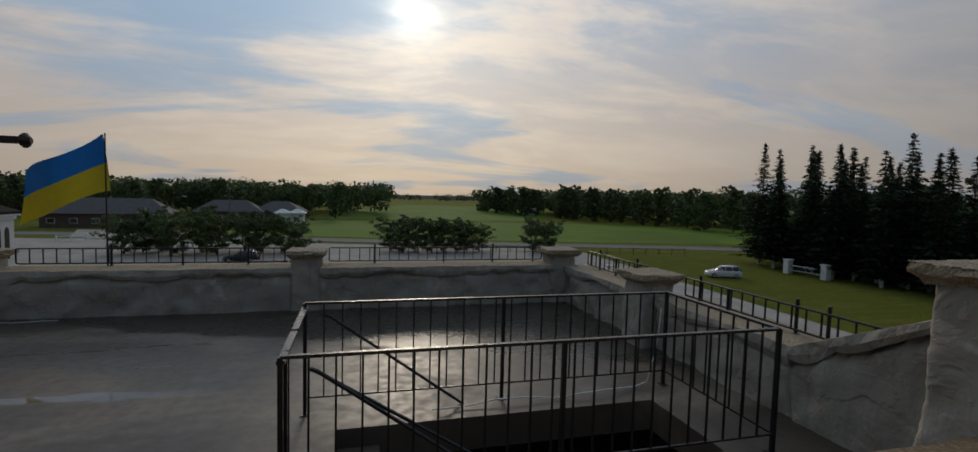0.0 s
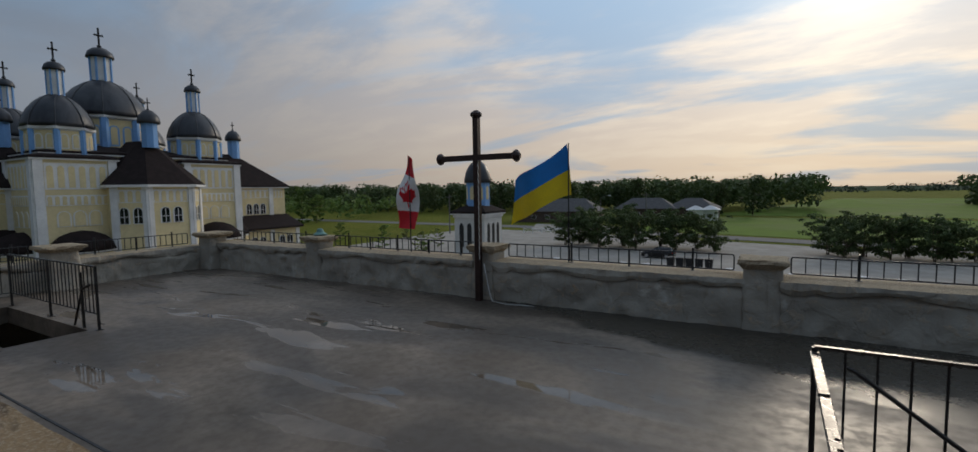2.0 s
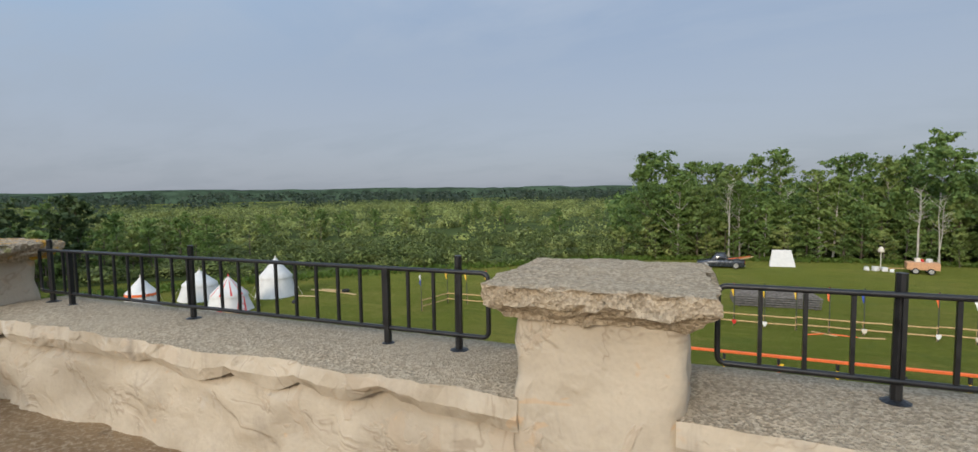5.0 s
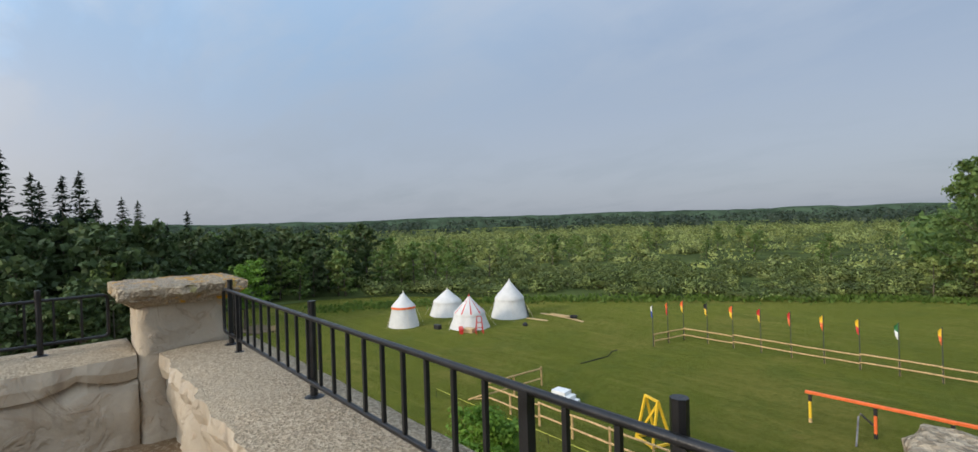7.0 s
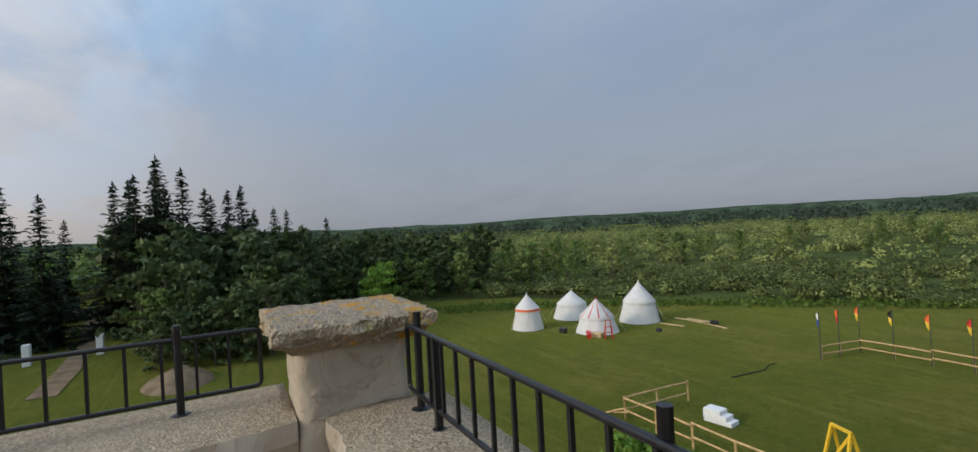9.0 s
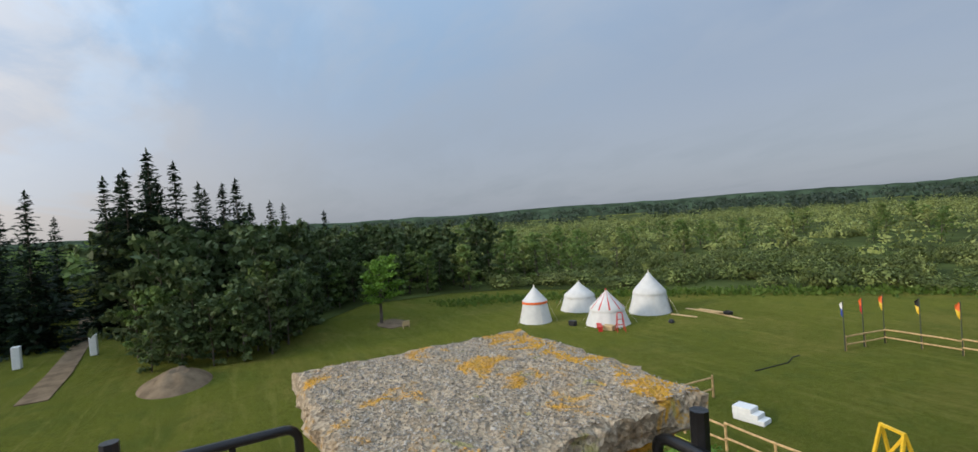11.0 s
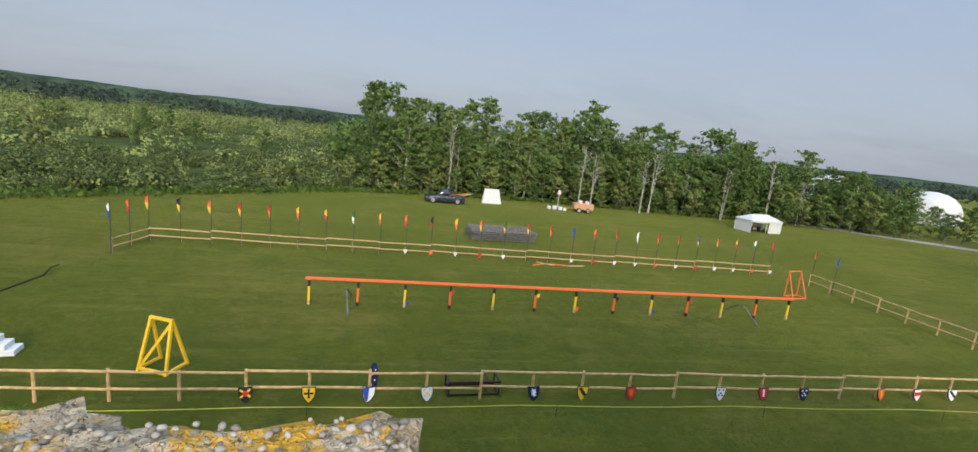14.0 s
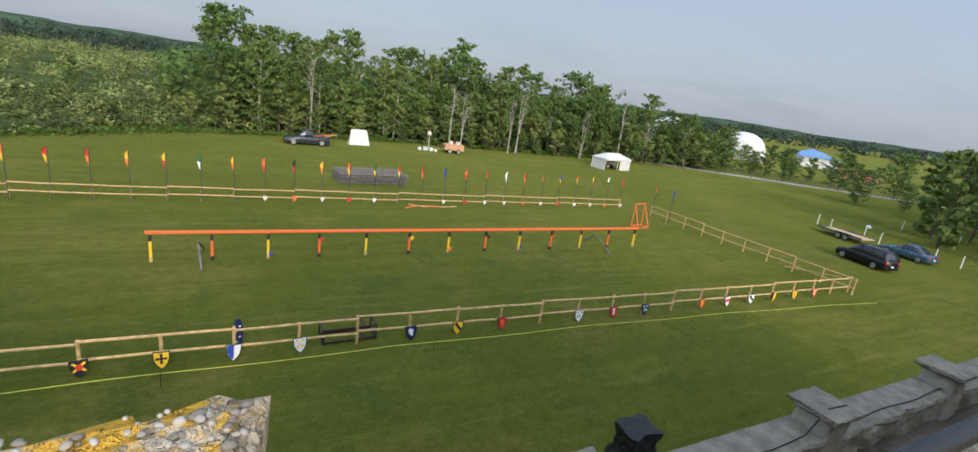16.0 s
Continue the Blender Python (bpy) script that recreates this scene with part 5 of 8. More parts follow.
for i in range(8):
    w = 2 * math.pi * i / 8
    part("panel", MB().prism(arch_outline(0.9, 1.7), 0, 0.06, "y", pose(2.03 * math.cos(w), 2.03 * math.sin(w), 9.2, 0, 0, math.degrees(w) - 90)), CHURCH, dr)
part("dome", MB().lathe([(2.55, 11.3), (2.5, 11.8), (2.2, 12.7), (1.6, 13.5), (0.8, 14.0), (0.3, 14.1)], 20), DOME, BT, smooth=True)
part("lantern", MB().lathe([(0.45, 14.0), (0.45, 15.2), (0.7, 15.3), (0.5, 15.8), (0.1, 16.0)], 8), TRIMB, BT)
part("finial_cross", small_cross(MB(), 0, 0, 15.9, 1.6), IRON, BT)


# ---- trees ----
def limb(mb, a, b, r0, r1, wob, seed):
    a, b = Vector(a), Vector(b)
    n = 4
    pts = []
    for i in range(n + 1):
        p = a + (b - a) * i / n
        pts.append(p + Vector((nz(p, 0.7, seed), nz(p, 0.7, seed + 9), 0)) * wob * math.sin(math.pi * i / n))
    mb.tube(pts, [r0 + (r1 - r0) * i / n for i in range(n + 1)], 5, cap=False)
    return pts[-1]


def broadleaf(name, label, h, spread, seed, leaf, bark, clear=0.25, clumps=26, per=70, size=0.30, round_top=0.5, group="woodland trees", stems=1):
    """A tree with trunk, rising limbs and leaf sprays strung along them."""
    rng = np.random.default_rng(seed)
    t = thing(name, label, "tree", pose(0, 0, -500), group)
    tr, blobs = MB(), []
    n = max(6, clumps // (2 * stems))
    sway = rng.uniform(0, 6.28, 3)
    for s in range(stems):
        lean = rng.uniform(-0.07, 0.07, 2) * h * (1 if stems == 1 else 2.2)
        top = Vector((lean[0], lean[1], h * 0.94))
        limb(tr, (0.25 * s, 0.1 * s, -0.2), top, 0.011 * h + 0.04, 0.02, 0.06, seed + s)
        for i in range(n):
            g = ((i + 0.5) / n) ** 0.9
            f = clear + (1 - clear) * g * 0.93
            w = 2.4 * i + rng.normal() * 0.5
            side = 1 + 0.28 * math.sin(w + sway[0]) + 0.22 * math.sin(2 * w + 5 * g + sway[1])
            env = spread * (1 - g) ** round_top * (0.55 + 0.45 * min(1, g * 4)) * side * rng.uniform(0.6, 1.08)
            root = Vector((top.x * f, top.y * f, h * f))
            tip = root + Vector((env * math.cos(w), env * math.sin(w), env * rng.uniform(0.15, 0.75)))
            if i % 2 == 0:
                zr = max(0.3, h * f - env * 0.25)
                limb(tr, Vector((top.x * zr / top.z, top.y * zr / top.z, zr)), tip, 0.004 * h + 0.008, 0.010, 0.25, seed + i)
            for u in (0.38, 0.72, 1.0):
                p = root.lerp(tip, u)
                q = spread * rng.uniform(0.12, 0.25) * (1.1 - 0.25 * u)
                blobs.append((p.x, p.y, p.z, q * 1.15, q * rng.uniform(0.9, 1.25), q * rng.uniform(0.5, 0.85)))
    pts, nor = crown_points(blobs, max(6, int(per * clumps / len(blobs))), seed, 0.45, 0.14, 0.2, 0.5)
    part("trunk", tr, bark, t, smooth=True, fix=False)
    part("crown", cards(pts, nor, size, seed), leaf, t)
    return t


def willow(seed):
    """A low bush of overlapping leafy domes on short stems."""
    rng = np.random.default_rng(seed)
    t = thing("willow_bush", "rounded grey-green willow bush", "bush", pose(0, 0, -500), "willow bushes")
    stem, blobs = MB(), []
    for i in range(8):
        w, d = 2.4 * i, 1.9 * math.sqrt((i + 0.4) / 8)
        q = rng.uniform(0.85, 1.45)
        x, y, z = d * math.cos(w), d * math.sin(w), rng.uniform(0.7, 1.7) * (1.15 - 0.22 * d)
        blobs.append((x, y, z, q * 1.15, q * 1.1, q * rng.uniform(0.75, 1.05)))
        limb(stem, (0.05 * math.cos(w), 0.05 * math.sin(w), -0.1), (x * 0.8, y * 0.8, z), 0.05, 0.015, 0.1, seed + i)
    pts, nor = crown_points(blobs, 130, seed, 0.14, 0.06, 0.07, 0.28)
    part("stem", stem, BARK, t, smooth=True, fix=False)
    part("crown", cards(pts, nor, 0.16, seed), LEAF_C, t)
    return t


def bare_tree(seed, h):
    rng = np.random.default_rng(seed)
    t = thing("dead_tree", "bare pale dead tree among the woodland", "tree", pose(0, 0, -500), "woodland trees")
    mb = MB()
    for s in range(2):
        top = limb(mb, (0.3 * s, 0, -0.2), (rng.uniform(-1, 1), rng.uniform(-1, 1), h * rng.uniform(0.85, 1)), 0.13, 0.015, 0.4, seed + s)
        for i in range(12):
            f = rng.uniform(0.45, 0.95)
            p = Vector((top.x * f, top.y * f, h * f))
            w = rng.uniform(0, 6.28)
            e = limb(mb, p, p + Vector((math.cos(w) * 1.4, math.sin(w) * 1.4, rng.uniform(0.6, 1.8))), 0.04, 0.008, 0.2, seed + i)
    part("trunk", mb, PALEBARK, t, smooth=True, fix=False)
    return t


def spruce(seed, h, spread, bare=0.08, white=False):
    """A conifer: straight trunk with whorls of drooping, ragged boughs."""
    rng = np.random.default_rng(seed)
    t = thing("spruce", "tall dark spruce with " + ("a whitewashed trunk foot" if white else "drooping ragged boughs"), "tree", pose(0, 0, -500), "spruces")
    tr = part("trunk", MB().tube([(0, 0, -0.2), (0.05, 0, h * 0.5), (0, 0, h)], [0.024 * h * 0.55, 0.012 * h * 0.6, 0.01], 6, cap=False), BARK, t, smooth=True, fix=False)
    if white:
        part("limewash", MB().tube([(0, 0, -0.1), (0, 0, 1.5)], [0.0142 * h, 0.0138 * h], 8, cap=False), WBARK, tr, "whitewashed foot of the trunk", fix=False)
    c, nrm, sz, ax = [], [], [], []
    z = h * bare
    while z < h * 0.985:
        f = (z / h - bare) / (1 - bare)
        reach = spread * (1 - f) ** 0.95 * rng.uniform(0.7, 1.2) + 0.15
        nb = max(4, int(7 * (1 - f) + 4))
        w0 = rng.uniform(0, 6.28)
        for i in range(nb):
            w = w0 + 6.283 * i / nb + rng.normal() * 0.2
            ln = reach * rng.uniform(0.5, 1.2)
            lift = h * rng.uniform(-0.014, 0.014)
            k2 = max(2, int(ln / 0.46))
            out = np.array((math.cos(w), math.sin(w), 0.0))
            for q in range(k2):
                s = (q + 0.7) / k2
                for side in (-1, 1):
                    p = out * ln * s + np.array((-out[1], out[0], 0)) * side * 0.22 * ln * (1.1 - s) + np.array((0, 0, z + lift - 0.30 * ln * s + 0.16 * ln * s * s - abs(side) * 0.05))
                    c.append(p + rng.normal(size=3) * 0.05)
                    nrm.append(np.array((0, 0, 0.9)) + rng.normal(size=3) * 0.35)
                    sz.append(0.35 + 0.16 * (1 - f))
                    ax.append(out + np.array((0, 0, -0.35)) + np.array((-out[1], out[0], 0)) * side * 0.7)
        z += h * (0.019 + 0.005 * (1 - f))
    c.append(np.array((0, 0, h * 0.985)))
    nrm.append(np.array((1.0, 0.3, 0)))
    sz.append(0.4)
    ax.append(np.array((0, 0, 1.0)))
    part("foliage", cards(np.array(c), np.array(nrm), np.array(sz), seed, 0.12, np.array(ax), 0.6), NEEDLE, t)
    return t


ASP = [broadleaf("aspen", "tall green aspen with a pale trunk", 14.0, 3.2, 101 + i, LEAF_A, PALEBARK, 0.12, 92, 36, 0.22, 0.30) for i in range(4)]
OAK = [broadleaf("oak", "broad dark green woodland tree", 12.0, 4.7, 111 + i, LEAF_B, BARK, 0.05, 92, 36, 0.25, 0.28) for i in range(4)]
OAKF = [broadleaf("maple", "rounded dark green tree in a far wood", 11.5, 3.7, 115 + i, (LEAF_B, LEAF_A, LEAF_B)[i], BARK, 0.02, 52, 22, 0.43, 0.30) for i in range(3)]
# like the maples, but with wood shade painted into the leaf colour
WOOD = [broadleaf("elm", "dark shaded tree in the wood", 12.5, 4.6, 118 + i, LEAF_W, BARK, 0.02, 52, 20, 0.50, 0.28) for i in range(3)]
LOWT = [broadleaf("sapling", "low leafy young tree at the edge of the wood", 6.0, 2.4, 121 + i, LEAF_A if i else LEAF_C, BARK, 0.03, 32, 36, 0.21, 0.35) for i in range(3)]
DEAD = [bare_tree(131 + i, 12.5) for i in range(2)]
SPR = [spruce(141 + i, 18.0, 4.4, 0.04) for i in range(3)]
SPRW = [spruce(151 + i, 19.0, 3.9, 0.10, True) for i in range(2)]
WIL = [willow(161 + i) for i in range(3)]
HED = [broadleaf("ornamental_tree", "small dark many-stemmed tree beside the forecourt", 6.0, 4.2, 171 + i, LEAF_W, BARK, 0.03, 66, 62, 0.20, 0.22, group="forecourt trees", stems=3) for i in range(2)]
BRI = broadleaf("ash_tree", "bright green leaning young tree on the lawn", 7.4, 3.6, 181, LEAF_D, BARK, 0.30, 44, 90, 0.17, 0.4, group="lawn tree", stems=2)
NEARB = broadleaf("boxelder", "light green leafy tree growing against the building", 5.2, 2.2, 185, LEAF_D, BARK, 0.30, 70, 120, 0.085, 0.4, group="tree by the wall")
rng = np.random.default_rng(21)
used = set()


def plant(ob, x, y, s=1.0, yaw=None, sz=None):
    m = Matrix.LocRotScale((x, y, G), Euler((0, 0, rng.uniform(0, 6.28) if yaw is None else yaw)), None)
    if ob.name not in used:
        used.add(ob.name)
        ob.matrix_basis = m
        ob.scale = (s, s, sz or s)
        return ob
    o = copy_thing(ob, m)
    o.scale = (s, s, sz or s)
    return o


def along(pts, step):
    out = []
    for (x0, y0), (x1, y1) in zip(pts, pts[1:]):
        n = max(1, int(math.hypot(x1 - x0, y1 - y0) / step))
        out += [(x0 + (x1 - x0) * i / n, y0 + (y1 - y0) * i / n) for i in range(n)]
    return out


EDGE = [(7, -80), (-8, -83), (-22, -84), (-38, -82), (-56, -81), (-72, -79), (-88, -74)]
for d, step, hs in ((0, 3.0, 0.9), (4.5, 3.6, 1.08), (10, 4.2, 1.18)):
    for i, (x, y) in enumerate(along(EDGE, step)):
        fade = 0.95 + 0.08 * math.sin(x * 0.19) + (0.04 if -58 < x < -28 else 0.0) - 0.14 * max(0.0, min(1, (-x - 52) / 30))
        kind = rng.random()
        src = ASP if kind < (0.62 if x > -28 else 0.28) else (OAK if kind < 0.90 else DEAD)
        plant(src[int(rng.integers(len(src)))], x + rng.uniform(-1.2, 1.2), y - d + rng.uniform(-1.4, 1.4), hs * fade * rng.uniform(0.68, 1.20))
for i, (x, y) in enumerate(along([(10, -77.5)] + [(a, b + 3.2) for a, b in EDGE], 3.4)):
    plant(LOWT[i % 3], x + rng.uniform(-1, 1), y + rng.uniform(-0.6, 0.8), rng.uniform(0.45, 0.85))
for i, (x, y) in enumerate(along(EDGE, 3.1)):
    plant(OAKF[i % 3], x + rng.uniform(-1.5, 1.5), y - 6.5 + rng.uniform(-1.5, 1.5), rng.uniform(0.62, 0.92))
for i, (x, y) in enumerate(along(EDGE, 2.9)):
    plant(OAKF[(i + 1) % 3], x + rng.uniform(-1.2, 1.2), y - 2.2 + rng.uniform(-1, 1), rng.uniform(0.55, 0.85))
for i, (x, y) in enumerate(along(EDGE, 3.7)):
    plant(LOWT[i % 3], x + rng.uniform(-1.2, 1.2), y + 0.6 + rng.uniform(-1, 1), rng.uniform(0.9, 1.35))
for x, y, s in ((-89, -75, 0.95), (-97, -66, 0.72), (-103, -58, 0.8), (-112, -52, 0.95), (-88, -47, 0.62), (-93, -42, 0.5), (-112, -40, 0.95), (-118, -30, 0.7), (-125, -34, 0.9), (-108, -33, 0.6), (-95, -80, 0.72), (-99, -75, 0.52), (-92, -83, 0.8), (-86, -90, 0.85), (-90, -93, 0.85), (-103, -80, 0.6)):
    plant(OAK[int(rng.integers(4))], x, y, s * 0.82)
for x, y, sc in ((-25, -77.6, 0.82), (-27.5, -78, 0.74), (-36, -77, 0.72), (-38.5, -78.5, 0.86), (-4, -79.5, 0.9), (-52, -77.5, 0.7)):
    plant(DEAD[int(rng.integers(2))], x, y, sc)
# north wood: two lone spruces, then a dense dark mass that falls away to scrub
for x, y, sc in ((76, 19.6, 1.02), (73, 15.6, 0.98), (88, 29, 0.8), (94, 24, 0.85), (97, 19, 0.8), (80, 10.2, 1.02), (84, 9.2, 1.12), (78, 7.8, 1.08), (80, 5.6, 1.18), (84, 6.2, 1.12), (78, 4.6, 1.02), (82, 3.0, 1.10), (86, 0.5, 1.04), (79, -0.4, 0.92), (83, -2.4, 1.06), (88, -4.2, 1.02), (81, -5.6, 0.82), (86, -8.6, 0.86), (92, -11, 0.88), (84, -13.5, 0.66), (90, -17, 0.72)):
    plant(SPR[int(rng.integers(3))], x, y, sc * rng.uniform(0.94, 1.06))
for i in range(44):
    f = i / 43
    x, y = 73 + 16 * rng.random(), 9.5 - 42 * f + rng.uniform(-2, 2)
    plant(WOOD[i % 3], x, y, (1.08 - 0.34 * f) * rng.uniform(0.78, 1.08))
for i, (x, y) in enumerate(along([(56.5, 5.6), (53, 2.0), (52.5, -2.2), (53, -5.0), (59, -8.2), (66, -11.5), (71, -17), (71, -26), (70, -33)], 1.9)):
    near_row = 1.0 if i < 8 else 0.85
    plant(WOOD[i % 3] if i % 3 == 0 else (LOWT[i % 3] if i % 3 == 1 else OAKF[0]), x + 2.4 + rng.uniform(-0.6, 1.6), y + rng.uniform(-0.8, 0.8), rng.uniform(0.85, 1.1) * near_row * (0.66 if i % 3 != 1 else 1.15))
for i, (x, y) in enumerate(along([(61, 4), (60, -4), (66, -8), (73, -13)], 2.8)):
    plant(WOOD[i % 3], x + 1.5 + rng.uniform(-1, 1), y + rng.uniform(-1, 1), rng.uniform(0.72, 0.95))
for i in range(40):
    x, y = rng.uniform(78, 135), rng.uniform(-48, -14)
    plant((OAKF if i % 4 else WOOD)[i % 3], x, y, rng.uniform(0.6, 0.9))
for x, y in ((52.5, 3.6), (51.3, 1.4), (50.8, -0.8), (50.4, -3.0), (51.2, -5.2), (54, -6.8), (57.5, -8.4), (61, -10.2), (53.8, 1.8), (53.2, -1.8), (53.5, -4.2)):
    plant(WOOD[int(rng.integers(3))], x + 0.8, y, rng.uniform(0.38, 0.56))
for i in range(34):
    f = rng.random()
    plant(LOWT[i % 3], 70 + 34 * rng.random() - 6 * f, -26 - 34 * f + rng.uniform(-2, 2), rng.uniform(0.75, 1.25))
plant(BRI, 57.2, -16.4, 0.9)
plant(NEARB, 12.9, -11.4, 0.95, 1.0)
plant(NEARB, 9.6, -10.2, 0.80, 2.6)
# willow scrub
for i in range(150):
    f = rng.random()
    x = 66 - 62 * f + rng.uniform(-3, 3)
    y = -33 - 47 * f - rng.random() ** 1.3 * 42 - 2
    plant(WIL[i % 3], x + rng.uniform(0, 30) * (1 - f), y, rng.uniform(0.75, 1.3), None, rng.uniform(0.55, 1.15))
for i in range(52):
    f = rng.random()
    x, y = 78 - 60 * f + rng.uniform(0, 75), -58 - 50 * f - 95 * rng.random() ** 1.4
    plant(LOWT[i % 3] if i % 6 else OAKF[i % 3], x, y, rng.uniform(0.62, 1.15) * (1.0 if i % 6 else 0.55))
# west: spruces with whitewashed feet, then woods
for i, (x, y) in enumerate([(67.5, 66), (66, 61.5), (68.5, 58), (70, 54.5), (66, 51.5), (69.5, 48), (66.5, 45.2), (70, 42), (67, 39), (71, 36), (73, 44), (75, 50), (74, 56), (73, 62), (78, 40), (77, 34), (68, 63.5), (71, 59.5), (67.5, 56), (72.5, 53), (68, 50), (72, 46.5), (69, 43.8), (73, 40), (69.5, 37), (79, 46), (79, 53), (78, 59), (77, 65), (82, 37), (72, 67)]):
    plant(SPRW[i % 2], x, y, rng.uniform(0.84, 1.06))
for i in range(26):
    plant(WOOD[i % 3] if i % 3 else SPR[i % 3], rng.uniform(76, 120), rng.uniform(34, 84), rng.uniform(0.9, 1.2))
for x, y, s in ((-28, 88, 1.0), (-22, 86, 1.05), (-16, 88, 1.0), (-10, 86, 0.92), (-32, 84, 0.85), (8, 87, 0.86), (12.5, 86, 0.9), (17, 87, 0.92), (21.5, 86, 0.85), (34.5, 85, 0.95), (37.5, 87, 0.85), (-25, 82, 0.9), (-30, 86, 0.95), (-19, 83, 0.95), (-13, 85, 0.9), (-7, 84, 0.7), (10, 84, 0.8), (15, 84.5, 0.85), (19.5, 84, 0.8), (24, 86, 0.7)):
    plant(HED[int(rng.integers(2))], x, y, s)
for x, y, s in ((-48, 62, 0.55), (-52, 72, 0.5), (-60, 66, 0.62), (-66, 80, 0.6), (-75, 70, 0.6), (-44, 58, 0.4)):
    plant(LOWT[int(rng.integers(3))], x, y, s * 1.2)
for i in range(40):
    x = -300 + 295 * i / 39 + rng.uniform(-4, 4)
    plant(WOOD[i % 3], x, 172 + 0.08 * (x + 300) + rng.uniform(-8, 8), rng.uniform(0.75, 1.12))
for i in range(34):
    f = i / 33
    plant(WOOD[i % 3], 70 + 62 * (1 - f) + 6 * f + rng.uniform(-5, 5), 108 + 170 * f + rng.uniform(-5, 5), rng.uniform(0.95, 1.3))
# south, behind the end wall and round the church
for i in range(38):
    x, y = -62 - rng.uniform(0, 45), -34 + 46 * (i / 37) + rng.uniform(-3, 3)
    plant((LOWT if i % 2 else OAKF)[i % 2], x, y, rng.uniform(0.85, 1.15) * (1.4 if i % 2 else 1.0))
plant(SPR[0], -84, 9, 0.92)
for i, (x, y) in enumerate(along([(-88, -76), (-100, -72), (-112, -66), (-122, -58)], 3.2)):
    plant(LOWT[i % 3] if i % 3 else OAKF[i % 3], x + rng.uniform(-1, 1), y + rng.uniform(-2, 2), rng.uniform(0.75, 1.1) * (0.62 if i % 3 == 0 else 1))
for i in range(26):
    plant(OAKF[i % 3], -120 - rng.uniform(0, 60), -40 + 6 * i + rng.uniform(-6, 6), rng.uniform(0.75, 1.1))


# far scrub and woods that nobody could count
def far_stuff(name, label, rows, leaf, size, per, category, seed, ruffle=0.5):
    pts, nor = crown_points(rows, per, seed, 0.2, 0.0, 0.06, ruffle)
    me = cards(pts, nor, size, seed, 0.1)
    return tagged(part(name, me, leaf), label, category, kind="stuff")


rows = []
for i in range(780):
    x, y = rng.uniform(-20, 300), -95 - 330 * rng.random() ** 1.2
    if x < 10 and y > -115:
        continue
    r = rng.uniform(1.6, 4.2)
    rows.append((x, y, G + r * 0.3, r * 1.45, r * 1.35, r * rng.uniform(0.55, 1.05)))
for i in range(380):
    x, y = rng.uniform(62, 330), -30 - 120 * rng.random()
    if y > -33 - 0.75 * (66 - x) and x < 75:
        continue
    r = rng.uniform(1.3, 2.5)
    rows.append((x, y, G + r * 0.35, r * 1.3, r * 1.3, r * 0.75))
for i in range(420):
    w = rng.uniform(1.75, 3.05)
    d = rng.uniform(230, 520)
    r = rng.uniform(2.4, 5.0)
    rows.append((d * math.sin(w), d * math.cos(w), G + r * 0.3, r * 1.7, r * 1.7, r * rng.uniform(0.7, 1.2)))
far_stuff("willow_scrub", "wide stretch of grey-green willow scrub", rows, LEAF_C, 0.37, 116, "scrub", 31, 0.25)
rows = []
for i in range(1100):
    w = rng.uniform(0, 2 * math.pi)
    d = rng.uniform(420, 900)
    x, y = d * math.sin(w), d * math.cos(w)
    if abs(w) < 0.32 and d < 700 or (6.283 - w) < 0.1 and d < 700:
        continue
    r = rng.uniform(6, 10)
    rise = 0.018 * (d - 420) * (0.5 + 0.5 * math.cos(w - 2.3))
    rows.append((x, y, G + rise + r * 0.3, r * 1.8, r * 1.8, r * 0.8))
# low wooded rise that closes the view
mb = MB()
for i in range(360):
    w = 2 * math.pi * i / 360
    p = Vector((math.sin(w), math.cos(w), 0))
    gap = 1.0 if 0.32 < w < 6.18 else 0.55
    top = gap * (9 + 12 * (0.5 + 0.5 * math.cos(w - 2.3))) + 3.0 * nz(p * 6, 1.0, 3.0) + 1.2 * nz(p * 40, 1.0, 5.0)
    for d, z in ((880, 0.0), (905, 0.8), (940, 1.0), (1100, 1.0)):
        mb.add([p * d + Vector((0, 0, G - 0.3 + z * top))], [])
mb.f = [(i * 4 + j, i * 4 + j + 1, (i + 1) % 360 * 4 + j + 1, (i + 1) % 360 * 4 + j) for i in range(360) for j in range(3)]
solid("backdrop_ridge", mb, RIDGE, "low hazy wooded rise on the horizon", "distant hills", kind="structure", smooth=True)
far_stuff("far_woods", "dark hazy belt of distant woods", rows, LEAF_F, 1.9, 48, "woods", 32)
rows = []
for i in range(560):
    x = rng.uniform(-330, 16)
    r = rng.uniform(2.8, 4.6)
    rows.append((x, 200 + 0.1 * (x + 300) + rng.uniform(-20, 50), G + 2 + 9.5 * rng.random() ** 0.6, r * 1.4, r * 1.4, r))
for i in range(420):
    f = rng.random()
    r = rng.uniform(2.4, 3.8)
    rows.append((146 - 72 * f + rng.uniform(0, 60), 112 + 200 * f, G + 1.5 + 10.5 * rng.random() ** 0.7, r * 1.4, r * 1.4, r))
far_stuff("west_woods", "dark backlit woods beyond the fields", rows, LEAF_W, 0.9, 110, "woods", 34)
rows = []
for i in range(160):
    r = rng.uniform(2.6, 4.0)
    rows.append((rng.uniform(-260, -130), rng.uniform(-60, 160), G + rng.uniform(2, 7), r * 1.4, r * 1.4, r))
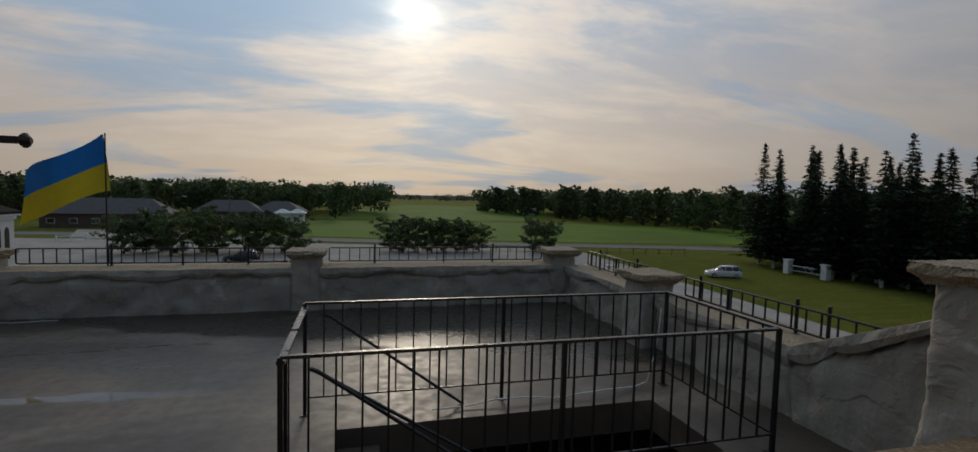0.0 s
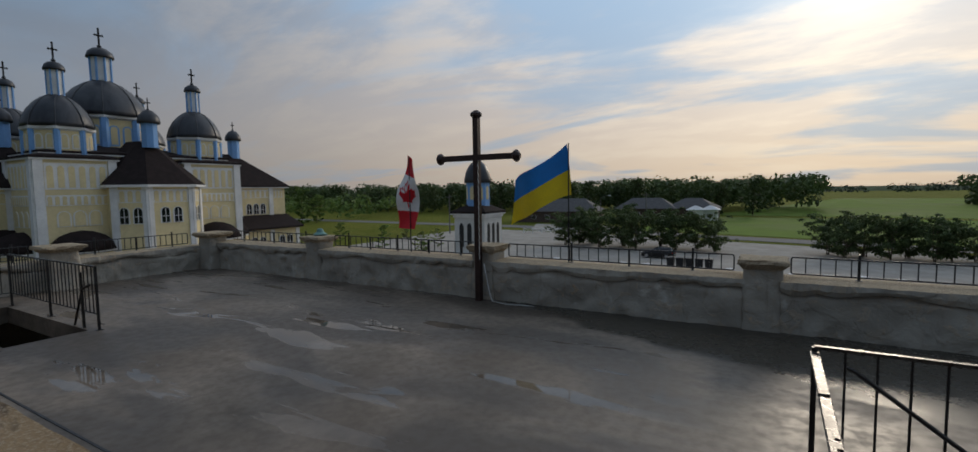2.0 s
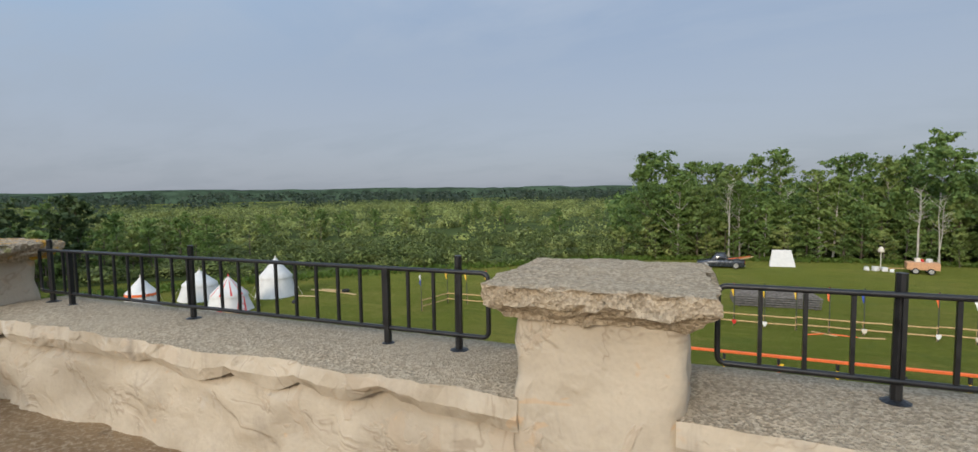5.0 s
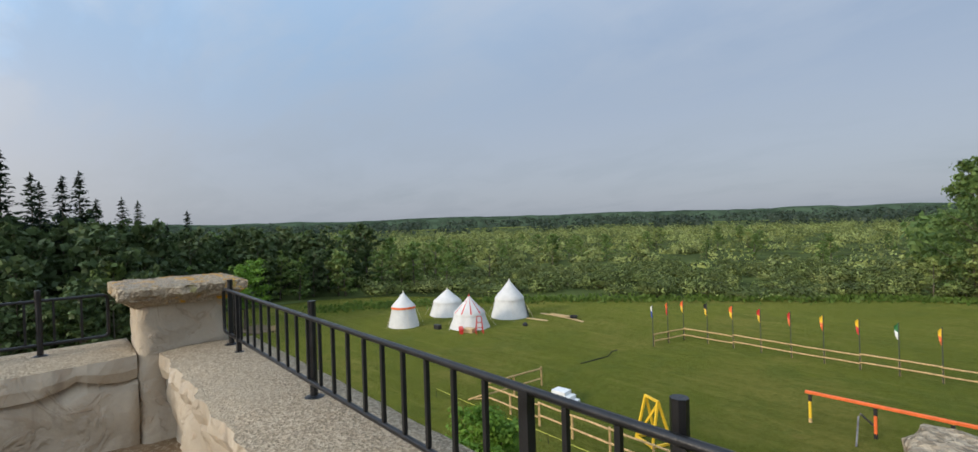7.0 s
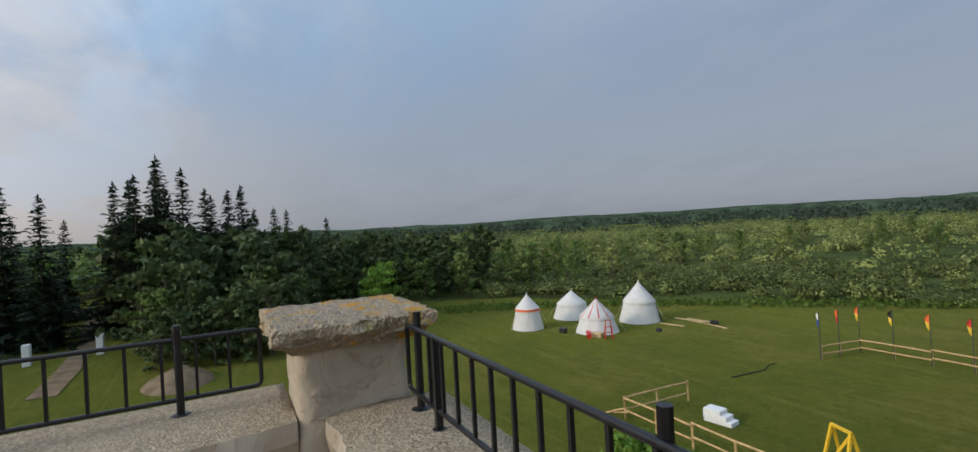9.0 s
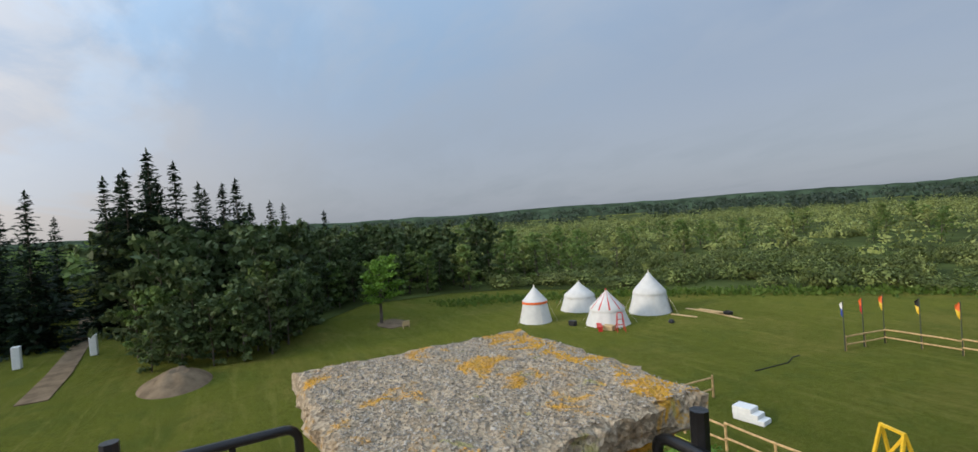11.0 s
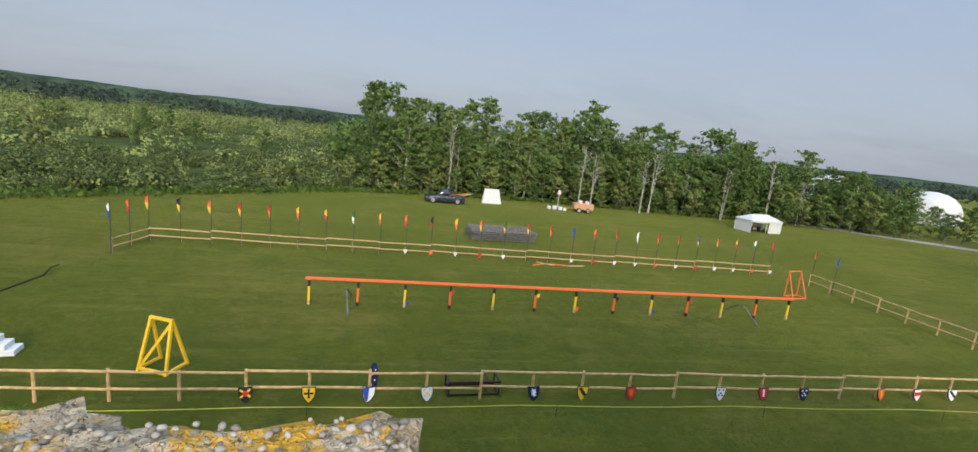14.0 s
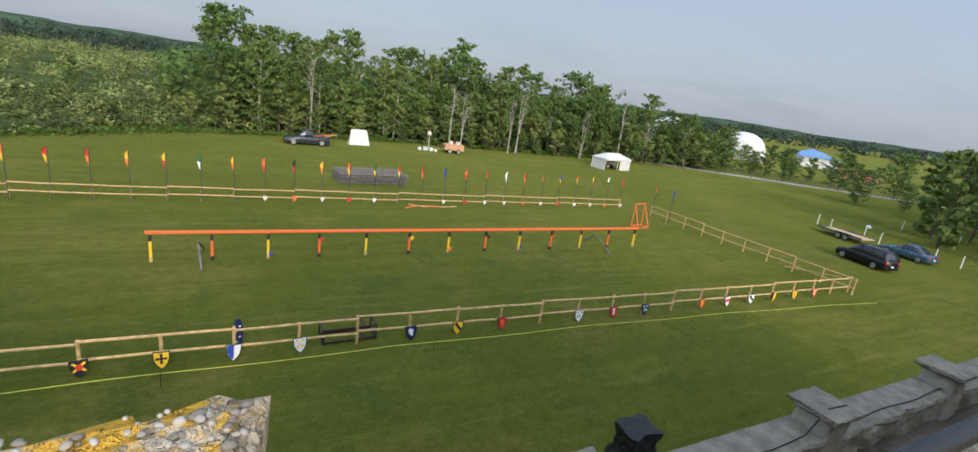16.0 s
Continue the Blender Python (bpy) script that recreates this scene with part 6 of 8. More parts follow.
for i in range(150):
    r = rng.uniform(2.6, 4.0)
    rows.append((rng.uniform(-90, 15), rng.uniform(-130, -98), G + rng.uniform(2, 8), r * 1.4, r * 1.4, r))
for i in range(200):
    r = rng.uniform(2.6, 4.2)
    rows.append((rng.uniform(80, 210), rng.uniform(-20, 80), G + rng.uniform(2, 8), r * 1.4, r * 1.4, r))
far_stuff("middle_woods", "dense dark woods beyond the fields", rows, LEAF_B, 0.75, 90, "woods", 33)
# rank grass along the edge of the mown lawn
c, nrm = [], []
for i, (x, y) in enumerate(along([(62, -24), (58, -32), (46, -47.5), (34, -57), (14, -73), (2, -77), (-20, -80), (-60, -78)], 0.22)):
    for q in range(9):
        c.append((x + rng.normal() * 1.6, y - abs(rng.normal()) * 1.4, G + rng.uniform(0.1, 0.55)))
        nrm.append((rng.normal(), rng.normal(), 0.25))
tagged(part("rank_grass", cards(np.array(c), np.array(nrm), 0.24, 5, 0.05), SEDGE), "strip of tall light green grass before the scrub", "tall grass", kind="stuff")
# ---- tournament ground ----
PITCH = 2.13
F0X, FY0 = 23.4, -20.15


def pole_rail(x0, y0, z0, x1, y1, z1, r, seed):
    pts = []
    for i in range(5):
        f = i / 4
        pts.append((x0 + (x1 - x0) * f, y0 + (y1 - y0) * f + 0.02 * nz((f * 3, seed, 0), 1.0, 2), z0 + (z1 - z0) * f + 0.025 * nz((f * 3, seed, 4), 1.0, 5)))
    return MB().tube(pts, [r * (1 + 0.15 * nz((seed, i, 0), 1.3)) for i in range(5)], 6)


def pole_fence(name, label, pts, group, hs=(1.12, 0.5), post_h=1.2, long=2):
    t = thing(name, label, "fence", group=group)
    for i, (x, y) in enumerate(pts):
        part("post", MB().tube([(x, y, G - 0.1), (x + 0.01, y, G + post_h * (1.0 if i % 2 == 0 else 0.94))], [0.062, 0.055], 7), LOG, t)
    for i in range(0, len(pts) - 1, long):
        j = min(i + long, len(pts) - 1)
        for q, h in enumerate(hs):
            e = 0.07 * ((i // long) % 2)
            part("rail", pole_rail(pts[i][0], pts[i][1] + 0.07, G + h + e, pts[j][0], pts[j][1] + 0.07, G + h + e * 0.5 - 0.03, 0.05, i + 7 * q), LOG, t)
    return t


near = [(F0X - PITCH * i, FY0 + (0.045 * max(0, i - 12) if i > 12 else 0)) for i in range(27)]
near = [(x, min(y, -19.0) if x < -10 else y) for x, y in near]
pole_fence("pole_fence", "peeled pine pole fence along the lists", near, "tournament fences")
pole_fence("pole_fence", "short return of peeled pine pole fence", [(23.4, -20.15), (23.3, -22.4), (23.2, -24.7)], "tournament fences")
pole_fence("pole_fence", "pole fence at the far end of the lists", [(-31.75, -19.1 - 2.15 * i) for i in range(10)], "tournament fences")
farp = [(22.4 - 2.02 * i, -41.5) for i in range(27)]
pole_fence("pole_fence", "pole fence below the row of pennants", farp, "tournament fences", (0.95, 0.42), 1.05)
pole_fence("pole_fence", "short return of pole fence below pennants", [(23.1, -37.9), (22.8, -39.7), (22.4, -41.5)], "tournament fences", (0.95, 0.42), 1.05)
for a, b in (((23.3, -20.2, G + 0.6), (24.6, -19.9, G + 0.02)), ((23.0, -20.0, G + 0.5), (24.4, -20.2, G + 0.02)), ((-31.9, -20, G + 0.9), (-31.6, -24, G + 0.2))):
    solid("loose_pole", MB().tube([a, b], 0.045, 6), LOG, "loose pine pole leaning on the fence", "pole", "loose poles")

# pennants on poles
PCOL = [(FWHITE, BLUE), (ORANGE, RED), (ORANGE, YELLOW), (BLACKP, YELLOW), (ORANGE, YELLOW), (RED, YELLOW), (RED, ORANGE), (YELLOW, ORANGE), (YELLOW, RED), (GREENP, FWHITE), (YELLOW, ORANGE), (ORANGE, RED), (BLACKP, RED), (YELLOW, ORANGE), (ORANGE, YELLOW), (GREENP, YELLOW), (RED, YELLOW), (RED, ORANGE), (BLUE, BLUE), (ORANGE, RED), (RED, ORANGE), (FWHITE, FWHITE), (RED, ORANGE), (RED, ORANGE), (BLUE, YELLOW), (ORANGE, YELLOW), (YELLOW, RED), (FWHITE, GREENP), (RED, RED), (RED, ORANGE), (BLUE, BLUE)]
spots = [(23.1, -37.8), (22.8, -39.6)] + [(22.4 - 2.02 * i, -41.45) for i in range(27)] + [(-31.8, -38.4), (-31.75, -36.1)]
DARKPOLE = plain("dark_green_pole", (0.06, 0.07, 0.04), 0.7, 0, 0.2)
POLE = MB().tube([(0, 0, -0.1), (0.01, 0, 3.35)], [0.044, 0.034], 6).data("pole")
for i, ((x, y), (a, b)) in enumerate(zip(spots, PCOL)):
    t = thing("pennant", "narrow coloured pennant hanging on a dark pole", "pennant", pose(x, y, G, 0, 0, rng.uniform(-25, 25)), "row of pennants")
    part("pole", POLE, DARKPOLE, t)
    w = rng.uniform(0.16, 0.24)
    ca = MB().add([(0.03, 0, 3.32), (0.03 + w, 0.05, 3.12), (0.03 + w * 0.95, -0.03, 2.85), (0.03, 0, 2.72)], [(0, 1, 2, 3)])
    cb = MB().add([(0.03, 0, 2.72), (0.03 + w * 0.95, -0.03, 2.85), (0.03 + w * 0.6, 0.05, 2.45), (0.05, 0.0, 2.22)], [(0, 1, 2, 3)])
    part("upper_cloth", ca, a, t, fix=False)
    part("lower_cloth", cb, b, t, fix=False)


def shield_outline(w, h):
    return [(-w, 0), (0, -h * 0.04), (w, 0), (w, -h * 0.34), (w * 0.86, -h * 0.57), (w * 0.52, -h * 0.81), (0, -h), (-w * 0.52, -h * 0.81), (-w * 0.86, -h * 0.57), (-w, -h * 0.34)]


def shield(x, y, base, sign, motif, label, s=0.8, z=0.60):
    """A heater shield hung on the outer side of the fence."""
    t = thing("shield", label, "shield", pose(x, y + 0.13, G + z, 4, rng.uniform(-6, 6), rng.uniform(-8, 8)), "painted shields")
    w, h = 0.30 * s, 0.80 * s
    part("rim", MB().prism(shield_outline(w, h), -0.02, 0.015), BLACKP, t)
    part("face", MB().prism([(a * 0.88, b * 0.90 - 0.03) for a, b in shield_outline(w, h)], 0.015, 0.024), base, t)
    m = MB()
    if motif == "saltire":
        for q in (1, -1):
            m.box(-0.27 * s, 0.27 * s, 0.026, 0.034, -0.035, 0.035, Matrix.Translation((0, 0, -0.30 * s)) @ Matrix.Rotation(radians(42 * q), 4, "Y"))
        part("boss", MB().prism([(0.13 * s * math.cos(q * 0.785), -0.30 * s + 0.13 * s * math.sin(q * 0.785)) for q in range(8)], 0.036, 0.044), RED, t)
    elif motif == "cross":
        m.box(-0.15 * s, 0.15 * s, 0.026, 0.034, -0.36 * s, -0.28 * s).box(-0.04 * s, 0.04 * s, 0.026, 0.0345, -0.49 * s, -0.15 * s)
        for a, b in ((-0.15, -0.32), (0.15, -0.32), (0, -0.49), (0, -0.15)):
            m.prism([((a + 0.06 * math.cos(q * 0.785)) * s, (b + 0.06 * math.sin(q * 0.785)) * s) for q in range(8)], 0.026, 0.036)
    elif motif == "half":
        m.prism([(0, -0.04), (w * 0.86, -0.04), (w * 0.86, -h * 0.42), (w * 0.4, -h * 0.8), (0, -h * 0.88)], 0.026, 0.03)
    elif motif == "bend":
        m.box(-0.33 * s, 0.33 * s, 0.026, 0.034, -0.06, 0.06, Matrix.Translation((0, 0, -0.30 * s)) @ Matrix.Rotation(radians(-48), 4, "Y") @ Matrix.Diagonal((0.8, 1, 1, 1)))
    elif motif == "beast":
        pts = [(-0.14, -0.50), (-0.05, -0.40), (-0.16, -0.30), (-0.06, -0.28), (-0.12, -0.14), (0.0, -0.18), (0.08, -0.10), (0.10, -0.22), (0.17, -0.26), (0.06, -0.32), (0.15, -0.44), (0.04, -0.42), (0.02, -0.54)]
        m.prism([(a * s, b * s) for a, b in pts], 0.026, 0.033)
    elif motif == "dots":
        for a, b in ((-0.13, -0.15), (0.13, -0.15), (0, -0.32), (-0.1, -0.44), (0.1, -0.44)):
            m.prism([((a + 0.055 * math.cos(q * 0.785)) * s, (b + 0.055 * math.sin(q * 0.785)) * s) for q in range(8)], 0.026, 0.034)
    elif motif == "pale":
        m.box(-0.05 * s, 0.05 * s, 0.026, 0.034, -0.52 * s, -0.10 * s)
    elif motif == "fess":
        m.prism([(-w * 0.84, -0.2 * s), (w * 0.84, -0.2 * s), (w * 0.80, -0.42 * s), (-w * 0.80, -0.42 * s)], 0.026, 0.03)
    if m.v:
        part("charge", m, sign, t)
    return t


SH = [(6, BLACKP, YELLOW, "saltire", "black shield with crossed gold axes and a red boss"), (7, YELLOW, BLACKP, "cross", "gold shield with a black cross"), (8, WHITE, BLUE, "half", "white and pale blue painted shield"), (9, WHITE, YELLOW, "dots", "black-rimmed white shield with gold marks"),
      (11, NAVY, WHITE, "beast", "dark blue shield with a white beast"), (12, YELLOW, BLACKP, "bend", "gold shield with a black bend"), (13, RED, ORANGE, "beast", "red shield with a gold beast"), (15, WHITE, BLACKP, "dots", "white shield with black spots"), (16, RED, WHITE, "pale", "red shield with a white pale"), (17, NAVY, WHITE, "dots", "blue shield with white marks"),
      (19, ORANGE, YELLOW, "pale", "narrow orange shield hung on the fence"), (20, WHITE, RED, "fess", "white shield with a red band"), (21, WHITE, BLACKP, "bend", "white shield with a black bend"), (22, YELLOW, BLACKP, "half", "black and yellow shield"), (23, YELLOW, ORANGE, "pale", "yellow and orange shield"), (24, ORANGE, WHITE, "dots", "orange shield with white marks")]
for i, base, sign, motif, lab in SH:
    shield(near[i][0], near[i][1], base, sign, motif, lab)
t = thing("shield", "tall blue shield with white stars behind the fence", "shield", pose(near[8][0] - 0.12, near[8][1] - 0.1, G + 1.35), "painted shields")
part("face", MB().prism([(-0.14, -1.0), (0.14, -1.0), (0.17, -0.3), (0.10, 0.02), (0, 0.1), (-0.10, 0.02), (-0.17, -0.3)], -0.02, 0.02), NAVY, t)
for a, b in ((-0.06, -0.2), (0.07, -0.4), (-0.05, -0.6), (0.06, -0.8)):
    part("star", MB().prism([(a + (0.05 if q % 2 else 0.022) * math.cos(q * 0.628), b + (0.05 if q % 2 else 0.022) * math.sin(q * 0.628)) for q in range(10)], 0.02, 0.026), WHITE, t)
# small shields and discs at the foot of the far fence
for i in range(9, 27):
    if i in (14, 15):
        continue
    col = (ORANGE, CANVAS_IN, RED, WHITE, CANVAS_IN)[i % 5]
    sm = solid("small_shield", MB().prism(shield_outline(0.15, 0.36), -0.02, 0.02), col, "small painted shield at the foot of the far fence", "shield", "small shields")
    sm.matrix_basis = pose(22.4 - 2.02 * i, -41.33, G + 0.52, -6, 0, rng.uniform(-12, 12))

# tilt barrier
t = thing("tilt_barrier", "long jousting barrier with an orange rail on striped posts", "barrier")
tx = [9.9 - 2.60 * i for i in range(13)]
part("rail", MB().cbox(-21.5, 10.1, -29.97, -29.80, G + 1.42, G + 1.56, 0.02), ORANGE, t)
for i, x in enumerate(tx):
    post = part("post", MB().cbox(x - 0.06, x + 0.06, -29.95, -29.83, G - 0.1, G + 1.42, 0.012), YELLOW if i % 2 == 0 else ORANGE, t)
    part("collar", MB().box(x - 0.066, x + 0.066, -29.957, -29.823, G + 1.05, G + 1.40), BLACKP, post)
    part("foot", MB().box(x - 0.066, x + 0.066, -29.957, -29.823, G - 0.1, G + 0.22), LOG if i % 2 == 0 else BLACKP, post)
for x in (7.9, -17.6):
    for y0, y1 in ((-30.1, -31.5), (-29.7, -28.3)):
        part("brace", MB().tube([(x, y0, G + 0.9), (x - 0.2, y1, G)], 0.05, 4), GREYPOLE, t)
for i, x in enumerate(tx[2:11]):
    col = (BLUE, RED, GREENP, YELLOW, ORANGE, BLACKP)[i % 6]
    s2 = solid("target_tag", MB().prism(shield_outline(0.09, 0.26), -0.01, 0.01), col, "tiny painted tag hanging by the jousting barrier", "tag", "barrier tags")
    s2.matrix_basis = pose(x - 0.12, -29.76, G + (1.15 if i % 2 else 0.40), 0, 0, 0)

# loose gear on the lawn
def rope_y(i):
    return -18.87 + 0.0012 * max(0.0, 1.5 * i - 18.4) ** 2


solid("boundary_rope", MB().tube([(26.4 - 1.5 * i, rope_y(i) + 0.02 * math.sin(i), G + 0.5 - 0.06 * abs(math.sin(i * 0.55))) for i in range(39)], 0.012, 4), ROPE, "thin yellow rope strung along the lists", "rope", smooth=True)
for i in range(0, 39, 6):
    solid("rope_stake", MB().tube([(26.4 - 1.5 * i, rope_y(i), G - 0.05), (26.4 - 1.5 * i, rope_y(i), G + 0.56)], 0.012, 5), IRON, "thin steel stake holding the rope", "stake", "rope stakes")
solid("hose", MB().tube([(24.3 - 0.07 * i, -30.0 - 0.56 * i + 0.12 * math.sin(i * 1.3), G + 0.05 + (0.30 if i > 5 else 0)) for i in range(8)], 0.035, 5), BLACK, "dark hose lying on the grass", "hose", smooth=True)

t = thing("a_frame", "yellow painted timber A-frame standing on the grass", "wooden frame", pose(14.2, -22.5, G, 0, 0, 158))
t.scale = (0.8, 0.8, 0.84)
for a, b in (((-0.75, -0.6, 0), (-0.55, 0, 2.45)), ((0.75, -0.6, 0), (0.55, 0, 2.45)), ((-0.75, 0.75, 0), (-0.55, 0, 2.45)), ((0.75, 0.75, 0), (0.55, 0, 2.45)), ((-0.6, 0, 2.40), (0.6, 0, 2.40)), ((-0.75, -0.58, 0.12), (0.75, -0.58, 0.12)), ((-0.75, -0.6, 0.1), (-0.75, 0.75, 0.1)), ((0.75, -0.6, 0.1), (0.75, 0.75, 0.1)), ((-0.7, -0.5, 0.2), (0.55, 0.0, 2.3))):
    part("beam", MB().tube([a, b], 0.085, 4), YELLOW, t)
t = thing("mounting_block", "white painted stepped mounting block on the lawn", "mounting block", pose(20.3, -23.6, G, 0, 0, 8))
t.scale = (1.0, 0.85, 0.8)
for i, (w, z) in enumerate(((1.45, 0.28), (1.2, 0.55), (0.9, 0.82))):
    part("step", MB().cbox(-w / 2 + 0.15 * i, w / 2 + 0.15 * i, -0.42, 0.42, z - 0.28, z, 0.02), WHITE, t)
t = thing("table_frame", "dark steel table frame lying behind the fence", "table frame", pose(2.35, -20.75, G, 0, 0, 2))
for x in (-1.05, 1.0):
    for y in (-0.4, 0.4):
        part("leg", MB().tube([(x, y, 0), (x, y, 0.62)], 0.04, 4), BLACKP, t)
for z in (0.06, 0.58):
    for a, b in (((-1.05, -0.4), (1.0, -0.4)), ((-1.05, 0.4), (1.0, 0.4)), ((-1.05, -0.4), (-1.05, 0.4)), ((1.0, -0.4), (1.0, 0.4)), ((-0.6, -0.4), (-0.6, 0.4))):
        part("bar", MB().tube([(*a, z), (*b, z)], 0.045, 4), RUST, t)
t = thing("goal_frame", "orange tubular steel frame at the end of the lists", "steel frame", pose(-26.8, -35.3, G, 0, 0, 10))
for a, b in (((-0.75, 0, 0), (-0.7, 0, 2.1)), ((0.75, 0, 0), (0.7, 0, 2.1)), ((-0.7, 0, 2.1), (0.7, 0, 2.1)), ((-0.75, 0, 0.05), (0.75, 0, 0.05)), ((-0.75, 0, 0.05), (-0.75, 0.8, 0.05)), ((0.75, 0, 0.05), (0.75, 0.8, 0.05)), ((-0.75, 0.8, 0.05), (0.75, 0.8, 0.05)), ((-0.75, 0.8, 0.05), (-0.7, 0, 2.0)), ((0.75, 0.8, 0.05), (0.7, 0, 2.0))):
    part("tube", MB().tube([a, b], 0.05, 6), ORANGE, t)
t = thing("pole_stack", "flat stack of grey weathered fence panels on the grass", "stack of poles", pose(-5.6, -50.2, G, 0, 0, 3))
for k2 in range(5):
    for j in range(6):
        y = -1.6 + 0.62 * j + 0.1 * k2
        part("pole", MB().tube([(-3.3, y, 0.12 + 0.22 * k2), (3.3, y + 0.05, 0.14 + 0.22 * k2)], 0.065, 5), GREYPOLE, t)
for x in (-2.9, 0.1, 2.9):
    part("bearer", MB().box(x - 0.07, x + 0.07, -1.8, 1.7, 0.0, 0.06), BLACKP, t)
for x, y, yaw, ln in ((37.8, -42.4, 5, 3.4), (36.2, -42.2, -4, 3.0), (34.8, -42.0, -12, 3.4), (37.5, -39.5, 10, 2.6), (36.6, -42.6, 2, 3.2)):
    solid("plank", MB().cbox(-ln / 2, ln / 2, -0.14, 0.14, 0, 0.07, 0.01), PLANK, "pale sawn plank lying on the lawn", "plank", "loose planks").matrix_basis = pose(x, y, G + (0.02 if x != 36.6 else 0.10), 0, 0, yaw)
solid("tub", MB().lathe([(0.34, 0), (0.4, 0.05), (0.42, 0.26), (0.36, 0.28), (0.32, 0.10)], 14, (34.9, -42.3, G + 0.1)), BLACKP, "black round tub on the planks", "tub")
for i, (x, y) in enumerate(((-7.5, -41.0), (-8.6, -40.9), (-10.2, -40.8), (-6.9, -40.7))):
    solid("loose_board", MB().cbox(-0.8, 0.8, -0.08, 0.08, 0, 0.06, 0.01), ORANGE if i % 2 else LOG, "short painted board lying before the far fence", "board", "loose boards").matrix_basis = pose(x, y, G + 0.02, 0, 0, 20 * i - 30)
solid("wooden_sign", MB().box(-0.45, 0.45, -0.03, 0.03, 0.25, 0.75).box(-0.4, -0.32, -0.03, 0.03, 0, 0.3).box(0.32, 0.4, -0.03, 0.03, 0, 0.3), PLANK, "small pale board sign near the lawn tree", "sign").matrix_basis = pose(52.9, -17.6, G, 0, 0, -70)
mb = MB()
for i in range(13):
    for j in range(24):
        r, w = i / 12, 2 * math.pi * j / 24
        h2 = max(0, 1 - r * r) * (1 + 0.5 * nz((r * math.cos(w), r * math.sin(w), 0), 2.2, 3))
        mb.v.append((48.0 + 3.4 * r * math.cos(w), 1.6 + 2.4 * r * math.sin(w), G - 0.02 + 0.9 * h2))
mb.f = [(i * 24 + j, i * 24 + (j + 1) % 24, (i + 1) * 24 + (j + 1) % 24, (i + 1) * 24 + j) for i in range(12) for j in range(24)]
solid("earth_mound", mb, DIRT, "low heap of bare earth on the lawn", "mound", kind="", smooth=True)
sheet("bare_patch", [(56 + 2.4 * math.cos(a * 0.524) * (1 + 0.2 * math.sin(a * 3)), -17.2 + 1.6 * math.sin(a * 0.524)) for a in range(12)], G + 0.07, DIRT, "bare dark soil under the lawn tree", "soil")


# ---- tents ----
def pavilion(x, y, r, wall, peak, label, n=12, trim=None, stripes=None, yaw=0.0, flap=None, ridge=0.0):
    """A round canvas tent: splayed wall, valance, curved cone roof, guy pegs."""
    t = thing("pavilion_tent", label, "tent", pose(x, y, G, 0, 0, yaw), "canvas tents")
    mb = MB()
    seg = 6 if stripes else 3
    cols = n * seg
    r *= 0.88
    lv = [(1.36, 0.0), (1.16, wall * 0.5), (0.99, wall)]
    for g, z in lv:
        for j in range(cols):
            w = 2 * math.pi * j / cols
            sag = 1 - 0.035 * (0.5 - 0.5 * math.cos(2 * math.pi * (j % seg) / seg)) + 0.012 * nz((j, z, 0), 1.0, x)
            mb.v.append((r * g * sag * math.cos(w) + (ridge if math.cos(w) > 0 else -ridge), r * g * sag * math.sin(w), z))
    mb.f = [(k * cols + j, k * cols + (j + 1) % cols, (k + 1) * cols + (j + 1) % cols, (k + 1) * cols + j) for k in range(2) for j in range(cols)]
    part("wall", mb, CANVAS, t, smooth=True, fix=False)
    roof, red = MB(), MB()
    prof = [(1.05, wall - 0.22), (1.04, wall), (0.78, wall + (peak - wall) * 0.25), (0.51, wall + (peak - wall) * 0.50), (0.25, wall + (peak - wall) * 0.76), (0.02, peak)]
    for k in range(len(prof) - 1):
        for j in range(cols):
            q = [prof[k], prof[k], prof[k + 1], prof[k + 1]]
            ws = [2 * math.pi * j / cols, 2 * math.pi * (j + 1) / cols, 2 * math.pi * (j + 1) / cols, 2 * math.pi * j / cols]
            vs = [(r * a * math.cos(w) + (ridge * min(1, a * 1.3) if math.cos(w) > 0 else -ridge * min(1, a * 1.3)), r * a * math.sin(w), z) for (a, z), w in zip(q, ws)]
            hit = (stripes and j % seg == 0 and k > 0) or (trim and k == 0)
            (red if hit else roof).add(vs, [(0, 1, 2, 3)])
    part("roof", weld(roof.data("roof", False, False)), CANVAS, t)
    if red.v:
        part("stripe" if stripes else "valance", weld(red.data("stripe", False, False)), RED if stripes else ORANGE, t, "red roof stripes" if stripes else "orange valance band")
    part("finial", MB().lathe([(0.03, peak - 0.1), (0.08, peak + 0.02), (0.02, peak + 0.18)], 8), RED if stripes else CANVAS_IN, t)
    if flap is not None:
        m = pose(0, 0, 0, 0, 0, flap)
        # black triangle on the wall stands in for the unlit tent interior
        part("door_flap", MB().add([m @ Vector(p) for p in ((r * 1.375, -0.3, 0), (r * 1.375, 0.3, 0), (r * 1.02, 0.05, wall - 0.1))], [(0, 1, 2)]), BLACKP, t, "black panel painted as the dark of an open doorway", fix=False)
    for j in range(0, n, 2):
        w = 2 * math.pi * (j + 0.5) / n
        part("guy_line", MB().tube([(r * 1.0 * math.cos(w), r * 1.0 * math.sin(w), wall), (r * 1.75 * math.cos(w), r * 1.75 * math.sin(w), 0)], 0.012, 3), CANVAS_IN, t)
    return t


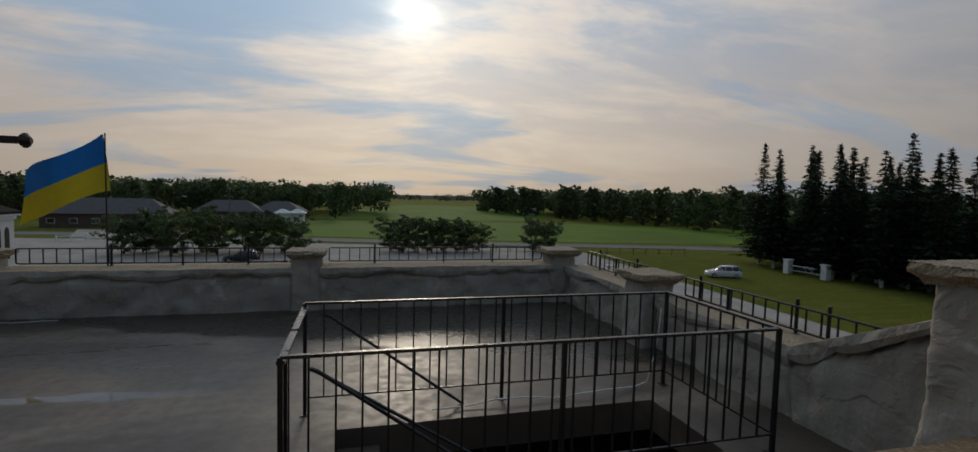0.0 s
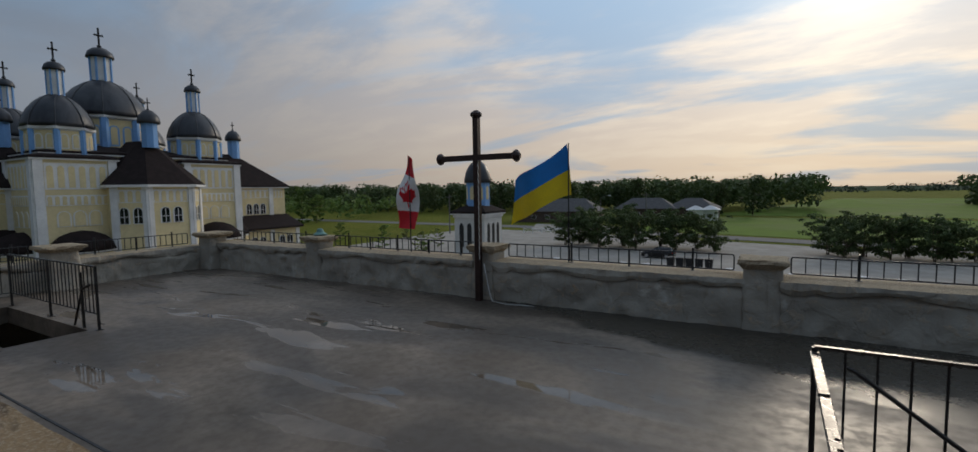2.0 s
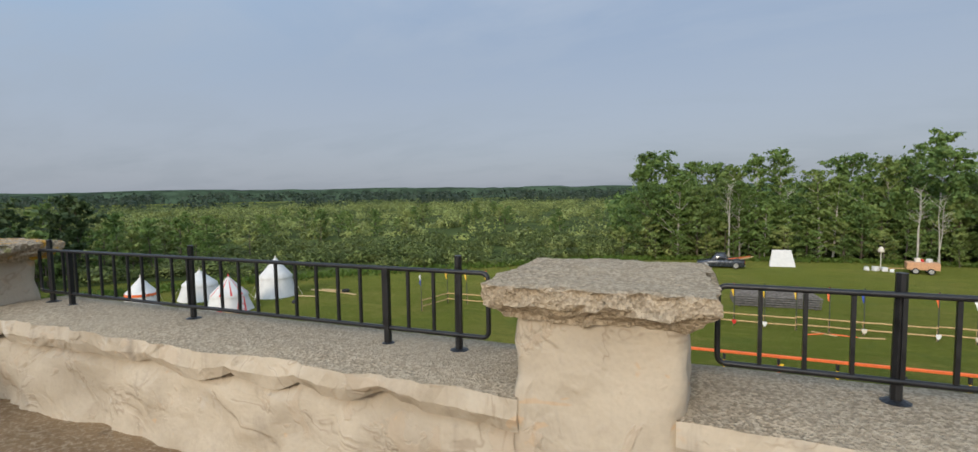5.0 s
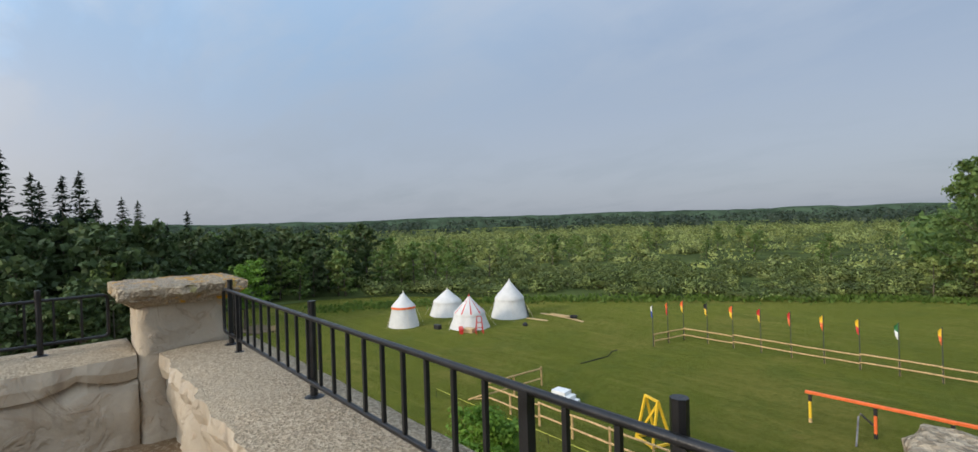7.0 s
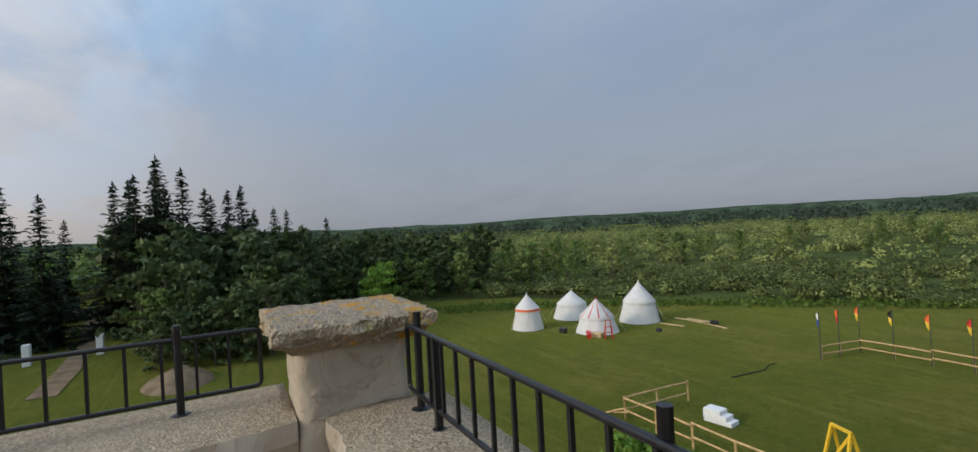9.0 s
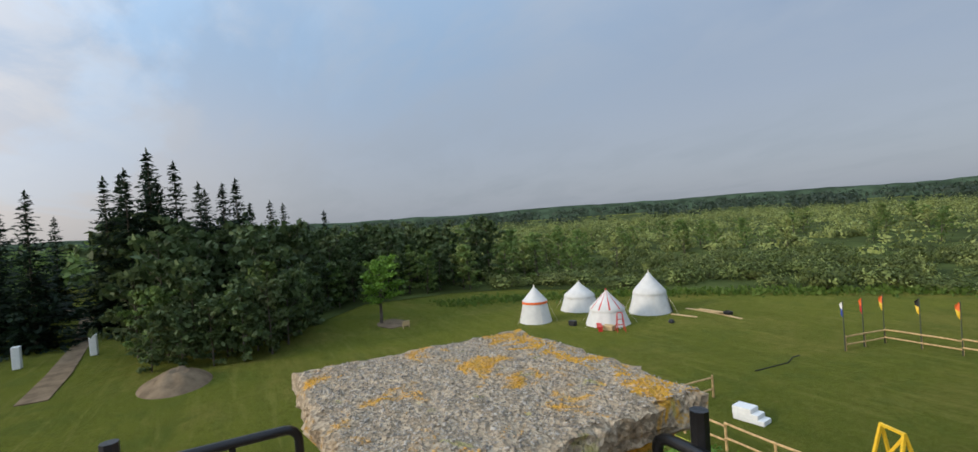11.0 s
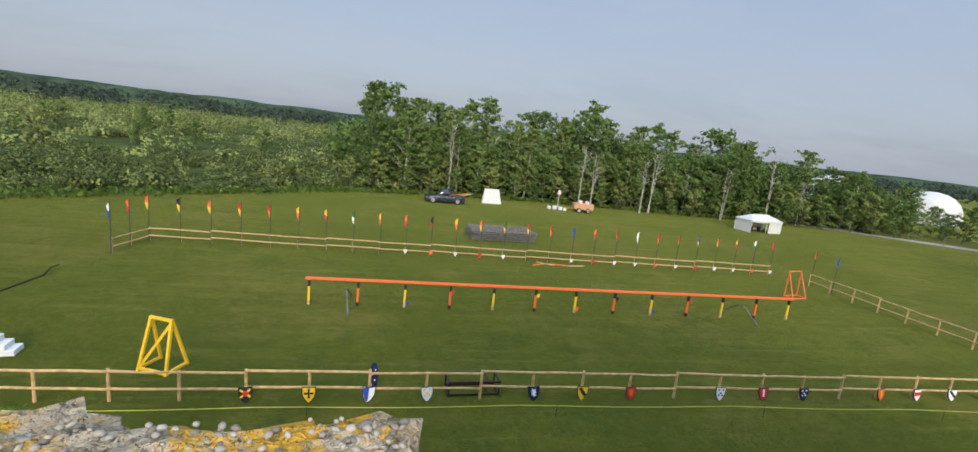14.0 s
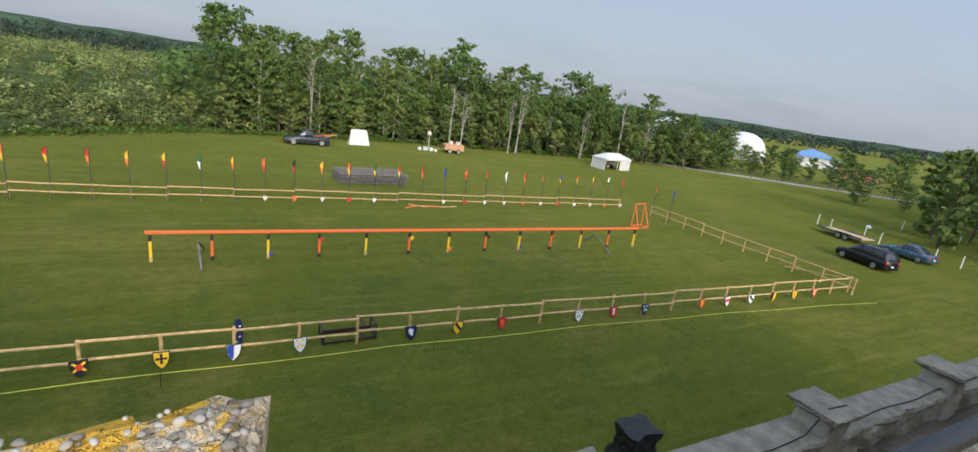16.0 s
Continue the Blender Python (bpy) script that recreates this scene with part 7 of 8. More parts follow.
pavilion(45.9, -28.5, 1.35, 2.05, 3.45, "tall white canvas tent with an orange band", 10, True)
pavilion(47.4, -35.2, 1.75, 1.6, 2.95, "low white pavilion tent with a valance", 10, None, None, 20, 250)
pavilion(40.3, -32.7, 1.72, 1.5, 3.1, "white canvas tent with red striped roof", 10, None, True)
pavilion(41.1, -39.0, 1.75, 2.1, 4.0, "large white conical canvas tent with a valance", 12, None, None, 10, 205)
t = thing("step_ladder", "red wooden frame leaning before the striped tent", "ladder", pose(37.6, -31.6, G, 0, 0, 60))
for a, b in (((-0.35, 0, 0), (-0.2, 0.3, 1.6)), ((0.35, 0, 0), (0.2, 0.3, 1.6)), ((-0.35, 0.7, 0), (-0.2, 0.3, 1.6)), ((0.35, 0.7, 0), (0.2, 0.3, 1.6)), ((-0.22, 0.3, 1.6), (0.22, 0.3, 1.6)), ((-0.3, 0.1, 0.5), (0.3, 0.1, 0.5)), ((-0.26, 0.2, 1.0), (0.26, 0.2, 1.0))):
    part("bar", MB().tube([a, b], 0.04, 4), RED, t)
solid("crate", MB().cbox(-0.5, 0.5, -0.35, 0.35, 0, 0.4, 0.02), PLANK, "low wooden crate beside the striped tent", "crate").matrix_basis = pose(38.4, -31.1, G, 0, 0, 20)
solid("bench", MB().box(-0.8, 0.8, -0.2, 0.2, 0.35, 0.42).box(-0.7, -0.62, -0.18, 0.18, 0, 0.35).box(0.62, 0.7, -0.18, 0.18, 0, 0.35), RED, "low red bench by the striped tent", "bench").matrix_basis = pose(38.9, -30.5, G, 0, 0, -35)
solid("cooler", MB().cbox(-0.35, 0.35, -0.22, 0.22, 0, 0.38, 0.03).cbox(-0.36, 0.36, -0.23, 0.23, 0.382, 0.45, 0.02), BLACKP, "dark cool box on the grass", "cool box").matrix_basis = pose(41.9, -29.9, G, 0, 0, 10)
solid("helmet", MB().lathe([(0.24, 0), (0.27, 0.12), (0.22, 0.27), (0.08, 0.35)], 10, (36.4, -36.6, G)), BLACKP, "small black bucket on the grass", "bucket")

# white canvas booth: three-sided lean-to screen
t = thing("canvas_booth", "plain white canvas lean-to standing by the wood", "booth", pose(-9.9, -74.6, G, 0, 0, 4))
t.scale = (0.86, 0.9, 0.74)
part("front", MB().add([(-1.75, 0.5, 0), (1.75, 0.5, 0), (1.3, -0.3, 2.9), (-1.3, -0.3, 2.9), (-1.75, 0.44, 0), (1.75, 0.44, 0), (1.3, -0.36, 2.9), (-1.3, -0.36, 2.9)], [(0, 1, 2, 3), (7, 6, 5, 4), (0, 3, 7, 4), (1, 5, 6, 2), (3, 2, 6, 7)]), CANVAS, t)
part("side", MB().add([(-1.75, 0.5, 0), (-1.3, -0.3, 2.9), (-1.5, -1.4, 0)], [(0, 1, 2)]), CANVAS_IN, t, fix=False)
part("side", MB().add([(1.75, 0.5, 0), (1.3, -0.3, 2.9), (1.5, -1.4, 0)], [(0, 1, 2)]), CANVAS_IN, t, fix=False)

# party tent
t = thing("party_tent", "white party tent with one open side", "tent", pose(-51.3, -67.9, G, 0, 0, 8), "canvas tents")
t.scale = (0.86, 0.9, 0.9)
hw, hd = 3.6, 1.7
for x in (-hw, 0, hw):
    for y in (-hd, hd):
        part("leg", MB().tube([(x, y, 0), (x, y, 2.1)], 0.04, 6), WHITE, t)
part("roof", MB().add([(-hw - .1, -hd - .1, 2.1), (hw + .1, -hd - .1, 2.1), (hw + .1, hd + .1, 2.1), (-hw - .1, hd + .1, 2.1), (-1.9, 0, 3.0), (1.9, 0, 3.0), (-hw - .1, -hd - .1, 1.8), (hw + .1, -hd - .1, 1.8), (hw + .1, hd + .1, 1.8), (-hw - .1, hd + .1, 1.8)], [(0, 1, 5, 4), (1, 2, 5), (2, 3, 4, 5), (3, 0, 4), (0, 6, 7, 1), (1, 7, 8, 2), (2, 8, 9, 3), (3, 9, 6, 0)]), CANVAS, t)
part("side_sheet", MB().add([(-hw, hd, 0), (-0.6, hd, 0), (-0.6, hd, 1.8), (-hw, hd, 1.8)], [(0, 1, 2, 3)]), CANVAS, t, fix=False)
part("side_sheet", MB().add([(hw, hd, 0), (hw, -hd, 0), (hw, -hd, 1.8), (hw, hd, 1.8)], [(0, 1, 2, 3)]), CANVAS, t, fix=False)
part("back_sheet", MB().add([(-hw, -hd, 0), (hw, -hd, 0), (hw, -hd, 1.8), (-hw, -hd, 1.8)], [(0, 1, 2, 3)]), CANVAS_IN, t, fix=False)
solid("folding_table", MB().cbox(-0.9, 0.9, -0.35, 0.35, 0.7, 0.75, 0.01).box(-0.8, -0.74, -0.3, 0.3, 0, 0.7).box(0.74, 0.8, -0.3, 0.3, 0, 0.7), BLACKP, "dark folding table inside the party tent", "table").matrix_basis = pose(-50.6, -67.6, G, 0, 0, 8)


# ---- vehicles ----
def wheel(parent, x, y, r, w=0.22):
    c = MB().lathe([(r * 0.72, -w / 2), (r, -w / 2 + 0.03), (r, w / 2 - 0.03), (r * 0.72, w / 2)], 18)
    rot = Matrix.Translation((x, y, r)) @ Matrix.Rotation(math.pi / 2, 4, "X")
    c.v = [tuple(rot @ Vector(p)) for p in c.v]
    wh = part("wheel", c, BLACK, parent, smooth=False)
    d = MB().lathe([(r * 0.70, -w / 2 - 0.006), (r * 0.66, -w / 2 - 0.012), (r * 0.66, w / 2 + 0.012), (r * 0.70, w / 2 + 0.006)], 14)
    d.v = [tuple(rot @ Vector(p)) for p in d.v]
    part("rim", d, CHROME, wh)


def loft(sections):
    """A closed skin over cross-sections, each (x, half width low, half width high, z0, z1, rounding)."""
    mb, rings = MB(), []
    for x, wl, wh, z0, z1, rd in sections:
        ring = [(x, -wl + rd * 0.5, z0), (x, wl - rd * 0.5, z0), (x, wl, z0 + rd), (x, (wl * 0.35 + wh * 0.65) + 0.02, z0 + (z1 - z0) * 0.62), (x, wh, z1 - rd), (x, wh - rd, z1), (x, -wh + rd, z1), (x, -wh, z1 - rd), (x, -(wl * 0.35 + wh * 0.65) - 0.02, z0 + (z1 - z0) * 0.62), (x, -wl, z0 + rd)]
        rings.append(ring)
    n = len(rings[0])
    vs = [p for r in rings for p in r]
    fs = [(i * n + j, i * n + (j + 1) % n, (i + 1) * n + (j + 1) % n, (i + 1) * n + j) for i in range(len(rings) - 1) for j in range(n)]
    fs += [tuple(range(n))[::-1], tuple(range((len(rings) - 1) * n, len(rings) * n))]
    return mb.add(vs, fs)


def car(kind, paint, label, m, ln, wd, ht, wb, r, category="car"):
    """kind: van, sedan, suv or pickup. Front towards +x."""
    t = thing(kind, label, category, m, "parked vehicles")
    h, w = ln / 2, wd / 2
    belt = {"van": 1.05, "sedan": 0.92, "suv": 1.05, "pickup": 1.12}[kind]
    low = r * 0.62
    part("body", loft([(-h, w * 0.86, w * 0.84, low + 0.18, belt - 0.08, 0.06), (-h + 0.15, w * 0.97, w * 0.94, low, belt, 0.07), (-h * 0.5, w, w * 0.96, low, belt, 0.07), (0, w, w * 0.96, low, belt, 0.07), (h * 0.45, w, w * 0.96, low, belt - 0.02, 0.07), (h * 0.62, w, w * 0.93, low, belt - 0.10, 0.08), (h - 0.18, w * 0.94, w * 0.86, low, belt - 0.22, 0.08), (h, w * 0.80, w * 0.74, low + 0.12, belt - 0.32, 0.07)]), paint, t, smooth=True)
    cab = {"van": (-h + 0.02, -h + 0.30, h * 0.16, h * 0.56), "sedan": (-h * 0.72, -h * 0.38, h * 0.05, h * 0.42), "suv": (-h + 0.03, -h + 0.38, h * 0.10, h * 0.46), "pickup": (-h * 0.26, -h * 0.22, h * 0.20, h * 0.46)}[kind]
    a, b, c2, d = cab
    part("glasshouse", loft([(a, w * 0.90, w * 0.88, belt - 0.1, belt + 0.02, 0.04), (b, w * 0.91, w * 0.72, belt - 0.1, ht - 0.05, 0.09), ((b + c2) / 2, w * 0.91, w * 0.74, belt - 0.1, ht, 0.09), (c2, w * 0.91, w * 0.72, belt - 0.1, ht - 0.06, 0.09), (d, w * 0.88, w * 0.84, belt - 0.15, belt - 0.06, 0.04)]), GLASS, t, "dark tinted windows", smooth=True)
    part("roof_panel", loft([(b - 0.02, w * 0.70, w * 0.64, ht - 0.07, ht - 0.01, 0.02), ((b + c2) / 2, w * 0.755, w * 0.70, ht - 0.07, ht + 0.025, 0.03), (c2 + 0.02, w * 0.70, w * 0.64, ht - 0.08, ht - 0.02, 0.02)]), paint, t, smooth=True)
    for f in ((b + 0.02, c2) if kind == "pickup" else (b + 0.05, (b + c2) / 2 - 0.1, c2 - 0.25)):
        for s in (-1, 1):
            part("window_pillar", MB().tube([(f, s * w * 0.93, belt - 0.02), (f, s * w * 0.745, ht - 0.06)], 0.045, 4), paint, t)
    for x in (-wb / 2 - 0.05, wb / 2 + 0.05):
        for y in (-w + 0.1, w - 0.1):
            wheel(t, x, y, r)
    for s in (-1, 1):
        part("tail_lamp", MB().cbox(-h - 0.01, -h + 0.14, s * w * 0.78 - 0.10, s * w * 0.78 + 0.10, belt - 0.32, belt - 0.08, 0.02), TAIL, t)
        part("headlamp", MB().cbox(h - 0.26, h - 0.02, s * w * 0.66 - 0.13, s * w * 0.66 + 0.13, belt - 0.46, belt - 0.32, 0.03), LENS, t)
        part("mirror", MB().cbox(c2 + 0.12, c2 + 0.25, s * (w + 0.06) - 0.07, s * (w + 0.06) + 0.07, belt - 0.02, belt + 0.14, 0.02), paint, t)
    part("rear_bumper", MB().cbox(-h - 0.06, -h + 0.1, -w * 0.8, w * 0.8, low + 0.05, low + 0.24, 0.03), CHROME if kind == "pickup" else paint, t)
    part("plate", MB().box(-h - 0.07, -h - 0.05, -0.15, 0.15, low + 0.28, low + 0.42), WHITE, t)
    if kind == "pickup":
        part("bed_floor", MB().box(-h + 0.1, a - 0.02, -w * 0.86, w * 0.86, belt + 0.001, belt + 0.012), BLACKP, t)
        for s in (-1, 1):
            part("bed_side", MB().cbox(-h + 0.03, a - 0.02, s * w * 0.93 - 0.05, s * w * 0.93 + 0.05, belt - 0.1, belt + 0.16, 0.03), paint, t)
    return t


DKGREY = plain("dark_grey_car_paint", (0.050, 0.056, 0.066), 0.25, 0.4, 0.08, 3, 0, 0.6)
BLKCAR = plain("black_car_paint", (0.008, 0.008, 0.010), 0.2, 0.2, 0.08, 3, 0, 0.6)
BLUCAR = plain("steel_blue_car_paint", (0.075, 0.13, 0.20), 0.25, 0.5, 0.06, 3, 0, 0.6)
WHTCAR = plain("white_car_paint", (0.66, 0.66, 0.66), 0.25, 0, 0.03, 3, 0, 0.6)
SLVCAR = plain("silver_car_paint", (0.42, 0.43, 0.45), 0.28, 0.5, 0.05, 3, 0, 0.6)
car("pickup", DKGREY, "dark grey crew-cab pickup loaded with timber", pose(-2.4, -71.4, G, 0, 0, 2), 5.6, 1.95, 1.98, 3.4, 0.42, "pickup truck")
for i in range(7):
    solid("timber", MB().cbox(-1.35, 1.35, -0.08, 0.08, 0, 0.07, 0.01), ORANGE if i == 3 else PLANK, "board loaded in the pickup bed", "board", "pickup load").matrix_basis = pose(-4.2 - 0.12 * i, -71.9 + 0.17 * i, G + 1.16 + 0.06 * (i % 4), 0, 7 + i, 4 * i - 10)
car("van", BLKCAR, "black minivan parked on the lawn", pose(-43.2, -23.9, G, 0, 0, 258), 4.6, 1.85, 1.72, 2.75, 0.33, "car")
car("sedan", BLUCAR, "steel blue sedan parked on the lawn", pose(-52.1, -24.4, G, 0, 0, 264), 4.4, 1.78, 1.42, 2.65, 0.32, "car")
car("suv", WHTCAR, "white estate car parked on the lawn", pose(50.6, 54.6, G, 0, 0, 160), 4.5, 1.78, 1.62, 2.7, 0.34, "car")
car("sedan", BLKCAR, "black car parked before the brick building", pose(-44, 117, G + 0.1, 0, 0, 190), 4.6, 1.8, 1.45, 2.7, 0.33, "car")
car("suv", SLVCAR, "silver car parked before the brick building", pose(-40, 123, G + 0.1, 0, 0, 200), 4.6, 1.8, 1.6, 2.7, 0.33, "car")
car("suv", BLKCAR, "dark car parked behind the forecourt trees", pose(-13.5, 74, G + 0.05, 0, 0, 175), 4.6, 1.8, 1.6, 2.7, 0.33, "car")

t = thing("flatbed_trailer", "low flatbed trailer with a pale timber deck", "trailer", pose(-52.6, -30.3, G, 0, 0, 262), "trailers")
part("deck", MB().cbox(-2.3, 2.3, -1.0, 1.0, 0.52, 0.62, 0.02), PLANK, t)
for y in (-1.0, 1.0):
    part("side_rail", MB().cbox(-2.3, 2.3, y - 0.04, y + 0.04, 0.42, 0.72, 0.01), GREYPOLE, t)
    for x in (-0.4, 0.4):
        wheel(t, x - 0.3, y * 1.1, 0.33, 0.2)
    part("mudguard", MB().cbox(-1.2, 0.6, y * 1.1 - 0.12, y * 1.1 + 0.12, 0.68, 0.76, 0.02), BLACKP, t)
part("drawbar", MB().tube([(2.3, -0.5, 0.5), (3.5, 0, 0.5)], 0.05, 4).tube([(2.3, 0.5, 0.5), (3.5, 0, 0.5)], 0.05, 4), BLACKP, t)
t = thing("box_trailer", "small orange timber trailer with loose gear", "trailer", pose(-24.0, -73.0, G, 0, 0, 170), "trailers")
part("box", MB().cbox(-1.5, 1.5, -0.85, 0.85, 0.5, 1.35, 0.04), plain("orange_plywood", (0.55, 0.30, 0.16), 0.7, 0, 0.2), t)
part("drawbar", MB().tube([(-1.5, 0, 0.5), (-3.6, 0, 0.4)], 0.05, 4), LOG, t)
for y in (-0.9, 0.9):
    for x in (-0.7, 0.7):
        wheel(t, x, y, 0.36, 0.2)
for i, (x, y, z, mt, s) in enumerate(((-23.6, -73.2, 1.35, CANVAS_IN, 0.5), (-24.6, -72.9, 1.35, CANVAS, 0.45), (-24.1, -73.4, 1.35, RED, 0.35), (-20.6, -73.6, 0, CANVAS, 0.55), (-19.8, -73.9, 0, CANVAS, 0.6), (-21.2, -73.1, 0, WHITE, 0.4), (-18.9, -74.0, 0, CANVAS, 0.5))):
    mbx = lumpy_block(-s / 2, s / 2, -s / 2, s / 2, 0, s * 0.9, 0.1, 0.05, i + 2.0, 0.1)
    solid("gear_bag", mbx, mt, "wrapped canvas gear bag by the orange trailer", "bag", "trailer load", smooth=True).matrix_basis = pose(x, y, G + z, 0, 0, 30 * i)
solid("quintain_post", MB().tube([(0, 0, 0), (0, 0, 2.3)], 0.05, 6).lathe([(0.3, 2.3), (0.34, 2.5), (0.2, 2.85), (0.05, 2.95)], 10), CANVAS_IN, "post with a pale target beside the trailer", "target").matrix_basis = pose(-20.4, -74.3, G)
for i, (x, y) in enumerate(((-55.5, -33.5), (-56.0, -30.2), (-55.5, -28.4), (-70.2, -32.6), (-71.4, -27.1), (-54.8, -23.2), (-55.1, -21.2), (-56.5, -35.5))):
    solid("marker_stake", MB().tube([(0, 0, -0.1), (0.06, 0, 1.25)], 0.05, 5), WHITE, "white marker stake in the grass", "stake", "marker stakes").matrix_basis = pose(x, y, G, 0, 0, 40 * i)
for x, y in ((-64, -33.5), (-66, -26.5), (-74, -24.0)):
    solid("ground_lamp", MB().lathe([(0.1, 0), (0.28, 0.1), (0.3, 0.3), (0.12, 0.45)], 10), WHITE, "small white ball marker on the grass", "marker", "ball markers").matrix_basis = pose(x, y, G)

# wire fence along the side road
t = thing("wire_fence", "chain-link fence along the side road", "fence")
pts = along([(-84, -70), (-108, -52), (-150, -22)], 4.5)
for x, y in pts:
    part("post", MB().tube([(x, y, G - 0.1), (x, y, G + 1.6)], 0.05, 5), GREYPOLE, t)
for z in (0.15, 0.6, 1.05, 1.5):
    part("wire", MB().tube([(x, y, G + z) for x, y in pts], 0.018, 3), GREYPOLE, t)
# white sports dome and low blue building far off
t = thing("sports_dome", "white inflated sports dome behind the trees", "dome", pose(-137, -106, G, 0, 0, 35))
part("shell", MB().lathe([(1, 0), (0.985, 0.22), (0.93, 0.46), (0.82, 0.67), (0.64, 0.84), (0.4, 0.95), (0.12, 1.0)], 28, (0, 0, 0), 0, 7.6, 7.2), CANVAS, t, smooth=True).scale = (1, 1, 8.3)
t = thing("sports_dome", "second white inflated dome half hidden by trees", "dome", pose(-128, -128, G, 0, 0, 35))
part("shell", MB().lathe([(1, 0), (0.985, 0.22), (0.93, 0.46), (0.82, 0.67), (0.64, 0.84), (0.4, 0.95), (0.12, 1.0)], 28, (0, 0, 0), 0, 9, 8), CANVAS, t, smooth=True).scale = (1, 1, 9.8)
t = thing("low_building", "long low building with a blue roof", "building", pose(-178, -106, G, 0, 0, 35))
part("wall", MB().box(-16, 16, -5, 5, 0, 3.2), TRIMW, t)
part("roof", MB().prism([(-5.6, 3.2), (5.6, 3.2), (0, 5.2)], -16.5, 16.5, "x"), TRIMB, t)
sheet("running_track", [(-150, -70), (-190, -95), (-185, -103), (-145, -78)], G + 0.05, plain("red_track", (0.35, 0.08, 0.05), 0.9), "red running track beyond the side road", "track")

# ---- west forecourt ----
u0 = thing("urn", "stone garden urn on a plinth", "urn", pose(-26, 58, G + 0.03), "forecourt urns")
part("plinth", MB().cbox(-0.3, 0.3, -0.3, 0.3, 0, 0.7, 0.03), TRIMW, u0)
part("bowl", MB().lathe([(0.16, 0.7), (0.10, 0.85), (0.30, 1.05), (0.42, 1.35), (0.46, 1.42), (0.36, 1.42), (0.1, 1.3)], 14), TRIMW, u0, smooth=True)
for i in range(1, 22):
    copy_thing(u0, pose(-26 + 2.9 * i, 58 + 0.5 * math.sin(i * 1.7), G + 0.03))
b0 = thing("picnic_table", "pale concrete picnic table on the forecourt", "table", pose(-24, 50, G + 0.03), "forecourt tables")
part("tabletop", MB().cbox(-0.9, 0.9, -0.4, 0.4, 0.7, 0.78, 0.02), TRIMW, b0)
for x in (-0.55, 0.55):
    part("pedestal", MB().cbox(x - 0.12, x + 0.12, -0.25, 0.25, 0, 0.7, 0.02), TRIMW, b0)
for y in (-0.85, 0.85):
    part("bench_seat", MB().cbox(-0.9, 0.9, y - 0.17, y + 0.17, 0.4, 0.47, 0.02), TRIMW, b0)
    for x in (-0.6, 0.6):
        part("bench_leg", MB().box(x - 0.1, x + 0.1, y - 0.12, y + 0.12, 0, 0.4), TRIMW, b0)
for i, (x, y) in enumerate(((-17, 52), (-10, 49), (-20, 60.5), (-13, 62), (30, 55), (34, 60), (27, 62), (22, 50), (-30, 47))):
    copy_thing(b0, pose(x, y, G + 0.03, 0, 0, 20 * i))
for i in range(5):
    bn = thing("wheeled_bin", "black wheeled rubbish bin", "bin", pose(-10.4 + 1.15 * i, 66.5, G + 0.03, 0, 0, 180), "row of bins")
    part("tub", MB().add([(a * s, b * s, z) for s, z in ((0.38, 0), (0.48, 1.15)) for a, b in ((-1, -1), (1, -1), (1, 1), (-1, 1))], [(0, 1, 5, 4), (1, 2, 6, 5), (2, 3, 7, 6), (3, 0, 4, 7), (0, 3, 2, 1)]), BLACKP, bn)
    part("lid", MB().cbox(-0.5, 0.5, -0.52, 0.5, 1.151, 1.26, 0.04), BLACKP, bn)
t = thing("board_fence", "white painted board fence by the car park", "fence")
fp = [(-50 + 1.9 * i, 103.5 + 0.9 * i) for i in range(9)]
for x, y in fp:
    part("post", MB().cbox(x - 0.09, x + 0.09, y - 0.09, y + 0.09, G, G + 1.25, 0.02), WHITE, t)
for z in (0.5, 1.0):
    part("board", MB().tube([(fp[0][0], fp[0][1], G + z), (fp[-1][0], fp[-1][1], G + z)], 0.11, 4), WHITE, t)


def house(x, y, w, d, hw, hr, yaw, label, roofm, wallm):
    t = thing("house", label, "house", pose(x, y, G, 0, 0, yaw), "houses")
    part("wall", MB().box(-w / 2, w / 2, -d / 2, d / 2, 0, hw), wallm, t)
    o = 0.7
    part("roof", MB().add([(-w / 2 - o, -d / 2 - o, hw), (w / 2 + o, -d / 2 - o, hw), (w / 2 + o, d / 2 + o, hw), (-w / 2 - o, d / 2 + o, hw), (-w / 2 + d * 0.4, 0, hr), (w / 2 - d * 0.4, 0, hr)], [(0, 1, 5, 4), (1, 2, 5), (2, 3, 4, 5), (3, 0, 4), (0, 3, 2, 1)]), roofm, t)
    n = int(w / 4)
    for i in range(n):
        xx = -w / 2 + (i + 0.5) * w / n
        wi = part("window", MB().box(xx - 0.8, xx + 0.8, -d / 2 - 0.05, -d / 2 + 0.01, 1.0, 2.3), TRIMW, t)
        part("pane", MB().box(xx - 0.7, xx + 0.7, -d / 2 - 0.07, -d / 2 - 0.051, 1.1, 2.2), GLASS, wi)


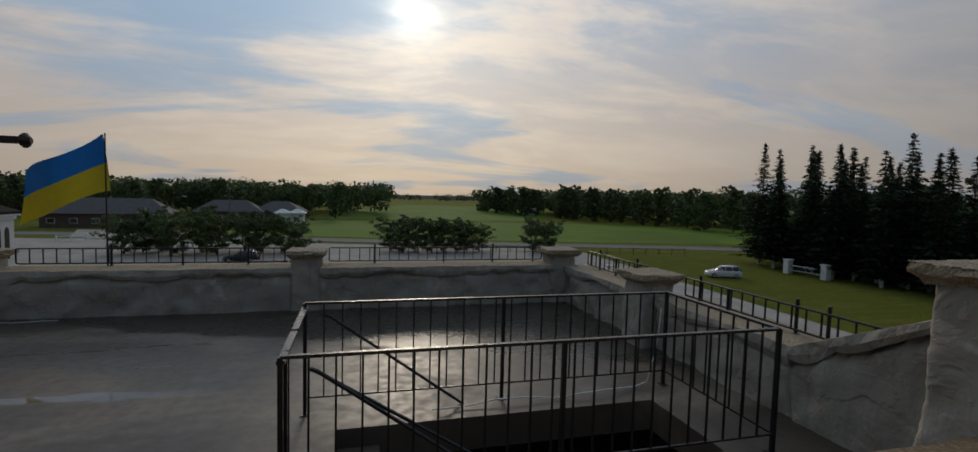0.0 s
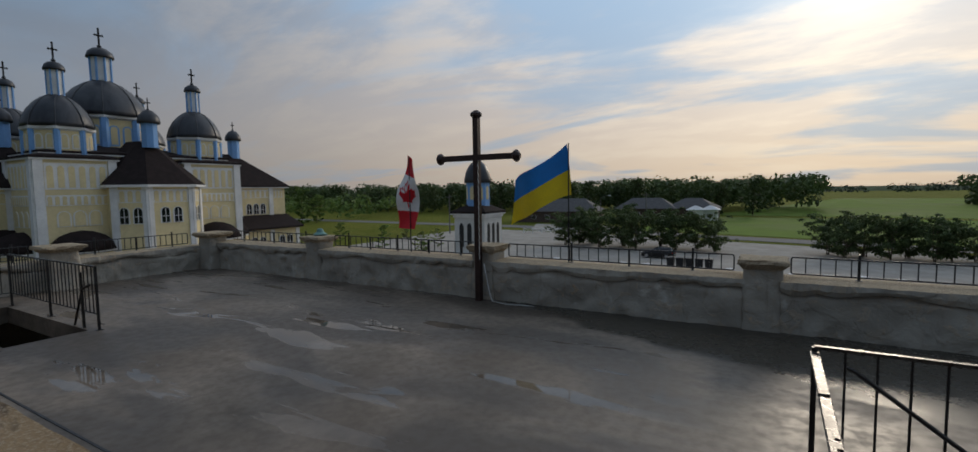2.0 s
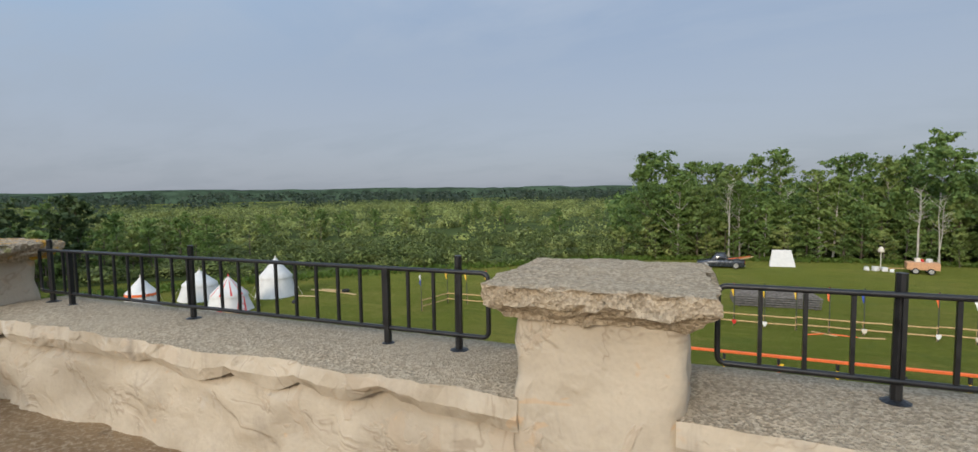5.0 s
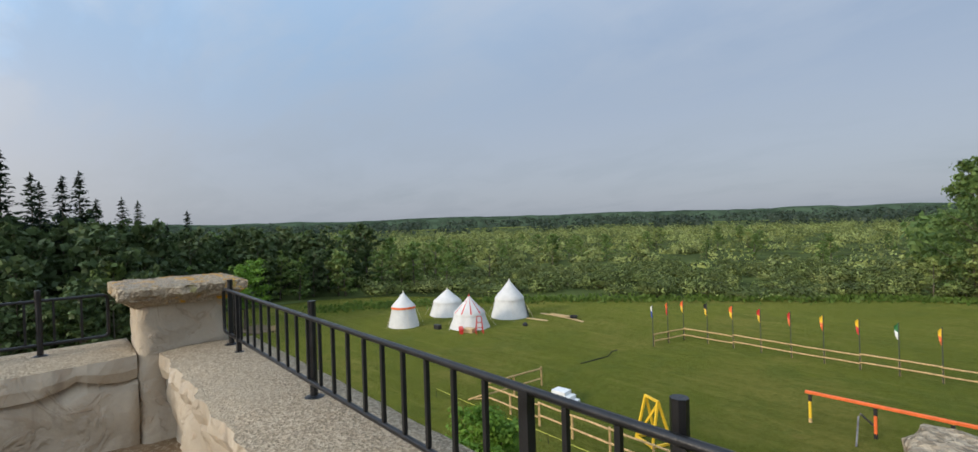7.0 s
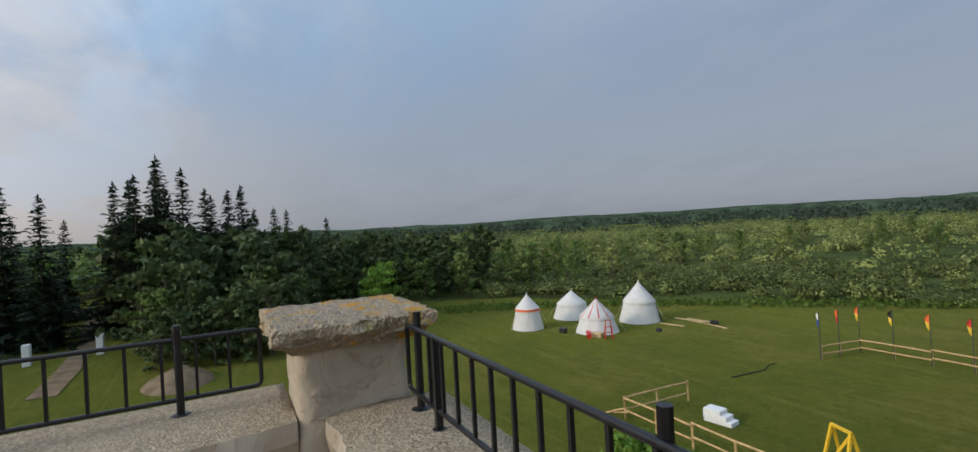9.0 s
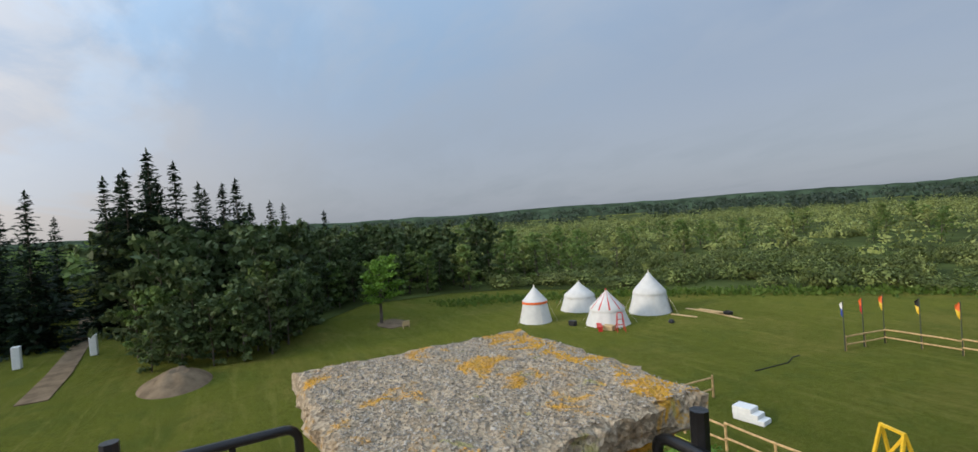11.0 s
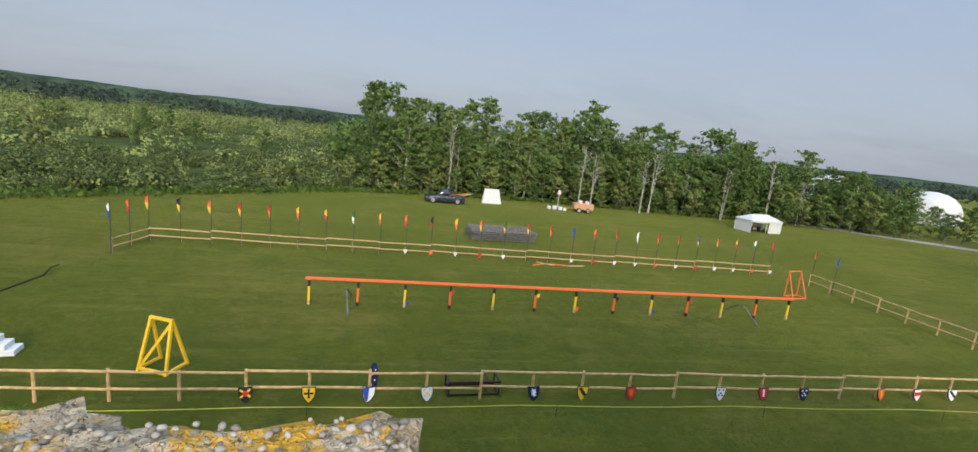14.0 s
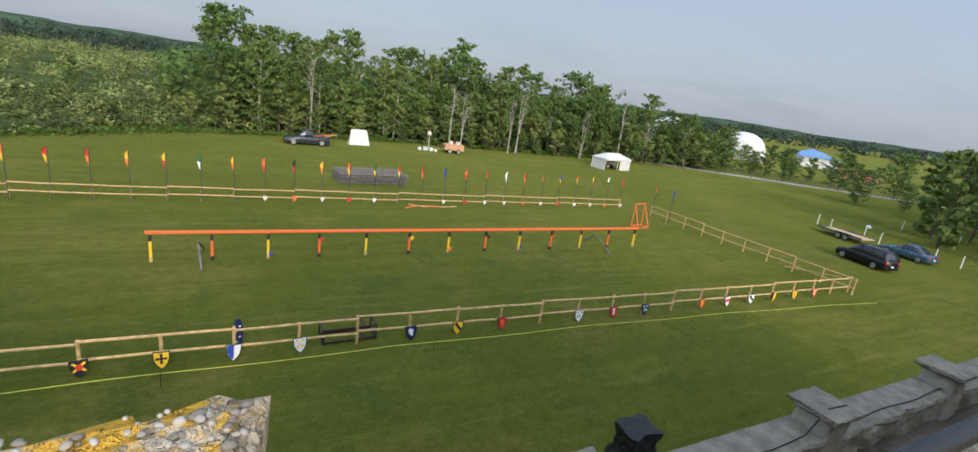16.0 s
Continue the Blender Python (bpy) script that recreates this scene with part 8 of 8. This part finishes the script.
GREYROOF = plain("grey_shingle", (0.10, 0.095, 0.095), 0.9, 0, 0.2, 1.0, 0.4)
BRICKW = plain("brown_brick", (0.12, 0.085, 0.07), 0.9, 0, 0.2, 1.0, 0.3)
house(-58, 145, 26, 12, 3.4, 7.2, 8, "long low brick building with a grey hip roof", GREYROOF, BRICKW)
house(-22, 172, 14, 11, 3.4, 6.6, -5, "low house with a grey hip roof behind trees", GREYROOF, BRICKW)
house(-36, 168, 18, 11, 3.4, 6.8, 5, "low house with a grey hip roof in the trees", GREYROOF, BRICKW)
house(-19.5, 158, 4, 4, 3.4, 4.6, 5, "small white garden pavilion with dark openings", TRIMW, WHITE)
house(-15.6, 160, 4, 4, 3.4, 4.6, 0, "small white shelter with dark openings", TRIMW, WHITE)
house(92, 249, 6, 5, 3.4, 5.0, 0, "distant white farm building", TRIMW, WHITE)


def lamp_post(x, y, h, label, arm=2.0):
    t = thing("street_lamp", label, "street lamp", pose(x, y, G), "street lamps")
    part("pole", MB().tube([(0, 0, 0), (0, 0, h)], [0.10, 0.06], 8), GREYPOLE, t)
    part("arm", MB().tube([(0, 0, h - 0.1), (arm * 0.5, 0, h + 0.35), (arm, 0, h + 0.45)], 0.04, 6), GREYPOLE, t)
    part("lamp_head", MB().cbox(arm - 0.1, arm + 0.6, -0.14, 0.14, h + 0.38, h + 0.52, 0.04), TRIMW, t)


lamp_post(-36, 118, 8.0, "grey street lamp with a curved arm")
for x, y, h in ((-66, 96, 9.5), (-30, 140, 9), (-78, 18, 9.5), (-76, 11, 8), (-121, -38, 9.5)):
    t = thing("utility_pole", "grey wooden utility pole", "utility pole", pose(x, y, G), "utility poles")
    part("pole", MB().tube([(0, 0, 0), (0, 0, h)], [0.16, 0.11], 8), GREYPOLE, t)
    part("crossarm", MB().box(-0.9, 0.9, -0.06, 0.06, h - 0.8, h - 0.65), GREYPOLE, t)
# gate piers and white posts by the spruces
for x, y in ((63.6, 56.5), (64.0, 50.8)):
    solid("gate_pier", MB().cbox(-0.45, 0.45, -0.45, 0.45, 0, 2.0, 0.05).cbox(-0.55, 0.55, -0.55, 0.55, 2.001, 2.15, 0.03), WHITE, "white square gate pier by the spruces", "gate pier", "gate piers").matrix_basis = pose(x, y, G)
solid("gate_bar", MB().tube([(63.6, 56.0, G + 1.3), (64.0, 51.3, G + 1.3)], 0.06, 5).tube([(63.6, 56.0, G + 0.6), (64.0, 51.3, G + 0.6)], 0.06, 5), WHITE, "white gate bars between two piers", "gate")
solid("gate_pier", MB().cbox(-0.3, 0.3, -0.3, 0.3, 0, 2.0, 0.05), WHITE, "white square post beside the lane", "gate pier", "gate piers").matrix_basis = pose(64.9, 9.4, G)
solid("gate_pier", MB().cbox(-0.3, 0.3, -0.3, 0.3, 0, 2.0, 0.05), WHITE, "white square post beside the lane", "gate pier", "gate piers").matrix_basis = pose(63.8, 14.6, G)
t = thing("iron_fence", "low iron fence along the road", "fence")
ip = along([(24, 84), (52, 79.5), (64, 77)], 2.4)
for x, y in ip:
    part("post", MB().tube([(x, y, G), (x, y, G + 1.3)], 0.05, 4), IRON, t)
for z in (0.35, 1.2):
    part("rail", MB().tube([(x, y, G + z) for x, y in ip], 0.03, 4), IRON, t)
solid("gate_post", MB().tube([(0, 0, 0), (0, 0, 2.4)], 0.11, 6), IRON, "dark tall post by the roadside fence", "post").matrix_basis = pose(34.5, 62, G)
solid("small_flag", MB().tube([(0, 0, 0), (0, 0, 5.0)], 0.04, 6).box(-0.9, 0, -0.02, 0.02, 4.0, 4.9), FRED, "small red and white flag near the bell tower", "flag").matrix_basis = pose(-27, 33, G)
